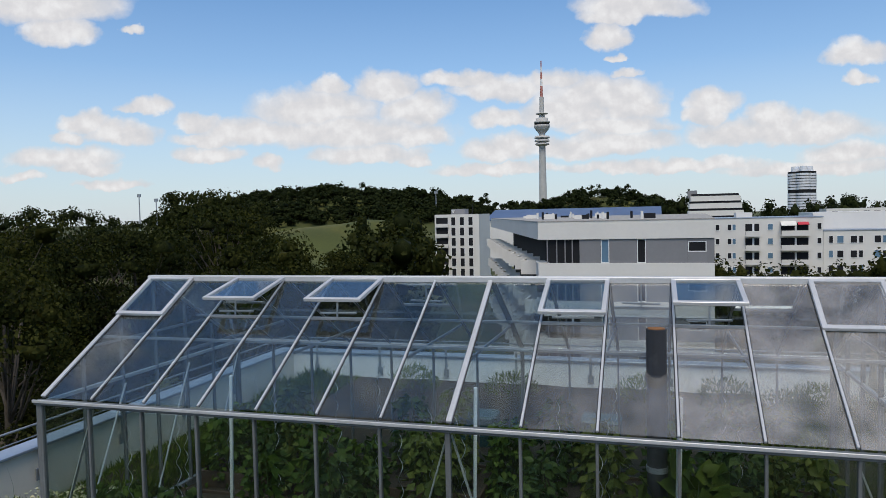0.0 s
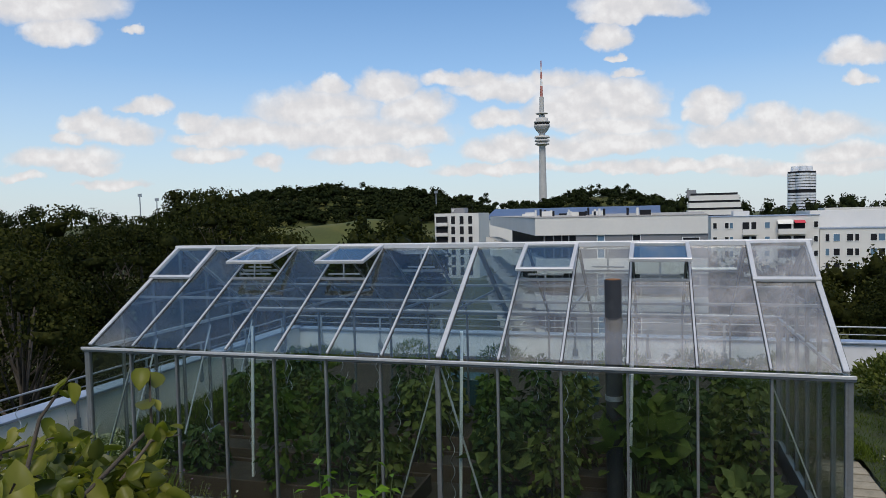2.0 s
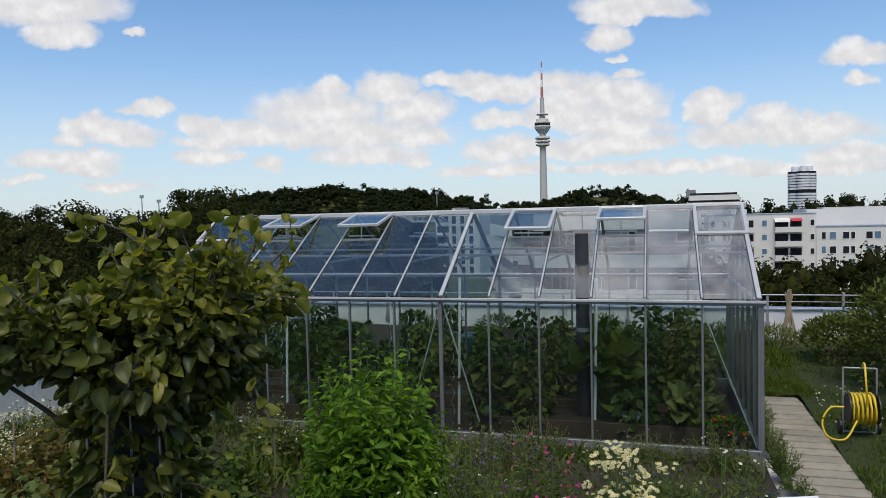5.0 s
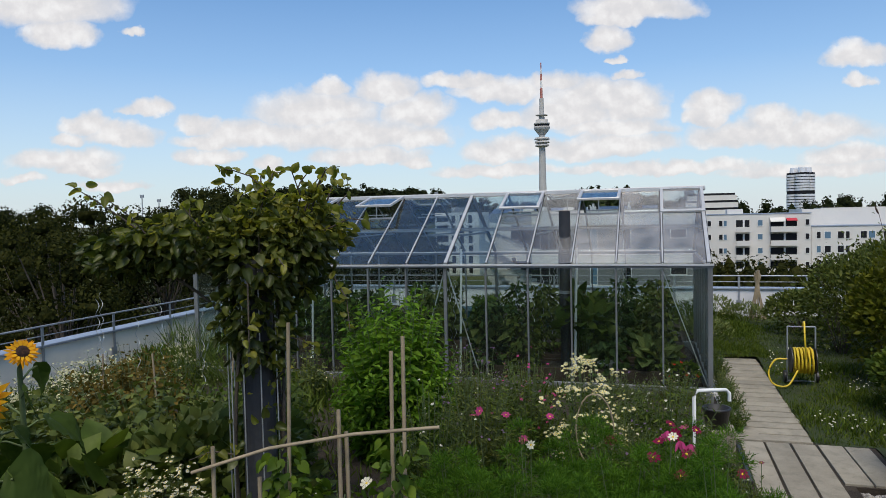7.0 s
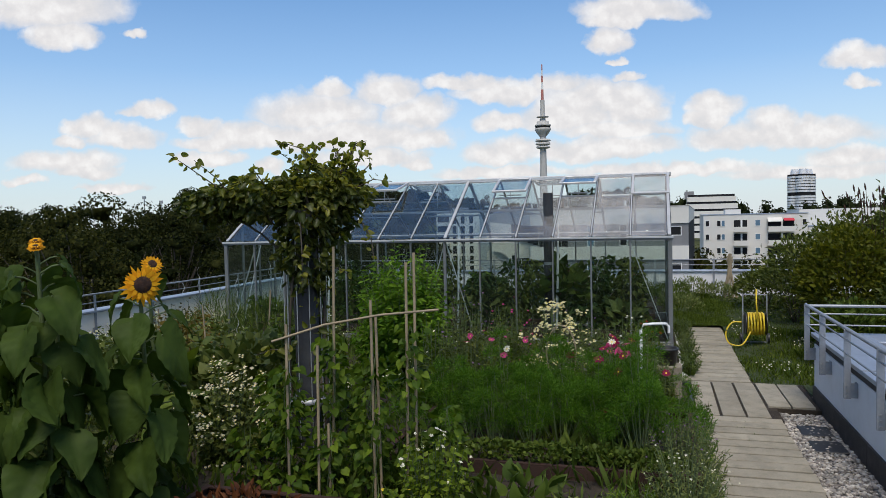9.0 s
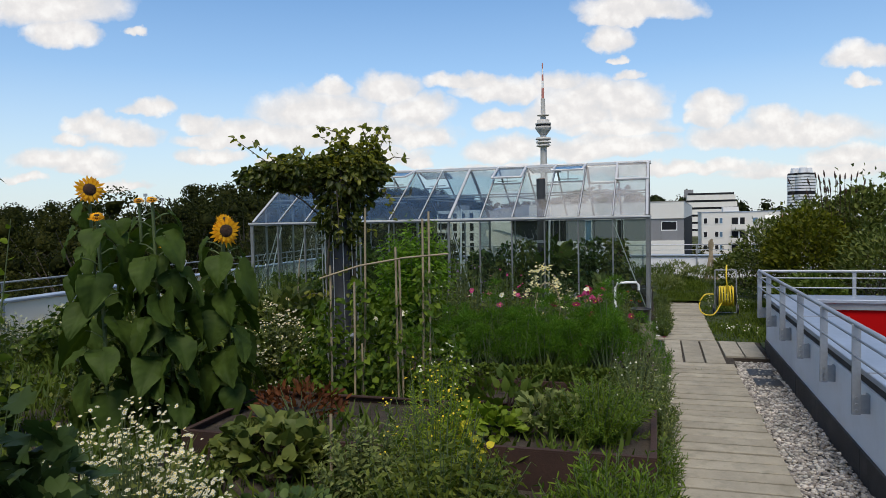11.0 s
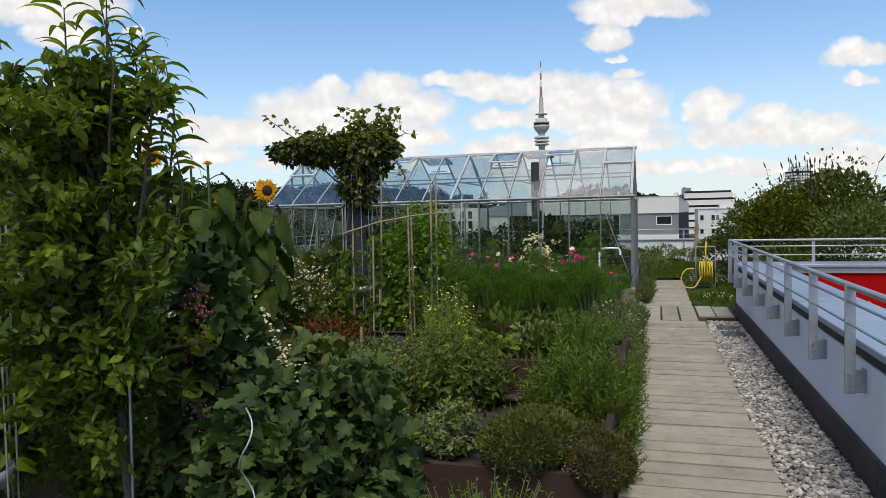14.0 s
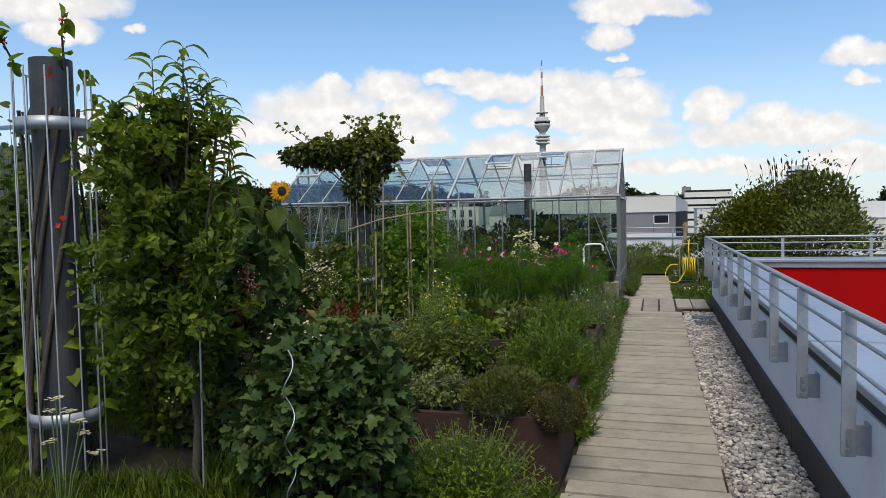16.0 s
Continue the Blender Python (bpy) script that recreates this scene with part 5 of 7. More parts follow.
# ---- garden: beds, columns, plants ----
def bush(name, label, x, y, z, rx, ry, h, n, leaf, shape, mat, stems=14, category="plant", width=1.0, flat=.45, droop=.25,
         flowers=None, seed=1, upright=.5, hollow=.5, lumps=8, stem_mat=None, low=0.0, group="", outlier=.08):
    rand = np.random.default_rng(seed)
    t = thing(name, label, category, (x, y, z), group)
    if (y > -6.4 or x < .4) and shape in ("lance", "ovate"):
        shape, width = "simple", width * (.42 if shape == "lance" else 1.15)
    p, d = lumpy(n, rx, ry, h, lumps, hollow, rand, low)
    k = rand.random(n) < outlier
    p[k] *= 1 + .22 * rand.random((k.sum(), 1))
    way = d * (1, 1, .6) + (0, 0, upright) + rand.normal(size=(n, 3)) * .5
    leaf_part("foliage", t, mat, p, way, leaf * (.6 + .7 * rand.random(n)), shape=shape, width=width, flat=flat, droop=droop, rand=rand)
    if stems:
        q, _ = lumpy(stems, rx * .8, ry * .8, h, lumps, .7, rand)
        tagged(tubes("stem_growth", [([(a[0] * .15, a[1] * .15, -.02), (a[0] * .55, a[1] * .55, a[2] * .5), tuple(a)], [.008, .006, .003]) for a in q],
              stem_mat or M_BARK_GREEN, t, sides=5), kind="stuff")
    if flowers:
        for fm, cm, count, size, petals in flowers:
            q, dd = lumpy(count, rx * 1.03, ry * 1.03, h * 1.06, lumps, .85, rand)
            q[:, 2] = np.maximum(q[:, 2], h * .25)
            w = dd * (.6, .6, .2) + (0, -.3, .9) + rand.normal(size=(count, 3)) * .25
            s = size * (.75 + .5 * rand.random(count))
            v, f = disc_flowers(q, w, s, petals, rand=rand)
            tri_mesh("bloom", v, f, fm, t)
            if cm:
                tri_mesh("bloom_centre", *button(q, w, size * .34, rand), cm, t)
    return t


def sprig_bush(name, label, x, y, z, rx, ry, h, count, per, leaf, shape, mat, category="herb", width=1.0, lift=.35, start=.35, flat=.45,
               flowers=None, seed=1, lumps=8, droop=.25, stem_mat=None, group="", hollow=.6, taper=.55, lean=.25):
    """A plant of many leafy shoots: each shoot rises from the root, with leaves set round it."""
    rand = np.random.default_rng(seed)
    t = thing(name, label, category, (x, y, z), group)
    if (y > -6.4 or x < .4) and shape in ("lance", "ovate"):
        shape, width = "simple", width * (.42 if shape == "lance" else 1.15)
    tip, d = lumpy(count, rx, ry, h, lumps, hollow, rand, h * .18)
    tip *= 1 + .16 * rand.random((count, 1)) * (rand.random((count, 1)) < .3)
    root = tip * (lean, lean, 0)
    mid = tip * (.62, .62, .58)
    s = start + (1 - start) * ((np.arange(per)[None] + rand.random((count, per))) / per)
    f = s[..., None]
    pos = (1 - f) ** 2 * root[:, None] + 2 * f * (1 - f) * mid[:, None] + f ** 2 * tip[:, None]
    ax = unit(tip - mid)[:, None]
    a = np.arange(per)[None] * 2.4 + rand.uniform(0, 6.28, (count, 1))
    ref = unit(np.cross(ax, [[[.31, .95, .05]]]))
    oth = np.cross(ax, ref)
    out = ref * np.cos(a)[..., None] + oth * np.sin(a)[..., None]
    way = out + ax * lift + rand.normal(size=(count, per, 3)) * .18
    size = leaf * (1 - taper * s ** 3) * (.75 + .5 * rand.random((count, per)))
    leaf_part("foliage", t, mat, pos.reshape(-1, 3), way.reshape(-1, 3), size.ravel(), shape=shape, width=width, flat=flat, droop=droop, rand=rand)
    tagged(tubes("stem_growth", [([tuple(root[i]), tuple(mid[i] * .5 + root[i] * .25 + tip[i] * .25), tuple(tip[i])], [.005, .004, .002]) for i in range(count)],
                 stem_mat or M_BARK_GREEN, t, sides=4), kind="stuff")
    if flowers:
        for fm, cm, cnt, fs, petals in flowers:
            q = tip[rand.integers(0, count, cnt)] + rand.normal(size=(cnt, 3)) * (.03, .03, .02) + (0, 0, .01)
            w = rand.normal(size=(cnt, 3)) * .3 + (0, -.3, .9)
            tagged(tri_mesh("bloom", *disc_flowers(q, w, fs * (.75 + .5 * rand.random(cnt)), petals, rand=rand), fm, t), kind="stuff")
            if cm:
                tagged(tri_mesh("bloom_centre", *button(q, w, fs * .34, rand), cm, t), kind="stuff")
    return t


def flower_heads(t, pts, size, fm, cm, petals, stem_from=None, seed=2, face=(0, -.6, .8)):
    """Single tall flowers on stems, each head and stem within a part."""
    rand = np.random.default_rng(seed)
    pts = np.array(pts, float)
    w = np.array(face) + rand.normal(size=pts.shape) * .3
    for q, d in zip(pts, w):
        b = tri_mesh("bloom", *disc_flowers(q[None], d[None], size * (.8 + .4 * rand.random()), petals, gap=.06, rand=rand), fm, t)
        tri_mesh("bloom_centre", *button(q[None], d[None], size * .2, rand), cm, b)
        tubes("bloom_stem", [([(q[0] * .85, q[1] * .85, q[2] * .35), (q[0] * .97, q[1] * .95, q[2] * .7), tuple(q)], .003)], M_BARK_GREEN, b, sides=5)


def planter(x0, x1, y0, y1, h, label="rust-brown weathering-steel raised bed filled with soil"):
    t = thing("raised_bed", label, "planter", ((x0 + x1) / 2, (y0 + y1) / 2, -.03), "steel raised beds")
    w, d = (x1 - x0) / 2, (y1 - y0) / 2
    for a, b, c, e in ((-w, w, -d, -d + .012), (-w, w, d - .012, d), (-w, -w + .012, -d + .012, d - .012), (w - .012, w, -d + .012, d - .012)):
        p = part("side_panel", boxed(a, b, c, e, 0, h, .002), M_CORTEN, t)
    rim = bmesh.new()
    for a, b, c, e in ((-w, w, -d, -d + .045), (-w, w, d - .045, d), (-w, -w + .045, -d + .045, d - .045), (w - .045, w, -d + .045, d - .045)):
        box(rim, a, b, c, e, h + .001, h + .012)
    part("rim", rim, M_CORTEN, t)
    part("earth", boxed(-w + .014, w - .014, -d + .014, d - .014, .05, h - .05), M_SOIL, t, "dark earth")
    return t


planter(2.72, 3.86, -10.95, -9.55, .44)
planter(2.2, 3.84, -8.2, -6.95, .42)
planter(1.2, 3.82, -6.12, -4.3, .42)
planter(.3, 2.1, -8.6, -7.3, .50)
planter(.1, 1.5, -10.4, -9.7, .44)


def column(x, y, top, label, rings=(.66, 2.21)):
    c = thing("steel_column", label, "column", (x, y, 0), "columns with plant wires")
    part("shaft", cyled(0, 0, 0, top, .105, .105, 32), M_COLUMN, c)
    for z in rings:
        ring = lathe("ring", [(.175, z - .035), (.181, z - .035), (.181, z + .035), (.175, z + .035), (.175, z - .035)], M_STEEL, c, 0, 0, 36, "galvanised ring that holds the wires")
        for k in range(3):
            a = k * 2.094 + .4
            part("spacer", beamed((math.cos(a) * .1, math.sin(a) * .1, z), (math.cos(a) * .178, math.sin(a) * .178, z), .012, .012), M_STEEL, ring)
    for k in range(11):
        a = k * 2 * math.pi / 11 + .2
        px, py = math.cos(a) * .187, math.sin(a) * .187
        tubes("wire", [([(px, py, .02), (px * 1.02, py * 1.02, 1.3), (px, py, top - .06)], .0045)], M_STEEL_WIRE, c, sides=6)
    return c


column(1.36, -12.2, 2.56, "anthracite steel column with rings and vertical plant wires")
column(.50, -6.05, 2.5, "anthracite steel column overgrown by a climbing kiwi", (.81, 2.36))


def climber(name, label, x, y, body, n, leaf, shape, mat, shoots, seed, trunk_h=2.3, width=1.0, category="climber", wild=0, fold=.3, droop=.3, young=None):
    """A climber: bodies (cx, cy, cz, rx, ry, rz, share) of leaves, woody stems round a column, long free shoots."""
    rand = np.random.default_rng(seed)
    t = thing(name, label, category, (x, y, 0))
    P_, W_ = [], []
    for cx, cy, cz, rx, ry, rz, share in body:
        k = int(n * share)
        d = unit(rand.normal(size=(k, 3)))
        lump = 1 + .22 * np.sin(d[:, :1] * 6 + cx * 5) * np.sin(d[:, 1:2] * 7 + cz * 3)
        p = d * (rx, ry, rz) * (.5 + .5 * rand.random((k, 1)) ** .5) * lump + (cx, cy, cz)
        P_.append(p), W_.append(d * (1, 1, .3) + (0, 0, -.22) + rand.normal(size=(k, 3)) * .45)
    sh = []
    wisps = []
    for k in range(wild):
        cx, cy, cz, rx, ry, rz, share = body[rand.integers(0, len(body))]
        d = unit(rand.normal(size=3) + (0, 0, .5))
        a = np.array([cx, cy, cz]) + d * (rx, ry, rz) * .8
        ln = rand.uniform(.16, .4)
        wisps.append([a, a + d * (1, 1, .8) * ln * .5 + (0, 0, .04), a + d * (1, 1, .6) * ln])
    old = sum(len(p) for p in P_)
    for pts in list(shoots) + wisps:
        pts = np.array(pts, float)
        sh.append((pts, np.linspace(.007, .0025, len(pts))))
        for a, b in zip(pts[:-1], pts[1:]):
            for s in np.arange(0, 1, .22):
                q = a + (b - a) * s
                P_.append(q[None] + rand.normal(size=(1, 3)) * .015), W_.append(rand.normal(size=(1, 3)) + (0, 0, .2))
    P_, W_ = np.concatenate(P_), np.concatenate(W_)
    size = leaf * (.55 + .7 * rand.random(len(P_)))
    # shoots are young growth; high leaves mostly take the pale tone, painting lit tops
    fresh = (np.arange(len(P_)) >= old) | (rand.random(len(P_)) < np.where(P_[:, 2] > trunk_h + .36, .6, .06))
    for nm, pick, m in (("foliage", ~fresh, mat), ("young_and_lit_foliage", fresh, young or mat)):
        leaf_part(nm, t, m, P_[pick], W_[pick], size[pick] * (1 if nm == "foliage" else .9), shape=shape, width=width, flat=.5, droop=droop, fold=fold, rand=rand)
    st = []
    for k in range(5):
        a = rand.uniform(0, 6.28)
        pts = [(math.cos(a + z * 1.1) * .16, math.sin(a + z * 1.1) * .16, z) for z in np.linspace(0, trunk_h, 12)]
        st.append((pts, np.linspace(.018, .01, 12)))
    for cx, cy, cz, rx, ry, rz, share in body:
        st.append(([(0, .1, trunk_h - .4), (cx * .5, cy * .5, trunk_h), (cx, cy, cz), (cx * 1.05, cy * 1.05, cz + .05)], [.012, .010, .007, .003]))
    for one in st + sh:
        tubes("stem", [one], M_BARK, t, sides=6)
    return t


climber("kiwi_vine", "climbing kiwi with rounded leaves spreading over the column head", .50, -6.05,
        [(.05, 0, 2.54, .32, .32, .30, .22), (-.42, -.1, 2.62, .40, .36, .18, .24), (-.74, -.2, 2.56, .32, .30, .14, .15), (.05, .5, 2.68, .22, .28, .18, .10), (-.2, .45, 2.68, .28, .26, .16, .09), (.30, .08, 2.64, .20, .26, .22, .11),
         (.02, -.03, 2.15, .23, .23, .38, .18), (.05, .35, 2.42, .26, .3, .24, .10), (.02, -.05, 1.25, .19, .19, .75, .02), (.05, 0, 2.84, .13, .13, .12, .03), (.34, .08, 2.84, .12, .12, .12, .03),
         (.02, .8, 2.66, .26, .3, .15, .11), (-.35, 1.05, 2.62, .36, .34, .15, .12), (-.75, .6, 2.56, .36, .36, .15, .12)], 3500, .07, "cup", L_VINE,
        [[(.05, 0, 2.8), (.1, 0, 2.95), (.02, -.05, 3.04), (-.1, -.05, 3.08), (-.2, -.06, 3.1)], [(0, 0, 2.8), (-.12, .05, 2.94), (-.25, 0, 3.04)],
         [(.36, .1, 2.8), (.42, .1, 2.94), (.46, .1, 3.06)], [(-.8, -.3, 2.5), (-1.05, -.35, 2.44)], [(-.5, -.3, 2.6), (-.62, -.4, 2.8), (-.75, -.5, 2.94)], [(-.2, -.2, 2.65), (-.28, -.35, 2.86)],
         [(-.7, -.2, 2.7), (-.95, -.3, 2.9), (-1.05, -.4, 3.0)], [(.3, 0, 2.7), (.4, -.1, 2.9), (.36, -.15, 3.08)], [(.2, .1, 2.8), (.24, .2, 3.0), (.3, .25, 3.1)], [(.4, .2, 2.8), (.44, .25, 2.95), (.46, .28, 3.02)], [(.2, .7, 2.8), (.3, .85, 2.95), (.26, .9, 3.1)], [(.1, .6, 2.8), (.08, .7, 3.0), (.15, .75, 3.12)], [(.5, .1, 2.4), (.62, .05, 2.25), (.66, 0, 2.05)], [(.1, -.25, 2.4), (.16, -.35, 2.1), (.15, -.35, 1.85)]], 5, wild=36, fold=.3, droop=.35, young=L_VINE_NEW_LIT)

# scarlet runner beans on the near column
beans = climber("runner_bean", "runner bean with scarlet flowers climbing a wired column", 1.32, -12.17,
                [(.05, .1, 2.35, .2, .2, .28, .10), (-.28, .25, 1.2, .18, .2, .7, .30), (.16, .1, 1.2, .08, .18, .6, .15), (-.35, .1, .5, .3, .3, .4, .3)], 420, .075, "broad", L_BRIGHT,
                [[(.15, -.05, 2.5), (.19, -.1, 2.68), (.21, -.1, 2.78)], [(-.15, -.05, 2.5), (-.2, -.1, 2.66), (-.22, -.1, 2.74)]], 9)
fl = np.array([(.21, -.1, 2.76), (.2, -.1, 2.72), (.22, -.11, 2.73), (.19, -.1, 2.74), (-.22, -.1, 2.7), (-.2, -.1, 2.68), (-.19, -.1, 2.66), (.12, -.12, 2.5), (.13, -.13, 2.46), (.14, -.1, 1.72), (.13, -.12, 1.68)])
for q in fl:
    tri_mesh("bloom", *disc_flowers(q[None], rng.normal(size=(1, 3)), .035, 4), F_SCARLET, beans)

def big_leaf(q, d, size, rand):
    """A broad toothed leaf with sunken veins, as a grid of quads; it hangs along d from q."""
    d = unit(np.asarray(d, float))
    side = unit(np.cross(d, (0, 0, 1.0)) + rand.normal(size=3) * .25)
    nrm = np.cross(side, d)
    sv, tv = np.meshgrid(np.linspace(0, 1, 17), np.linspace(-1, 1, 13), indexing="ij")
    wid = .50 * np.sin(np.pi * np.clip(sv, 0, 1) ** .62) ** .8 * (1 - .25 * sv)
    tooth = 1 + .06 * np.sin(sv * 50) * (np.abs(tv) > .95)
    a = sv - .14 * (1 - sv) * tv ** 2
    w = tv * wid * tooth
    h = -.4 * sv ** 2 + .16 * np.abs(tv) * wid - .02 * np.exp(-(tv * 7) ** 2) + .02 * np.cos((sv * 5.5 - np.abs(tv) * 1.6) * 2 * np.pi) * np.clip(np.abs(tv) * 3, 0, 1)
    h += .06 * np.sin(sv * 7 + rand.uniform(0, 6)) * tv + .02 * rand.normal(size=h.shape) * np.abs(tv)
    v = q + size * (d * a[..., None] + side * w[..., None] + nrm * h[..., None])
    i, j = np.meshgrid(np.arange(16), np.arange(12), indexing="ij")
    k = (i * 13 + j).ravel()
    return v.reshape(-1, 3), np.stack([k, k + 13, k + 14, k + 1], -1)


# sunflowers: a stem, large drooping leaves, a head of rays round a dark disc
def sunflower(x, y, top, face, n_leaves, seed, head=.2, leaf=.34, label="tall sunflower with large drooping leaves and a dark disc"):
    rand = np.random.default_rng(seed)
    t = thing("sunflower", label, "sunflower", (x, y, 0), "sunflowers")
    tubes("stem", [([(0, 0, 0), (.02, .01, top * .5), (0, 0, top - .1), (face[0] * .06, face[1] * .06, top)], [.018, .016, .013, .012])], M_BARK_GREEN, t)
    for k in range(n_leaves):
        z = top * (.12 + .82 * (k + .5) / n_leaves)
        a = k * 2.4 + rand.uniform(-.3, .3)
        d = np.array([math.cos(a), math.sin(a), 0])
        q = d * .14 + (0, 0, z + .06)
        tubes_pts = [(0, 0, z), tuple(d * .08 + (0, 0, z + .05)), tuple(q)]
        size = leaf * rand.uniform(.75, 1.1) * (1.0 if k < n_leaves - 2 else .7)
        v, f = big_leaf(q, d + (0, 0, -rand.uniform(.5, 1.9)), size, rand)
        lf = tri_mesh("leaf", v, f, L_SUNF, t, "", True)
        tubes("leaf_stalk", [(tubes_pts, .006)], M_BARK_GREEN, lf, sides=5)
    c = np.array([[face[0] * .09, face[1] * .09, top]])
    w = np.array([face], float)
    v, f = join([disc_flowers(c, w, head * 1.05, 21, .5, .06, -.12, rand), disc_flowers(c + w * .006, w, head * .9, 17, .5, .1, .1, rand), disc_flowers(c + w * .01, w, head * .78, 13, .5, .12, .2, rand)])
    tri_mesh("petals", v, f, F_YELLOW, t, "golden ray petals")
    b = bmesh.new()
    r = bmesh.ops.create_uvsphere(b, u_segments=18, v_segments=10, radius=1)
    rot = Vector(face).to_track_quat("Z", "Y").to_matrix().to_4x4()
    rot.translation = Vector(c[0])
    bmesh.ops.transform(b, matrix=rot @ Matrix.Diagonal((head * .25, head * .25, head * .17, 1)), verts=r["verts"])
    part("disc", b, F_DISC, t, "dark brown seed disc", True)
    return t


sunflower(.2, -7.8, 2.01, (.75, -.65, .05), 26, 1, .25, .33)
sunflower(-.22, -7.2, 2.10, (.75, -.45, .5), 20, 2, .16, .28)
sunflower(-.05, -8.25, 1.9, (.3, -.3, .9), 24, 5, .1, .32, "budding sunflower with large drooping leaves")
sunflower(-1.08, -7.95, 2.40, (.7, -.7, .1), 24, 3, .25, .28)
sunflower(-.12, -8.3, 2.28, (.2, -.3, .9), 30, 6, .1, .31, "tall budding sunflower with large drooping leaves")
sunflower(-.75, -7.7, 2.3, (.2, -.3, .9), 30, 7, .1, .30, "tall budding sunflower with large drooping leaves")
sunflower(-.45, -8.55, 2.15, (.3, -.4, .9), 24, 4, .12, .32, "budding sunflower with large drooping leaves")

# canes and the bean rows
def cane(pts, r=.011, label="weathered bamboo cane stuck in a bed", grp="garden canes"):
    ob = tubes("cane", [(pts, r)], M_CANE, None, sides=7)
    return tagged(ob, label, "cane", grp)


for x, y, h, lx, ly in ((1.74, -6.74, 2.15, .02, 0), (1.68, -6.8, 2.08, .03, .02), (1.5, -6.97, 1.82, 0, 0), (1.54, -6.93, 1.7, -.02, 0), (1.1, -7.1, 1.5, .03, 0),
                        (1.02, -6.72, 2.2, .07, .02), (.9, -7.17, 1.66, .02, 0), (-2.3, -3.6, 1.3, -.1, .1), (-3.4, -3.2, 1.2, .05, 0), (-1.6, -3.4, 1.5, .16, .05),
                        (1.7, -6.7, .95, .02, .05), (1.15, -7.0, .9, 0, 0), (1.1, -10.55, 1.15, .01, 0), (1.75, -9.0, .8, .02, .02), (2.05, -10.2, .62, -.05, 0)):
    cane([(x, y, 0), (x + lx * .6, y + ly, h * .5), (x + lx, y + ly, h)])
cane([(.83, -7.22, 1.54), (1.2, -7.12, 1.655), (1.6, -7.02, 1.72), (2.0, -6.92, 1.75)], .009, "long pale pole tied across upright canes", "cross pole")


def spiral(x, y, h, seed):
    rand = np.random.default_rng(seed)
    z = np.linspace(0, h, 70)
    ph = rand.uniform(0, 6)
    pts = np.stack([np.cos(z * 26 + ph) * .022 * np.clip(z * 6, 0, 1), np.sin(z * 26 + ph) * .022 * np.clip(z * 6, 0, 1), z], -1)
    ob = tubes("spiral_stake", [(pts + (x, y, 0), .0034)], M_STEEL_WIRE, None, sides=5)
    return tagged(ob, "twisted galvanised tomato stake", "stake", "tomato stakes")


for i, (x, y, h) in enumerate(((-4.9, -1.5, 1.75), (-4.6, -1.9, 1.7), (-3.6, -2.3, 1.5), (-4.1, -1.2, 1.65), (-3.1, -1.6, 1.5), (2.85, -12.44, 1.1))):
    spiral(x, y, h, i)

def bean_row(x, y, h, n, seed):
    rand = np.random.default_rng(seed)
    n = int(n * 1.35)
    t = thing("bean_plant", "climbing bean with pale green leaves on canes", "bean plant", (x, y, 0), "beans on canes")
    z = h * rand.random(n) ** .8
    a = rand.uniform(0, 6.28, n)
    r = .05 + .16 * rand.random(n) * (1.1 - z / h * .7)
    p = np.stack([np.cos(a) * r, np.sin(a) * r, z], -1)
    leaf_part("foliage", t, L_BEAN, p, np.stack([np.cos(a), np.sin(a), -.4 + 0 * a], -1) + rand.normal(size=(n, 3)) * .3, .064 * (.6 + .7 * rand.random(n)), shape="broad", flat=.6, rand=rand)
    zz = np.linspace(0, h, 24)
    tubes("twining_stem", [(np.stack([np.cos(zz * 9 + k * 3) * .022, np.sin(zz * 9 + k * 3) * .022, zz], -1), .004) for k in range(2)], M_BARK_GREEN, t, sides=5)


for i, (x, y, h, n) in enumerate(((.9, -7.15, 1.35, 160), (1.05, -6.72, 1.5, 170), (1.3, -6.6, 1.1, 150), (.6, -6.6, 1.0, 130), (1.72, -6.74, 1.6, 170), (1.15, -7.0, .85, 120), (.4, -6.9, .8, 110), (.55, -6.75, 1.2, 150), (.98, -6.35, 1.2, 150), (1.95, -6.6, .95, 120), (1.5, -6.97, 1.4, 150))):
    bean_row(x, y, h, n, 40 + i)

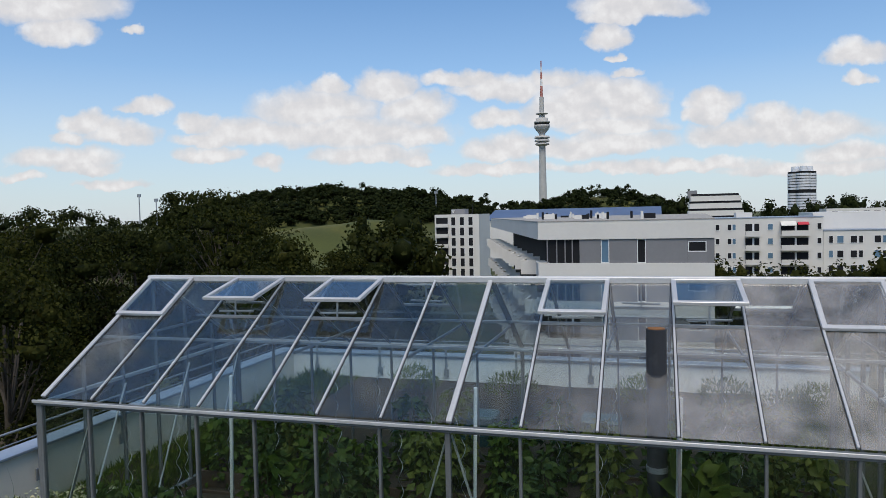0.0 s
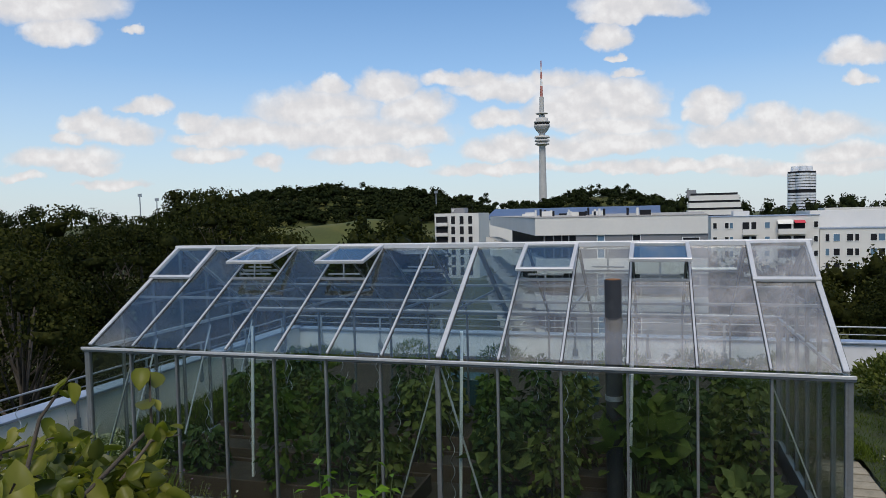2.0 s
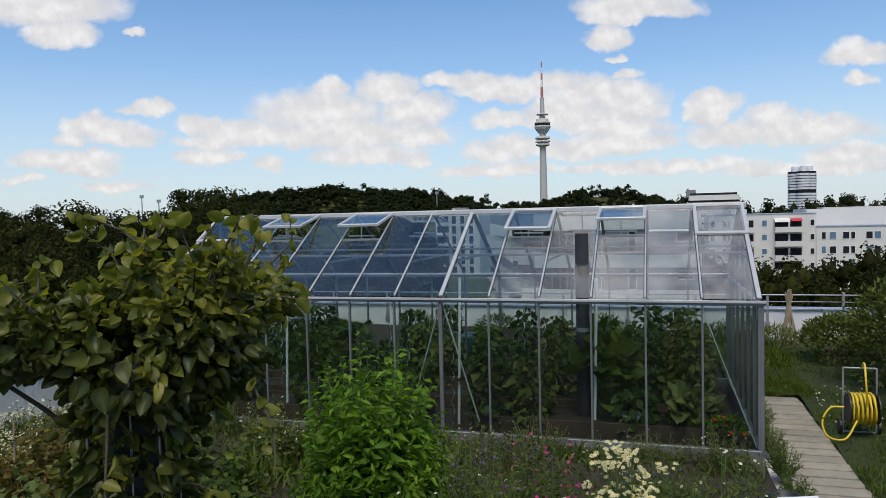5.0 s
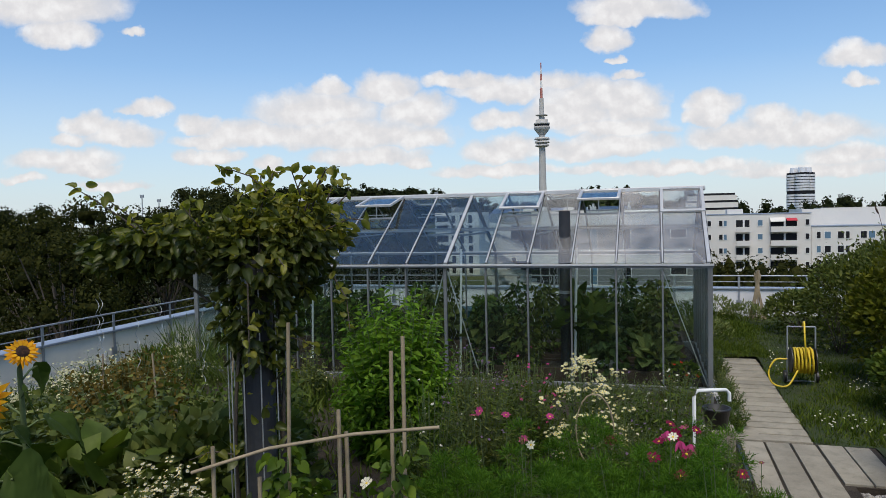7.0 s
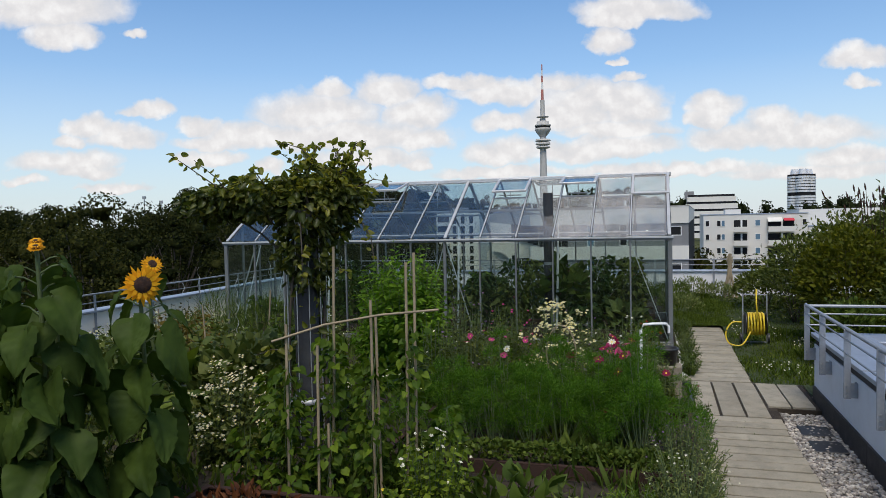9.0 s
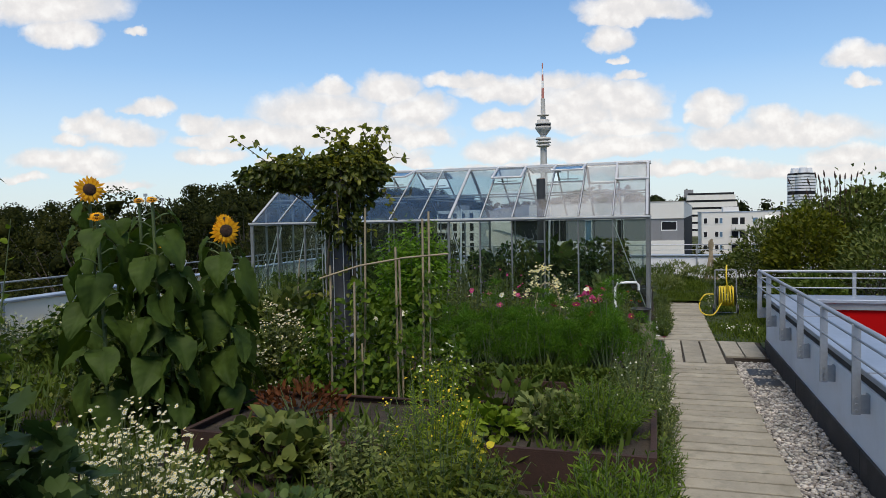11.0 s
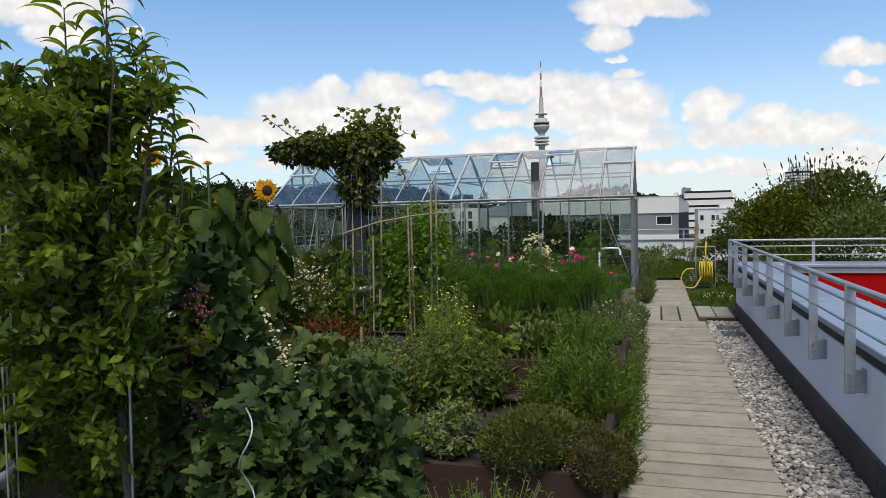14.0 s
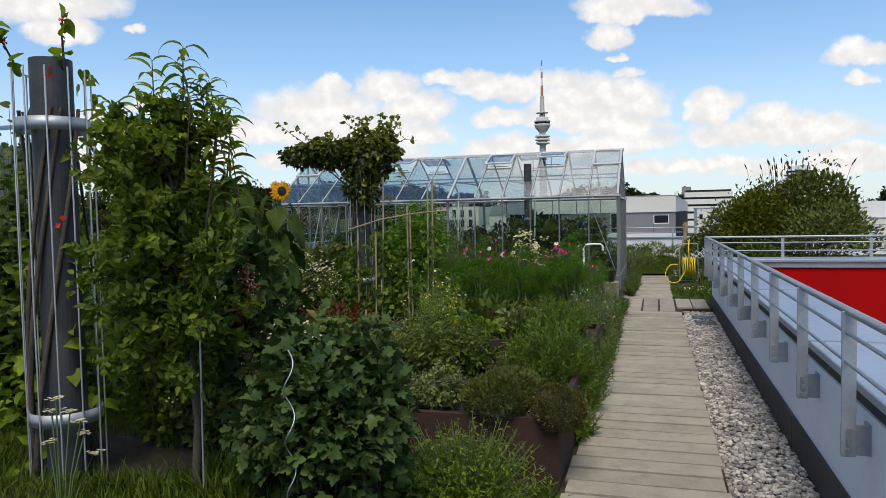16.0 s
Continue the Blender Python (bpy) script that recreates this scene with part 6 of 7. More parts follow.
# bushes and flowers, from the greenhouse to the camera's last place
sprig_bush("phlox_clump", "tall bright green leafy perennial clump", .42, -3.3, .1, .70, .60, 1.78, 250, 36, .15, "ovate", L_PHLOX, "perennial", .62, .35, .15, seed=3, lumps=12, droop=.45)
sprig_bush("fleabane", "airy white-flowered daisy clump", 2.35, -3.4, 0, .40, .36, 1.32, 90, 16, .075, "lance", L_MID, "flowers", 1.2, .6, .1, flowers=[(F_CREAM, F_YCENTRE, 520, .038, 7)], seed=4)
def cosmos(x, y, z, r, h, seed):
    """A cosmos plant: plumes of thread-like leaves on branching stems."""
    rand = np.random.default_rng(seed)
    t = thing("cosmos", "feathery green cosmos in a raised bed", "flowers", (x, y, z), "cosmos bed")
    k, n = 14, 250
    c, d = lumpy(k, r * 1.1, r * 1.1, h, 9, .6, rand, h * .4)
    out = unit(rand.normal(size=(k, n, 3)) + (0, 0, .5) + d[:, None] * .5)
    p = c[:, None] + out * (.03 + .07 * rand.random((k, n, 1))) * (1, 1, .8)
    leaf_part("foliage", t, L_COSMOS, p.reshape(-1, 3), (out + rand.normal(size=(k, n, 3)) * .35).reshape(-1, 3), .038 * (.5 + .8 * rand.random(k * n)), shape="blade", width=1.6, flat=.2, droop=.3, rand=rand)
    tagged(tubes("stem_growth", [([(0, 0, -.05), tuple(q * (.6, .6, .5)), tuple(q)], [.006, .004, .002]) for q in c], M_BARK_GREEN, t, sides=5), kind="stuff")


crand = np.random.default_rng(91)
for i_ in range(29):
    mx_, my_, mh_ = ((1.62, -5.3, .66), (2.2, -5.55, .82), (2.8, -5.3, .72), (3.38, -5.5, .86), (2.5, -4.7, .7), (3.2, -4.75, .74))[i_ % 6]
    a_, d_ = i_ * 2.4, .0 if i_ < 6 else crand.uniform(.14, .30)
    cosmos(mx_ + math.cos(a_) * d_ * 1.1, my_ + math.sin(a_) * d_, .3, crand.uniform(.17, .25), mh_ * (1.2 - 1.5 * d_), 500 + i_)

cf = thing("cosmos_blooms", "tall crimson and pink cosmos blooms on thin stems", "flowers", (2.95, -4.75, .25))
flower_heads(cf, [(.17, -.29, .97), (.24, -.36, .86), (.06, -.25, .90), (.31, -.2, .98), (.14, -.15, 1.0), (.02, -.36, .82), (.2, -.4, .72), (.62, -.1, .66), (-.3, .2, .74), (.1, -.62, .42)], .092, F_RED, F_YCENTRE, 8, seed=8)
for q_ in ((.2, -.3, .93), (.12, -.22, .97), (.27, -.26, .9)):
    lv_ = leaf_arrays(np.tile([q_], (4, 1)), np.array([(.5, -.2, -.8), (-.5, -.3, -.8), (.1, -.6, -.9), (-.2, .3, -.9)]), .085, shape="lance", width=1.5, flat=.3, droop=.2)
    tri_mesh("hanging_petal", *lv_, F_PINK, cf, "faded pink hanging petals")
cf = thing("cosmos_blooms", "pink cosmos blooms on thin stems", "flowers", (1.9, -4.6, .3))
flower_heads(cf, [(-.3, .1, .85), (-.1, .2, .8), (.25, .3, .78), (.1, -.1, .7), (-.4, .3, .75), (1.15, .0, .75), (1.3, .15, .8)], .075, F_PINK, F_YCENTRE, 8, seed=9)
cf = thing("cosmos_blooms", "white cosmos blooms on thin stems", "flowers", (2.1, -5.4, .3))
flower_heads(cf, [(.08, -.02, .9), (1.0, .2, .95), (-.6, -.5, .62), (-.85, -.9, .5), (-.9, -.55, .75), (-1.15, -.75, .7)], .085, F_WHITE, F_YCENTRE, 8, seed=10)
cf = thing("poppy", "single red bloom beside the path", "flowers", (3.95, -2.9, 0))
flower_heads(cf, [(0, 0, .35)], .075, F_RED, F_YCENTRE, 6, seed=11)
sprig_bush("feverfew", "white feverfew in full bloom", -.15, -6.3, .1, .45, .42, 1.0, 110, 12, .06, "lobed", L_DARK, "flowers", 1.0, .4, .2, flowers=[(F_WHITE, F_YCENTRE, 560, .026, 8)], seed=12)
bush("feverfew", "loose white daisies in shade", .9, -9.5, .1, .35, .35, .4, 300, .06, "lobed", L_DARK, 14, "flowers", flowers=[(F_WHITE, F_YCENTRE, 26, .03, 8)], seed=14)
for i, (x, y, rx, h) in enumerate(((-4.6, -2.6, .8, .75), (-4.9, -1.6, .8, .8), (-4.6, .6, .9, .75), (-5.4, -3.2, .7, .75), (-4.9, -4.2, .8, .75), (-3.9, -1.0, .6, .7), (-5.3, -5.2, .7, .7))):
    sprig_bush("daisy_meadow", "wild daisies and grasses along the parapet", x, y, 0, rx, rx * .8, h, 150, 12, .09, "lance", L_MID if i % 2 else L_GREY, "flowers", .9, .7, .1,
               flowers=[(F_CREAM, None, 900 if x < -3.95 else 120, .030, 6)], seed=60 + i, group="wild flowers")
bush("squash", "squash with broad pale leaves", -1.1, -5.6, .2, .95, .7, .75, 110, .24, "heart", L_MID, 20, "vegetable", 1.0, .8, .3, seed=15, upright=.4)
bush("bean_bed", "dense bean leaves by the canes", -.4, -5.3, 0, .85, .7, 1.15, 1000, .12, "heart", L_DARK, 20, "vegetable", 1.0, .6, seed=16)
sprig_bush("herb_thicket", "tangled green herbs under the sunflowers", -.9, -7.6, 0, .9, .7, 1.15, 110, 16, .12, "ovate", L_DARK, "herbs", .8, .4, .15, seed=17)
for i, (x, y, r, h, lf, mt, lab) in enumerate(((-3.0, -3.2, .85, 1.0, .11, L_BROWN, "raspberry canes with yellowing and reddish leaves"), (-3.7, -2.2, .7, .9, .08, L_BROWN, "raspberry canes with yellowing and reddish leaves"),
                                                (-1.9, -4.2, .85, 1.05, .16, L_DARK, "dense dark bean leaves in a bed"), (-2.1, -5.2, .8, 1.0, .17, L_DARK, "dense dark bean leaves in a bed"),
                                                (-1.2, -3.3, .7, 1.0, .12, L_MID, "raspberry canes with green leaves"), (-.5, -4.3, .6, 1.05, .13, L_MID, "raspberry canes with green leaves"), (-3.2, -4.6, .8, .9, .15, L_DARK, "dense dark bean leaves in a bed"), (-3.4, -5.8, .8, .9, .14, L_MID, "dense dark bean leaves in a bed"))):
    sprig_bush("bed_thicket", lab, x, y, .15, r, r * .85, h, 130, 15, lf * (.72 if mt is L_DARK else 1), "heart" if mt is L_DARK else "ovate", mt, "shrub", 1.0, .4, .15, seed=700 + i, lumps=11, group="bed thickets")
for i, (x, y, r, h, fl_) in enumerate(((3.05, -2.75, .55, 1.05, (F_WHITE, None, 36, .03, 6)), (1.35, -3.7, .4, 1.35, (F_PURPLE, None, 70, .03, 5)), (1.75, -3.0, .4, 1.2, (F_PINK, None, 40, .035, 5)),
                                       (2.75, -3.9, .4, .9, (F_PURPLE, None, 50, .025, 5)), (1.15, -4.4, .38, 1.2, (F_WHITE, None, 24, .028, 5)), (3.45, -3.9, .3, .8, (F_WHITE, None, 16, .022, 5)))):
    sprig_bush("border_perennial", "tall leafy border perennial with small flowers", x, y, .1, r, r * .9, h, 120, 20, .085, "lance", (L_MID, L_DARK)[i % 2], "perennial", 1.0, .6, .15, flowers=[fl_], seed=720 + i, lumps=9, group="tall border perennials")
for i, x in enumerate(np.linspace(-4.1, 3.3, 12)):
    sprig_bush("edge_plants", "low leafy plants along the greenhouse sill", float(x), -.42 - .12 * (i % 2), .1, .42, .28, .42 + .1 * (i % 3), 70, 16, .07, "lance", (L_MID, L_DARK, L_LAV)[i % 3], "perennial", 1.0, .6, .15,
               flowers=[((F_PURPLE, F_CREAM)[i % 2], None, 26, .022, 5)], seed=760 + i, group="plants along the sill")
for i, (y, h, mt) in enumerate(((-3.4, .4, L_MID), (-4.2, .5, L_COSMOS), (-4.9, .55, L_COSMOS), (-5.5, .5, L_GREY), (-6.3, .45, L_MID), (-6.9, .4, L_GREY), (-7.7, .4, L_FINE), (-8.4, .35, L_MID), (-9.1, .4, L_FINE), (-9.9, .35, L_FINE), (-.6, .35, L_MID), (.3, .4, L_MID), (1.2, .35, L_GREY), (2.2, .4, L_MID), (3.2, .35, L_MID))):
    sprig_bush("path_herb", "wispy herb spilling over the edge of the slabs", 3.86 if y < -1 else 3.98, y, -.02, .2, .38, h, 60, 18, .05, "blade", mt, "herb", 3.2, .8, .15, .2, seed=780 + i, lumps=9, taper=.3, group="herbs on the path edge")
for i, x in enumerate((1.7, 2.15, 2.6, 3.05, 3.45)):
    bush("bed_strawberry", "low strawberry leaves along the front of a steel bed", x, -5.98, .36, .26, .13, .16, 420, .034, "round", L_MID, 0, "vegetable", 1.0, .6, seed=740 + i, upright=.5, group="strawberry edging")
bush("grass_clump", "tall airy grass beside the parapet", -3.0, -.9, 0, .45, .4, .95, 420, .28, "blade", L_MID, 10, "grass", .5, .2, seed=18, upright=1.6)
bush("grass_clump", "tall airy grass near the greenhouse corner", -4.0, -.7, 0, .45, .4, 1.05, 420, .28, "blade", L_MID, 10, "grass", .5, .2, seed=19, upright=1.6)
for i, (x, y) in enumerate(((1.5, -3.6), (1.3, -2.7), (2.6, -2.4), (3.2, -3.3), (-.4, -2.2), (-1.6, -1.4), (.4, -1.7))):
    sprig_bush("border_plants", "mixed green border with small pale flowers", x, y, 0, .45, .42, .78 + .14 * (i % 3), 70, 20, .085, ("lance", "ovate")[i % 2], (L_MID, L_BRIGHT, L_DARK)[i % 3], "perennial", .8, .5, .2,
               flowers=[(F_WHITE if i % 2 else F_PURPLE, None, 14, .028, 6)], seed=80 + i, group="mixed border")
sprig_bush("lavender", "grey-violet lavender in flower", 1.05, -.95, 0, .5, .35, .62, 150, 14, .08, "lance", L_LAV, "lavender", .6, 1.2, .3, flowers=[(F_PURPLE, None, 420, .02, 5)], seed=21)
sprig_bush("grey_herb", "sprawling grey-green herb hanging over the path", 3.66, -5.75, .15, .36, .55, .62, 110, 20, .05, "lance", L_GREY, "herb", .9, .7, .2, flowers=[(F_PURPLE, None, 60, .018, 5)], seed=22)
sprig_bush("grey_herb", "wispy grey-green herb over the bed edge", 3.68, -6.6, .2, .32, .45, .6, 90, 20, .05, "lance", L_GREY, "herb", .9, .7, .2, flowers=[(F_WHITE, None, 50, .018, 5)], seed=23)
bush("chard", "chard with large crinkled leaves", 2.6, -7.25, .3, .28, .26, .42, 70, .13, "ovate", L_MID, 14, "vegetable", .85, .4, .35, seed=24, upright=1.0, stem_mat=M_CORTEN)
bush("lettuce", "pale green lettuce heads in a raised bed", 2.5, -7.75, .32, .3, .22, .2, 170, .09, "round", L_BRIGHT, 0, "vegetable", 1.0, .6, seed=25)
bush("kale", "blue-green kale leaves in a raised bed", 3.0, -7.5, .32, .3, .3, .3, 190, .085, "lobed", L_GREY, 8, "vegetable", .9, .5, seed=26)
sprig_bush("rosemary", "bushy bright green rosemary", 3.4, -7.6, .28, .46, .5, .5, 170, 34, .05, "blade", L_FINE, "herb", 3.0, .8, .25, .2, seed=27, lumps=10, taper=.3)
bush("euphorbia", "acid-yellow flowering herb beside a steel bed", 2.45, -8.5, .2, .22, .2, .4, 420, .05, "round", L_YELLOW, 14, "herb", 1.0, .6, seed=30)
sprig_bush("sage", "tangled grey-green sage in a bed", 2.0, -8.9, .1, .4, .4, .68, 80, 18, .085, "lance", L_GREY, "herb", 1.4, .5, .3, seed=32)
bush("beetroot", "dark red-leaved plant in a raised bed", .95, -7.9, .3, .4, .3, .38, 320, .075, "lance", L_RED, 16, "vegetable", 1.6, .4, seed=33)
bush("strawberry", "low strawberry leaves at the bed edge", 1.2, -8.7, .2, .45, .35, .4, 420, .1, "round", L_DARK, 14, "vegetable", 1.0, .6, seed=34)
sprig_bush("pea_plants", "blue-green peas on sticks", 1.95, -7.0, .1, .32, .3, .78, 50, 22, .06, "ovate", L_BRIGHT, "vegetable", .9, .3, .1, flowers=[(F_WHITE, None, 26, .03, 5)], seed=35)
bush("lavender", "clipped dome of green thyme in a steel bed", 3.50, -10.74, .36, .29, .30, .30, 12000, .024, "simple", L_LAV, 30, "herb", .7, .15, seed=36, upright=.8, hollow=.85, lumps=3, outlier=.02)
bush("thyme", "brownish dome of flowering thyme over the bed edge", 3.82, -10.77, .29, .21, .30, .27, 8000, .018, "simple", L_THYME, 20, "herb", .8, .3, flowers=[(F_PURPLE, None, 160, .012, 5)], seed=37, hollow=.85, lumps=3, outlier=.02)
sprig_bush("catmint", "pale catmint behind the bed rim", 2.98, -10.6, .36, .26, .26, .3, 90, 16, .045, "ovate", L_GREY, "herb", .8, .5, .2, flowers=[(F_PURPLE, None, 80, .014, 5)], seed=38)
sprig_bush("tarragon", "fresh green narrow-leaved herb spilling over the slabs", 3.62, -9.55, .12, .44, .46, .68, 260, 30, .066, "lance", L_FINE, "herb", .8, .9, .2, .2, seed=28, lumps=12, taper=.3, droop=.1)
sprig_bush("sage", "leafy bush with bronze-tipped green leaves", 2.72, -9.6, .15, .46, .42, .78, 190, 18, .082, "lance", L_BRONZE, "herb", 1.7, .5, .3, seed=31, lumps=12, droop=.4)
sprig_bush("fennel", "yellow-green flowering fennel among herbs", 2.4, -8.75, .15, .34, .32, .92, 90, 46, .06, "blade", L_LIME, "herb", 1.8, .7, .2, .3, flowers=[(F_YCENTRE, None, 110, .016, 5)], seed=29)
bush("redcurrant", "dense redcurrant bush with dark lobed leaves", 2.8, -12.03, .15, .38, .40, .86, 2700, .062, "lobed", L_CURRANT, 30, "currant bush", 1.0, .5, .35, seed=39, upright=-.1, lumps=18, stem_mat=M_BARK, hollow=.4, outlier=.2)
bush("redcurrant", "young currant shoots with dark lobed leaves", 3.0, -11.9, .15, .22, .24, .96, 700, .06, "lobed", L_CURRANT, 18, "currant bush", 1.0, .5, .35, seed=139, upright=-.1, lumps=9, stem_mat=M_BARK, hollow=.4, outlier=.2)
bush("redcurrant", "tall redcurrant with dark fruit clusters", 2.36, -11.85, .25, .2, .22, 1.24, 620, .075, "lobed", L_CURRANT, 18, "currant bush", 1.0, .6, .35, seed=41, upright=-.1, lumps=10, stem_mat=M_BARK)
sprig_bush("feverfew", "white feverfew in dense bloom behind a currant bush", 1.54, -10.66, .33, .46, .42, .80, 290, 8, .045, "simple", L_DARK, "flowers", 1.0, .4, .2, flowers=[(F_WHITE, F_YCENTRE, 1500, .022, 7)], seed=13)
sprig_bush("feverfew", "loose white daisies in the shade of a tree", 1.75, -11.45, .25, .3, .3, .6, 70, 12, .05, "lobed", L_DARK, "flowers", 1.0, .4, .2, flowers=[(F_CREAM, F_YCENTRE, 120, .02, 8)], seed=113)
bush("strawberry", "loose leafy bed plants with reddish stems", 2.15, -10.3, .25, .36, .4, .5, 1100, .045, "round", L_CURRANT, 16, "vegetable", 1.0, .6, seed=134)
bush("nettle", "bright green young leaves between darker bushes", 2.6, -11.0, .25, .3, .26, .5, 420, .055, "ovate", L_BRIGHT, 14, "herb", .8, .5, seed=135)
ber = thing("currant_fruit", "clusters of dark red currants hanging in the leaves", "fruit", (2.44, -12.1, 0))
pts = np.array([(.0, 0, 1.42), (.05, -.04, 1.36), (-.05, 0, 1.2), (.02, -.05, 1.0), (.06, -.02, .92)])
berries = np.concatenate([p_ + rng.normal(size=(34, 3)) * (.018, .018, .034) for p_ in pts])
tagged(tri_mesh("berry_growth", *button(berries, np.tile([[.3, -1.0, .3]], (len(berries), 1)), .012), F_BERRY, ber), kind="stuff")
sprig_bush("lemon_balm", "fresh lemon balm at the bed's foot", 3.05, -11.45, 0, .3, .26, .42, 34, 14, .075, "ovate", L_BRIGHT, "herb", .9, .4, .2, seed=42)
sprig_bush("ground_herb", "low green herb carpet beside the steel bed", 3.38, -11.4, 0, .5, .42, .48, 340, 14, .05, "lance", L_BRIGHT, "herb", 1.1, .6, .2, seed=43, hollow=.3)
bush("ground_herb", "low leafy weeds in the grass", 2.6, -11.9, 0, .45, .4, .22, 1200, .05, "ovate", L_BRIGHT, 20, "herb", .9, .5, seed=44, upright=.8)


def fruit_tree():
    """A young tree: a dense crown of small leaves on twigs, and a few whips with long arching leaves above it."""
    rand = np.random.default_rng(77)
    t = thing("peach_tree", "young peach tree with long arching leaves", "tree", (2.21, -12.27, .28))
    limbs = [([(0, 0, 0), (.02, .02, .4), (0, 0, .8), (-.05, 0, 1.4), (-.08, 0, 1.9)], [.026, .022, .018, .012, .005])]
    small, long_ = [], []
    for k in range(150):
        a, z0 = rand.uniform(0, 6.28), rand.uniform(.62, 1.78)
        ln = rand.uniform(.14, .58) * (.93 if math.cos(a) > .2 else 1) * (.8 + .3 * math.sin(a * 3 + z0 * 9)) * (1.0 if z0 < 1.5 else .8)
        s = np.array([-.03 * z0, 0, z0])
        e = np.array([math.cos(a) * ln - .08, math.sin(a) * ln * .9 - .04, min(z0 + rand.uniform(-.12, .42), 2.02 - ln * .35)])
        m = s * .45 + e * .55 + (0, 0, .06)
        limbs.append(([s, m, e], [.009, .006, .002]))
        nl = 84
        u = .2 + .8 * rand.random(nl) ** .8
        q = np.where(u[:, None] < .5, s + (m - s) * u[:, None] * 2, m + (e - m) * (u[:, None] - .5) * 2)
        small.append((q + rand.normal(size=(nl, 3)) * .022, rand.normal(size=(nl, 3)) * .8 + (0, 0, -.1) + unit(e - s) * .6))
    for k, (dx, dy, top) in enumerate(((-.3, .05, 2.06), (-.14, -.05, 2.2), (.0, 0, 2.26), (-.42, 0, 2.0), (.1, -.08, 2.16), (.16, .05, 2.1), (-.22, .15, 2.1), (.05, .12, 2.1), (.2, -.02, 1.98), (-.36, -.12, 1.95), (.06, .1, 2.1), (.25, .08, 1.75), (.13, .2, 2.02))):
        pts = np.array([(dx * .4, dy, 1.1), (dx * .85, dy, top - .42), (dx * .95 + .02, dy, top - .2), (dx + .03 * math.sin(k), dy, top)])
        limbs.append((pts, [.008, .005, .004, .002]))
        nl = 22
        u = np.linspace(0, 1, nl)
        a = u * 52 + k
        long_.append((pts[1] + (pts[3] - pts[1]) * u[:, None] + rand.normal(size=(nl, 3)) * .006,
                      np.stack([np.cos(a), np.sin(a), 1.25 - .5 * rand.random(nl)], -1)))
    tubes("trunk", limbs, M_BARK, t, sides=5)
    for name, bunch, mat, size, more in (("crown", small[::2], L_PEACH, .043, dict(shape="ovate", width=.8, flat=.15, droop=.35, fold=.4)),
                                         ("inner_crown", small[1::2], L_PLUM, .048, dict(shape="ovate", width=.72, flat=.15, droop=.45, fold=.45)),
                                         ("whip_leaves", long_, L_PEACH, .14, dict(shape="arch", width=.85, flat=.75, droop=2.1, fold=.6))):
        p, w = np.concatenate([b[0] for b in bunch]), np.concatenate([b[1] for b in bunch])
        leaf_part(name, t, mat, p, w, size * (.6 + .7 * rand.random(len(p))), rand=rand, **more)


fruit_tree()
tagged(tubes("cane", [([(2.31, -12.34, .2), (2.31, -12.33, .7), (2.31, -12.32, 1.3)], .005)], M_STEEL, None), "pale metal rod supporting the young tree", "stake", "garden canes")
ya = thing("yarrow", "white yarrow flowering on thin stems", "flowers", (1.72, -12.62, .25))
yp = [(0, 0, .62), (.06, .02, .56), (-.06, .03, .55), (.14, 0, .52), (.1, .06, .44), (-.02, -.03, .42), (.18, .03, .36)]
for q in yp:
    hd = np.array(q) + np.concatenate([rng.normal(size=(16, 2)) * .016, rng.normal(size=(16, 1)) * .004], 1)
    tri_mesh("flower_head", *disc_flowers(hd, np.tile([[0, 0, 1.0]], (16, 1)), .022, 5), F_CREAM, ya)
for q in yp:
    tubes("flower_stem", [([(q[0] * .2, q[1] * .2, 0), (q[0] * .5, q[1] * .5, q[2] * .5), q], .004)], M_BARK_GREEN, ya, sides=5)

sprig_bush("plum_bush", "leafy plum bush behind the young tree", 1.5, -11.5, .25, .42, .4, 1.75, 170, 22, .06, "ovate", L_PEACH, "shrub", .85, .35, .15, seed=161, lumps=13, flat=.2)
sprig_bush("bean_thicket", "tall dark bean thicket behind a wired column", .42, -11.55, .25, .5, .45, 1.95, 210, 18, .1, "broad", L_MID, "climber", .9, .3, .1, seed=160)
for i, (x, y, r, h, mt) in enumerate(((-.3, -10.6, .6, 1.35, L_MID), (-1.2, -10.0, .7, 1.5, L_DARK), (-.2, -11.6, .5, 1.1, L_BRIGHT), (-1.6, -11.2, .7, 1.4, L_MID), (-2.4, -9.2, .8, 1.3, L_DARK), (-1.5, -8.9, .6, 1.5, L_MID), (.35, -11.3, .35, .8, L_DARK))):
    sprig_bush("garden_shrub", "leafy green shrub in the back beds", x, y, .1, r, r * .85, h, 110, 20, .1, "ovate", mt, "shrub", .75, .4, .15, seed=150 + i, group="back bed shrubs")
# plain boxes added in place of a blue sheet behind the glass
for x, y, w, d, z, h in ((-1.0, 4.9, .35, .25, .0, .75), (.9, 5.2, .3, .25, 0, .7)):
    bx = part("blue_sheet_box", boxed(x - w, x + w, y - d, y + d, z, h, .03), M_TEAL)
    tagged(bx, "turquoise box standing in for a blue sheet behind the greenhouse", "tub", "tubs behind the greenhouse")

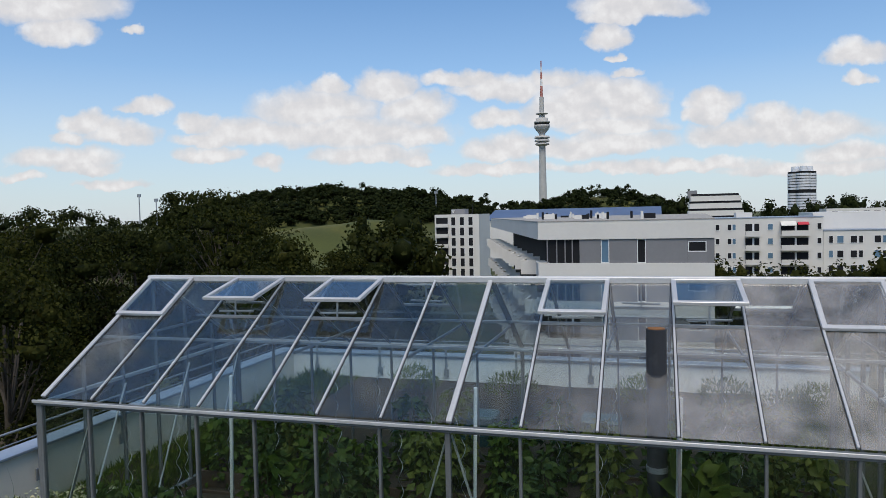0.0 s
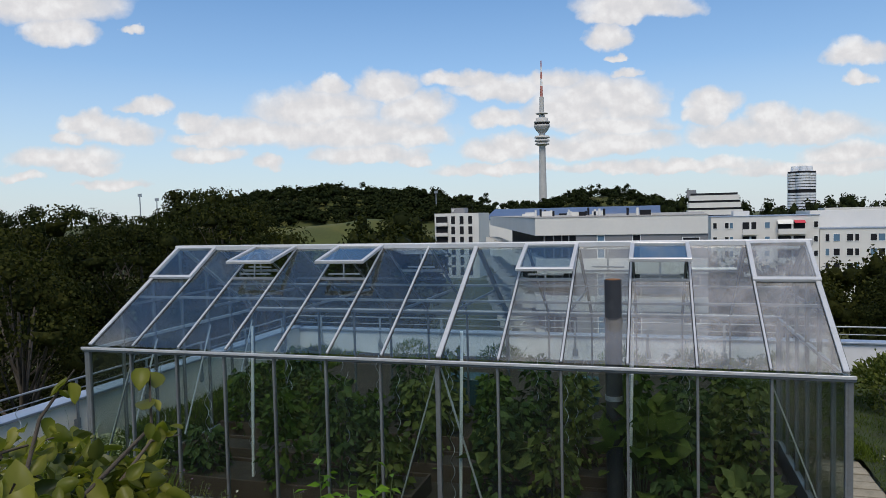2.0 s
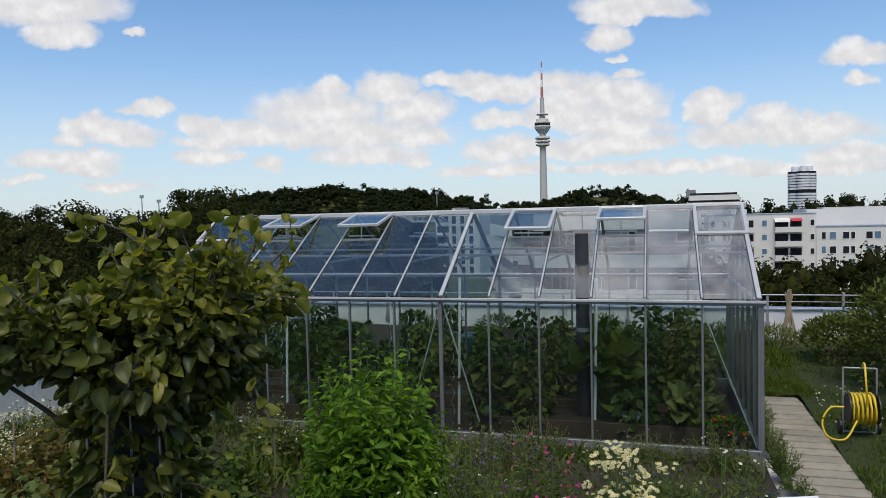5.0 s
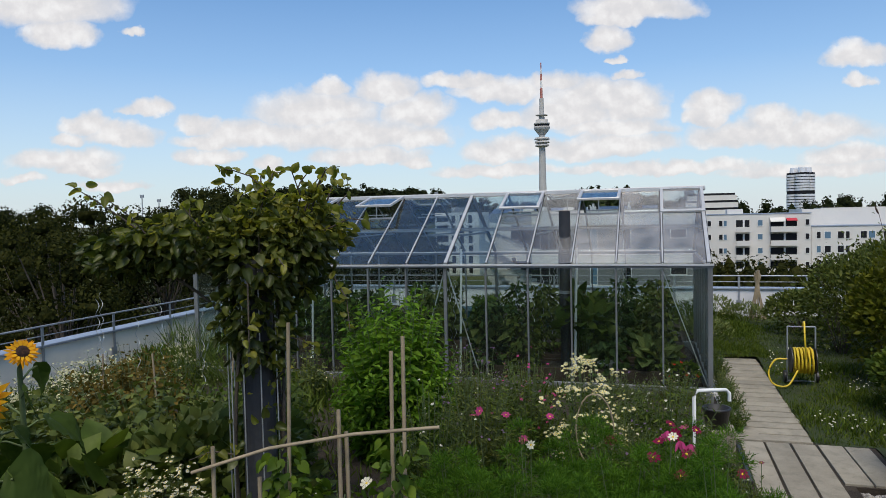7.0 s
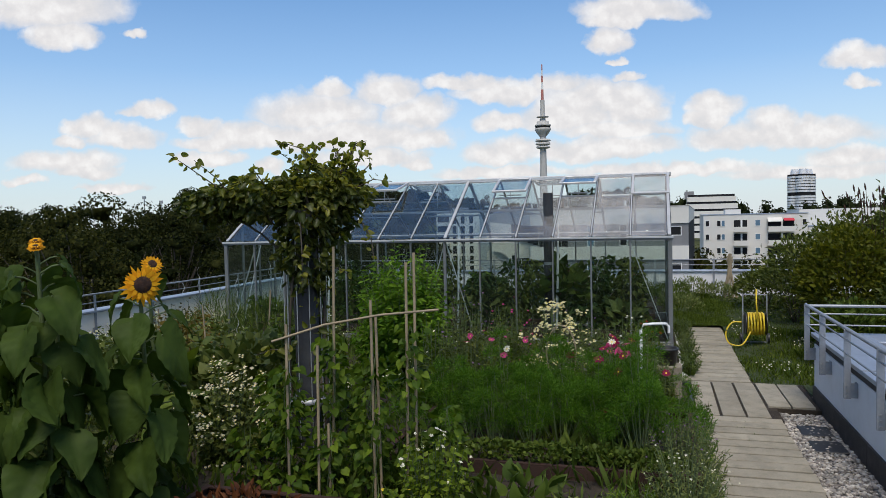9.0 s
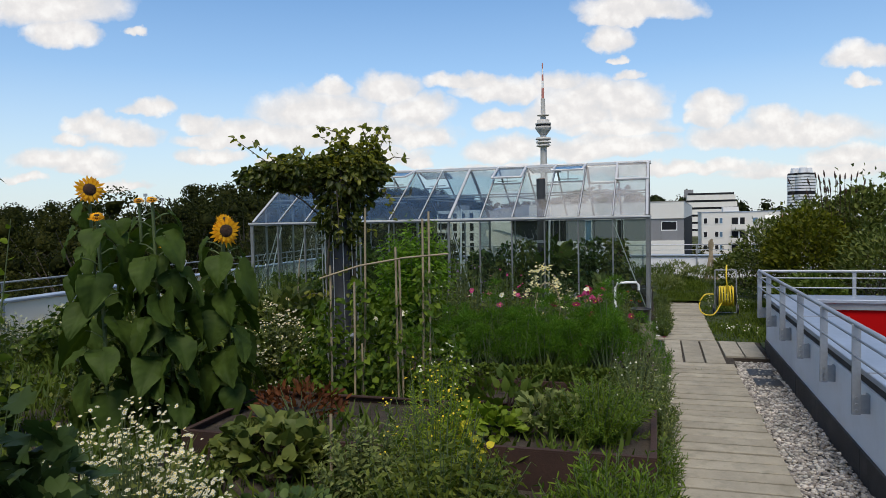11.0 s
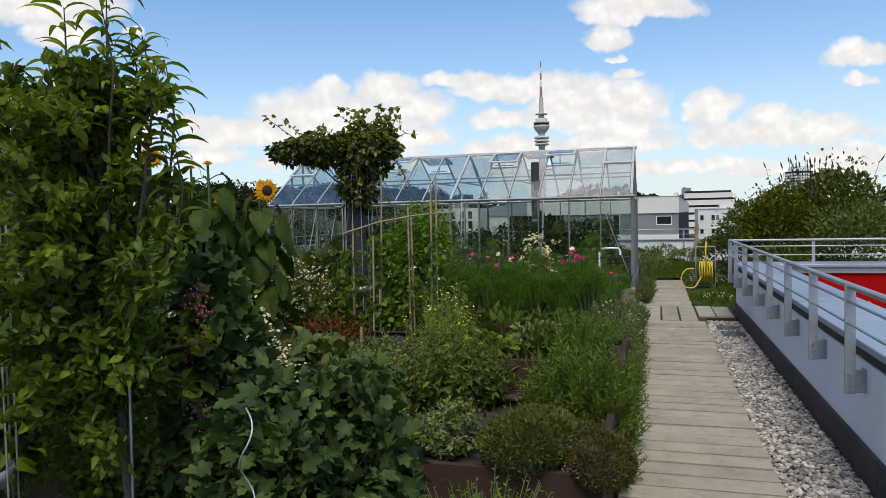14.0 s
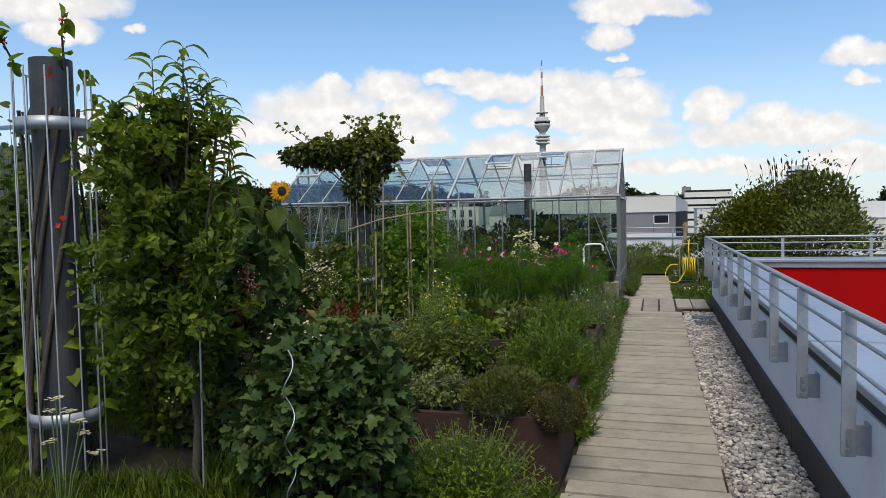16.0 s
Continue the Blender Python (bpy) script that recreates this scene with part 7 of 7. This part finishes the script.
# a hut by the west parapet
hut = thing("garden_hut", "brown timber hut with a bluish sheet-metal roof", "shed", (-5.2, -7.6, -.02))
for k in range(12):
    part("board", boxed(-.84 + k * .14, -.705 + k * .14, -.9, -.87, 0, 2.82, .004), M_BED_WOOD, hut)
part("body", boxed(-.84, .84, -.868, .9, 0, 2.82), M_BED_WOOD, hut)
part("side_boarding", boxed(.842, .865, -.87, .9, 0, 2.82, .004), M_WOOD_GREY, hut)
part("roof", beamed((0, -1.05, 2.84), (0, 1.05, 3.22), 1.95, .06, .006), M_COPING, hut, "sloping sheet-metal roof")

# shrubs east of the lawn
bush("willow_shrub", "yellow-green multi-stemmed shrub beside the court railing", 6.7, 2.2, 0, .85, .85, 2.0, 5000, .095, "lance", L_SHRUB, 36, "shrub", 2.6, .35, .3, seed=45, stem_mat=M_BARK, lumps=12, upright=.4, hollow=.35)
bush("buddleja", "dark shrub with upright spent flower spikes", 7.95, 3.0, 0, .95, .95, 2.45, 6000, .1, "lance", L_DARK, 36, "shrub", 2.6, .4, .3, seed=46, stem_mat=M_BARK, lumps=12)
sp = thing("flower_spikes", "dark dried buddleja spikes above the shrub", "flowers", (7.35, 2.6, 0))
spk = []
for k in range(26):
    x, y = rng.normal() * .38, rng.normal() * .35
    z = 2.45 + rng.uniform(0, .42)
    spk.append(([(x * .7, y * .7, 1.4), (x, y, z - .14), (x * 1.02, y, z - .12), (x * 1.05, y, z - .06), (x * 1.08, y, z)], [.004, .004, .014, .016, .003]))
tubes("spike_growth", spk, F_DISC, sp, sides=6)
for i, (x, y, r, h, mt) in enumerate(((6.3, 4.4, .7, 1.65, L_DARK), (7.2, 4.2, .9, 2.1, L_DARK), (7.8, 1.0, 1.0, 1.6, L_DARK), (6.4, .6, .6, .8, L_MID), (7.5, 5.5, 1.1, 1.9, L_DARK), (6.0, 6.4, .7, .9, L_DARK), (8.3, 3.6, .8, 1.7, L_DARK))):
    bush("shrub", "dark green shrub on the bank", x, y, .1, r, r, h, 2400, .1, "ovate", mt, 20, "shrub", .7, .45, seed=100 + i, stem_mat=M_BARK, group="bank shrubs")
for i, (x, y, h) in enumerate(((3.9, 7.6, .5), (4.4, 8.0, .55), (2.9, 7.9, .6), (5.0, 7.6, .45), (6.8, 7.4, .6), (4.0, 5.4, .4), (3.6, 6.4, .5), (1.5, 7.8, .6), (-1, 7.8, .6), (-3, 7.9, .6))):
    bush("wild_border", "rough perennials before the parapet", x, y, .1, .5, .4, h, 700, .09, "lance", (L_MID, L_GREY)[i % 2], 14, "perennial", 1.0, .3, flowers=[(F_CREAM, None, 16, .024, 6)], seed=130 + i, upright=1.0, group="border at the parapet")


def grass(name, n, x0, x1, y0, y1, h, mat, zf, label, seed, keep=None, blade=1.0):
    rand = np.random.default_rng(seed)
    x, y = rand.uniform(x0, x1, n), rand.uniform(y0, y1, n)
    if keep is not None:
        k = keep(x, y)
        x, y = x[k], y[k]
    n = len(x)
    patch = .6 + .55 * np.sin(x * 2.1 + 1.7 * np.sin(y * 1.3)) * np.sin(y * 1.9 + x)
    p = np.stack([x, y, zf(x, y)], -1)
    w = rand.normal(size=(n, 3)) * .4 + (0, 0, 1.0)
    ob = leaf_part(name, None, mat, p, w, h * (.5 + .6 * rand.random(n)) * np.clip(patch, .4, 1.2), shape="blade", width=2.2 * blade, flat=.1, droop=.35, rand=rand)
    return tagged(ob, label, "grass", kind="stuff")


grass("lawn_grass", 30000, 4.76, 8, -.98, 8.6, .12, L_GRASS, lawn_h, "rough grass beside the path", 1)
grass("lawn_grass_back", 9000, 3.9, 5.0, 3.8, 8.6, .16, L_GRASS, lawn_h, "rough grass behind the path", 2)
flat0 = soil_h
fade = np.random.default_rng(17)
grass("bed_grass", 52000, -1.6, 3.84, -13.6, -10.9, .2, L_GRASS, flat0, "grass at the foot of the beds", 3,
      lambda x, y: ~((x > 1.0) & (x < 2.1) & (y > -12.2) & (y < -11.5)) & (fade.random(len(x)) < np.clip((y + 13.6) / .6, 0, 1) * np.clip((x + 1.6) / 1.4, 0, 1)), .5)
grass("west_weeds", 16000, -6.1, -.5, -15.5, -3.0, .26, L_MID, flat0, "thin weeds on the bare garden soil", 7)
grass("weedy_grass", 22000, -6.1, 3.7, -10.9, -.2, .3, L_MID, flat0, "weeds and grass between the beds", 4)
grass("west_grass", 9000, -6.1, -4.5, -.2, 8.6, .3, L_GRASS, flat0, "tall grass between greenhouse and parapet", 5)
grass("joint_weeds", 9000, 3.86, 4.88, -13, -2.95, .05, L_MID, lambda x, y: -.03 + 0 * x, "small weeds in the path joints", 6, lambda x, y: (np.abs(((y + 2.97) / .2265) % 1 - .5) < .06) & ((x < 4.12) | (np.sin(x * 9 + y * 2) > .5)))
dz = np.random.default_rng(5)
q = np.stack([dz.uniform(4.9, 7, 420), dz.uniform(-.9, 4.5, 420), np.zeros(420)], -1)
q[:, 2] = lawn_h(q[:, 0], q[:, 1]) + dz.uniform(.1, .22, 420)
q = q[(np.sin(q[:, 0] * 2.2) * np.sin(q[:, 1] * 1.6) > .05)]
tagged(tri_mesh("lawn_daisies", *disc_flowers(q, np.tile([[0, -.4, .9]], (len(q), 1)), .026, 7), F_WHITE), "small white daisies scattered in the grass", "flowers", kind="stuff")

# hose reel, stakes, tubes, basin
reel = thing("hose_reel", "wheeled hose reel cart with a yellow garden hose", "hose reel", (5.19, 1.95, .03))
for sx in (-.2, .2):
    part("side_frame", beamed((sx, .1, 0), (sx, .1, .88), .022, .022, .004), M_STEEL, reel)
for z in (.88, .52, .02):
    part("cross_bar", beamed((-.2, .1, z), (.2, .1, z), .02, .02, .004), M_STEEL, reel)
for sx in (-.17, .17):
    b = bmesh.new()
    r = bmesh.ops.create_cone(b, cap_ends=True, segments=24, radius1=.2, radius2=.2, depth=.015)
    bmesh.ops.transform(b, matrix=pose(sx, -.02, .37, 0, 90, 0), verts=r["verts"])
    part("flange", b, M_BLACK, reel)
    b = bmesh.new()
    r = bmesh.ops.create_cone(b, cap_ends=True, segments=20, radius1=.09, radius2=.09, depth=.03)
    bmesh.ops.transform(b, matrix=pose(sx * 1.35, .12, .09, 0, 90, 0), verts=r["verts"])
    part("wheel", b, M_BLACK, reel)
a = np.linspace(0, 2 * np.pi * 22, 500)
lay_ = np.abs(((a / (2 * np.pi)) % 11) / 5.5 - 1)
tubes("hose_coil", [(np.stack([-.14 + .28 * lay_, np.cos(a) * (.15 + a * .0004) - .02, .37 + np.sin(a) * (.15 + a * .0004)], -1), .0135)], M_YELLOW, reel, "yellow hose wound on the drum", sides=6)
tubes("hose_end", [(smooth([(.02, -.2, .4), (-.02, -.28, .75), (0, -.12, .98), (.0, .02, .9)]), .0135), (smooth([(-.1, -.2, .25), (-.26, -.3, .03), (-.46, -.3, .05), (-.52, -.25, .22), (-.42, -.2, .4), (-.25, -.18, .42)]), .0135)], M_YELLOW, reel, "loose yellow hose loops", sides=8)
stk = thing("stake_bundle", "bundle of pale wooden stakes leaning together", "stakes", (5.35, 8.2, .1))
for k in range(11):
    a = k * 2 * math.pi / 11
    part("stake", beamed((math.cos(a) * .2, math.sin(a) * .16, 0), (math.cos(a + 2.6) * .07, math.sin(a + 2.6) * .05, 1.15 + .08 * math.sin(k * 5)), .028, .028, .003), M_CANE, stk)
hand = thing("tube_rail", "white bent tube handrail by the water basin", "handrail", (3.46, -3.5, .2))
tubes("bent_tube", [([(-.14, 0, 0), (-.14, 0, .9), (-.11, 0, .96), (0, 0, .97), (.13, .06, .965), (.16, .08, .93), (.16, .08, .86)], .016)], M_WHITE_PAINT, hand, sides=10)
bk = thing("bucket", "black plastic bucket beside the path", "bucket", (3.62, -2.05, .42))
lathe("pail", [(.0, .0), (.11, .0), (.14, .2), (.15, .2), (.15, .22), (.13, .22), (.105, .02), (0, .02)], M_BLACK, bk, 0, 0, 24)
tagged(part("bucket_stand", boxed(3.45, 3.8, -2.2, -1.9, 0, .42, .01), M_WOOD_GREY), "weathered wooden block under a bucket", "block")
basin = thing("water_basin", "dark sunken water basin beside the slabs", "basin", (3.66, -1.9, 0))
for a, b, c, d in ((-.27, .27, -.62, -.58), (-.27, .27, .58, .62), (-.27, -.23, -.58, .58), (.23, .27, -.58, .58)):
    part("rim", boxed(a, b, c, d, -.1, .03, .004), M_BLACK, basin)
part("water", boxed(-.23, .23, -.58, .58, -.1, -.06), M_PANE, basin, "dark still water")
hoop = tubes("wire_hoop", [([(2.49 + .16 * math.cos(a), -4.0, .89 + .32 * math.sin(a)) for a in np.linspace(-1.1, math.pi + 1.1, 20)], .007)], M_CANE, None, sides=6)
tagged(hoop, "bent cane hoop in the border", "hoop")

# inside the greenhouse
def tomato(x, y, h, seed, mat=L_DARK):
    rand = np.random.default_rng(seed)
    t = thing("tomato_plant", "tall tomato plant tied to a twisted stake", "tomato plant", (x, y, GB), "greenhouse tomatoes")
    n = 330
    z = h * (.08 + .92 * rand.random(n))
    a = rand.uniform(0, 6.28, n)
    r = .28 * rand.random(n) ** .6 * (1.1 - .45 * z / h)
    leaf_part("foliage", t, mat, np.stack([np.cos(a) * r, np.sin(a) * r, z], -1), np.stack([np.cos(a), np.sin(a), -.5 + 0 * a], -1) + rand.normal(size=(n, 3)) * .4,
              .11 * (.6 + .7 * rand.random(n)), width=1.25, flat=.4, droop=.35, rand=rand)
    tubes("stem", [([(0, 0, 0), (.03, .02, h * .5), (0, 0, h)], [.01, .008, .004])], M_BARK_GREEN, t, sides=6)


k = 0
for yy in (.55, 1.5, 2.5, 3.1):
    for x in np.arange(GX0 + .5, GX1 - .3, .62):
        k += 1
        if abs(x - 1.69) < .3 and yy < 1:
            continue
        if rng.random() < (.9 if yy < 1 else .85):
            tomato(x + rng.uniform(-.12, .12), yy + rng.uniform(-.12, .12), rng.uniform(.7, 1.35) if yy > 1 else rng.uniform(.5, 1.4), 300 + k, (L_DARK, L_TOMATO, L_CURRANT)[k % 3])
        if rng.random() < .5:
            spiral(x + .1, yy, 1.75, 400 + k)
for x0, x1, y0, y1 in ((GX0 + .2, -.4, .25, .95), (.2, GX1 - .25, .25, .95), (GX0 + .2, -.3, 2.3, 3.35), (.1, GX1 - .25, 2.3, 3.35), (GX0 + .3, GX1 - .4, 1.25, 1.75)):
    t = thing("greenhouse_bed", "dark wooden bed with earth inside the greenhouse", "planter", ((x0 + x1) / 2, (y0 + y1) / 2, GB - .02), "greenhouse beds")
    w, d = (x1 - x0) / 2, (y1 - y0) / 2
    for a, b, c, e in ((-w, w, -d, -d + .03), (-w, w, d - .03, d), (-w, -w + .03, -d + .03, d - .03), (w - .03, w, -d + .03, d - .03)):
        part("board", boxed(a, b, c, e, 0, .24, .004), M_BED_WOOD, t)
    part("earth", boxed(-w + .03, w - .03, -d + .03, d - .03, .02, .2), M_SOIL, t)
bush("squash", "broad-leaved squash inside the greenhouse", 1.95, .75, .45, .4, .35, 1.1, 90, .2, "heart", L_MID, 14, "vegetable", 1.0, .6, seed=201)
bush("cabbage", "blue-green cabbage inside the greenhouse", .5, .55, .7, .25, .22, .4, 40, .2, "round", L_GREY, 8, "vegetable", 1.0, .6, seed=202)
bush("cabbage", "blue-green cabbage at the greenhouse glass", 3.0, .5, .48, .28, .22, .3, 40, .2, "round", L_GREY, 6, "vegetable", 1.0, .6, seed=203)
bush("nasturtium", "orange-red flowers at the greenhouse corner", 3.35, .3, .36, .25, .15, .25, 120, .08, "round", L_BRIGHT, 8, "flowers", 1.0, .6, flowers=[(F_SCARLET, None, 14, .05, 5)], seed=204)
bowl = thing("metal_bowl", "shallow galvanised bowl on a greenhouse bed", "bowl", (2.3, .4, GB + .23))
lathe("shell", [(0, 0), (.08, 0), (.13, .08), (.135, .08), (.085, -.005)], M_STEEL, bowl, 0, 0, 24)
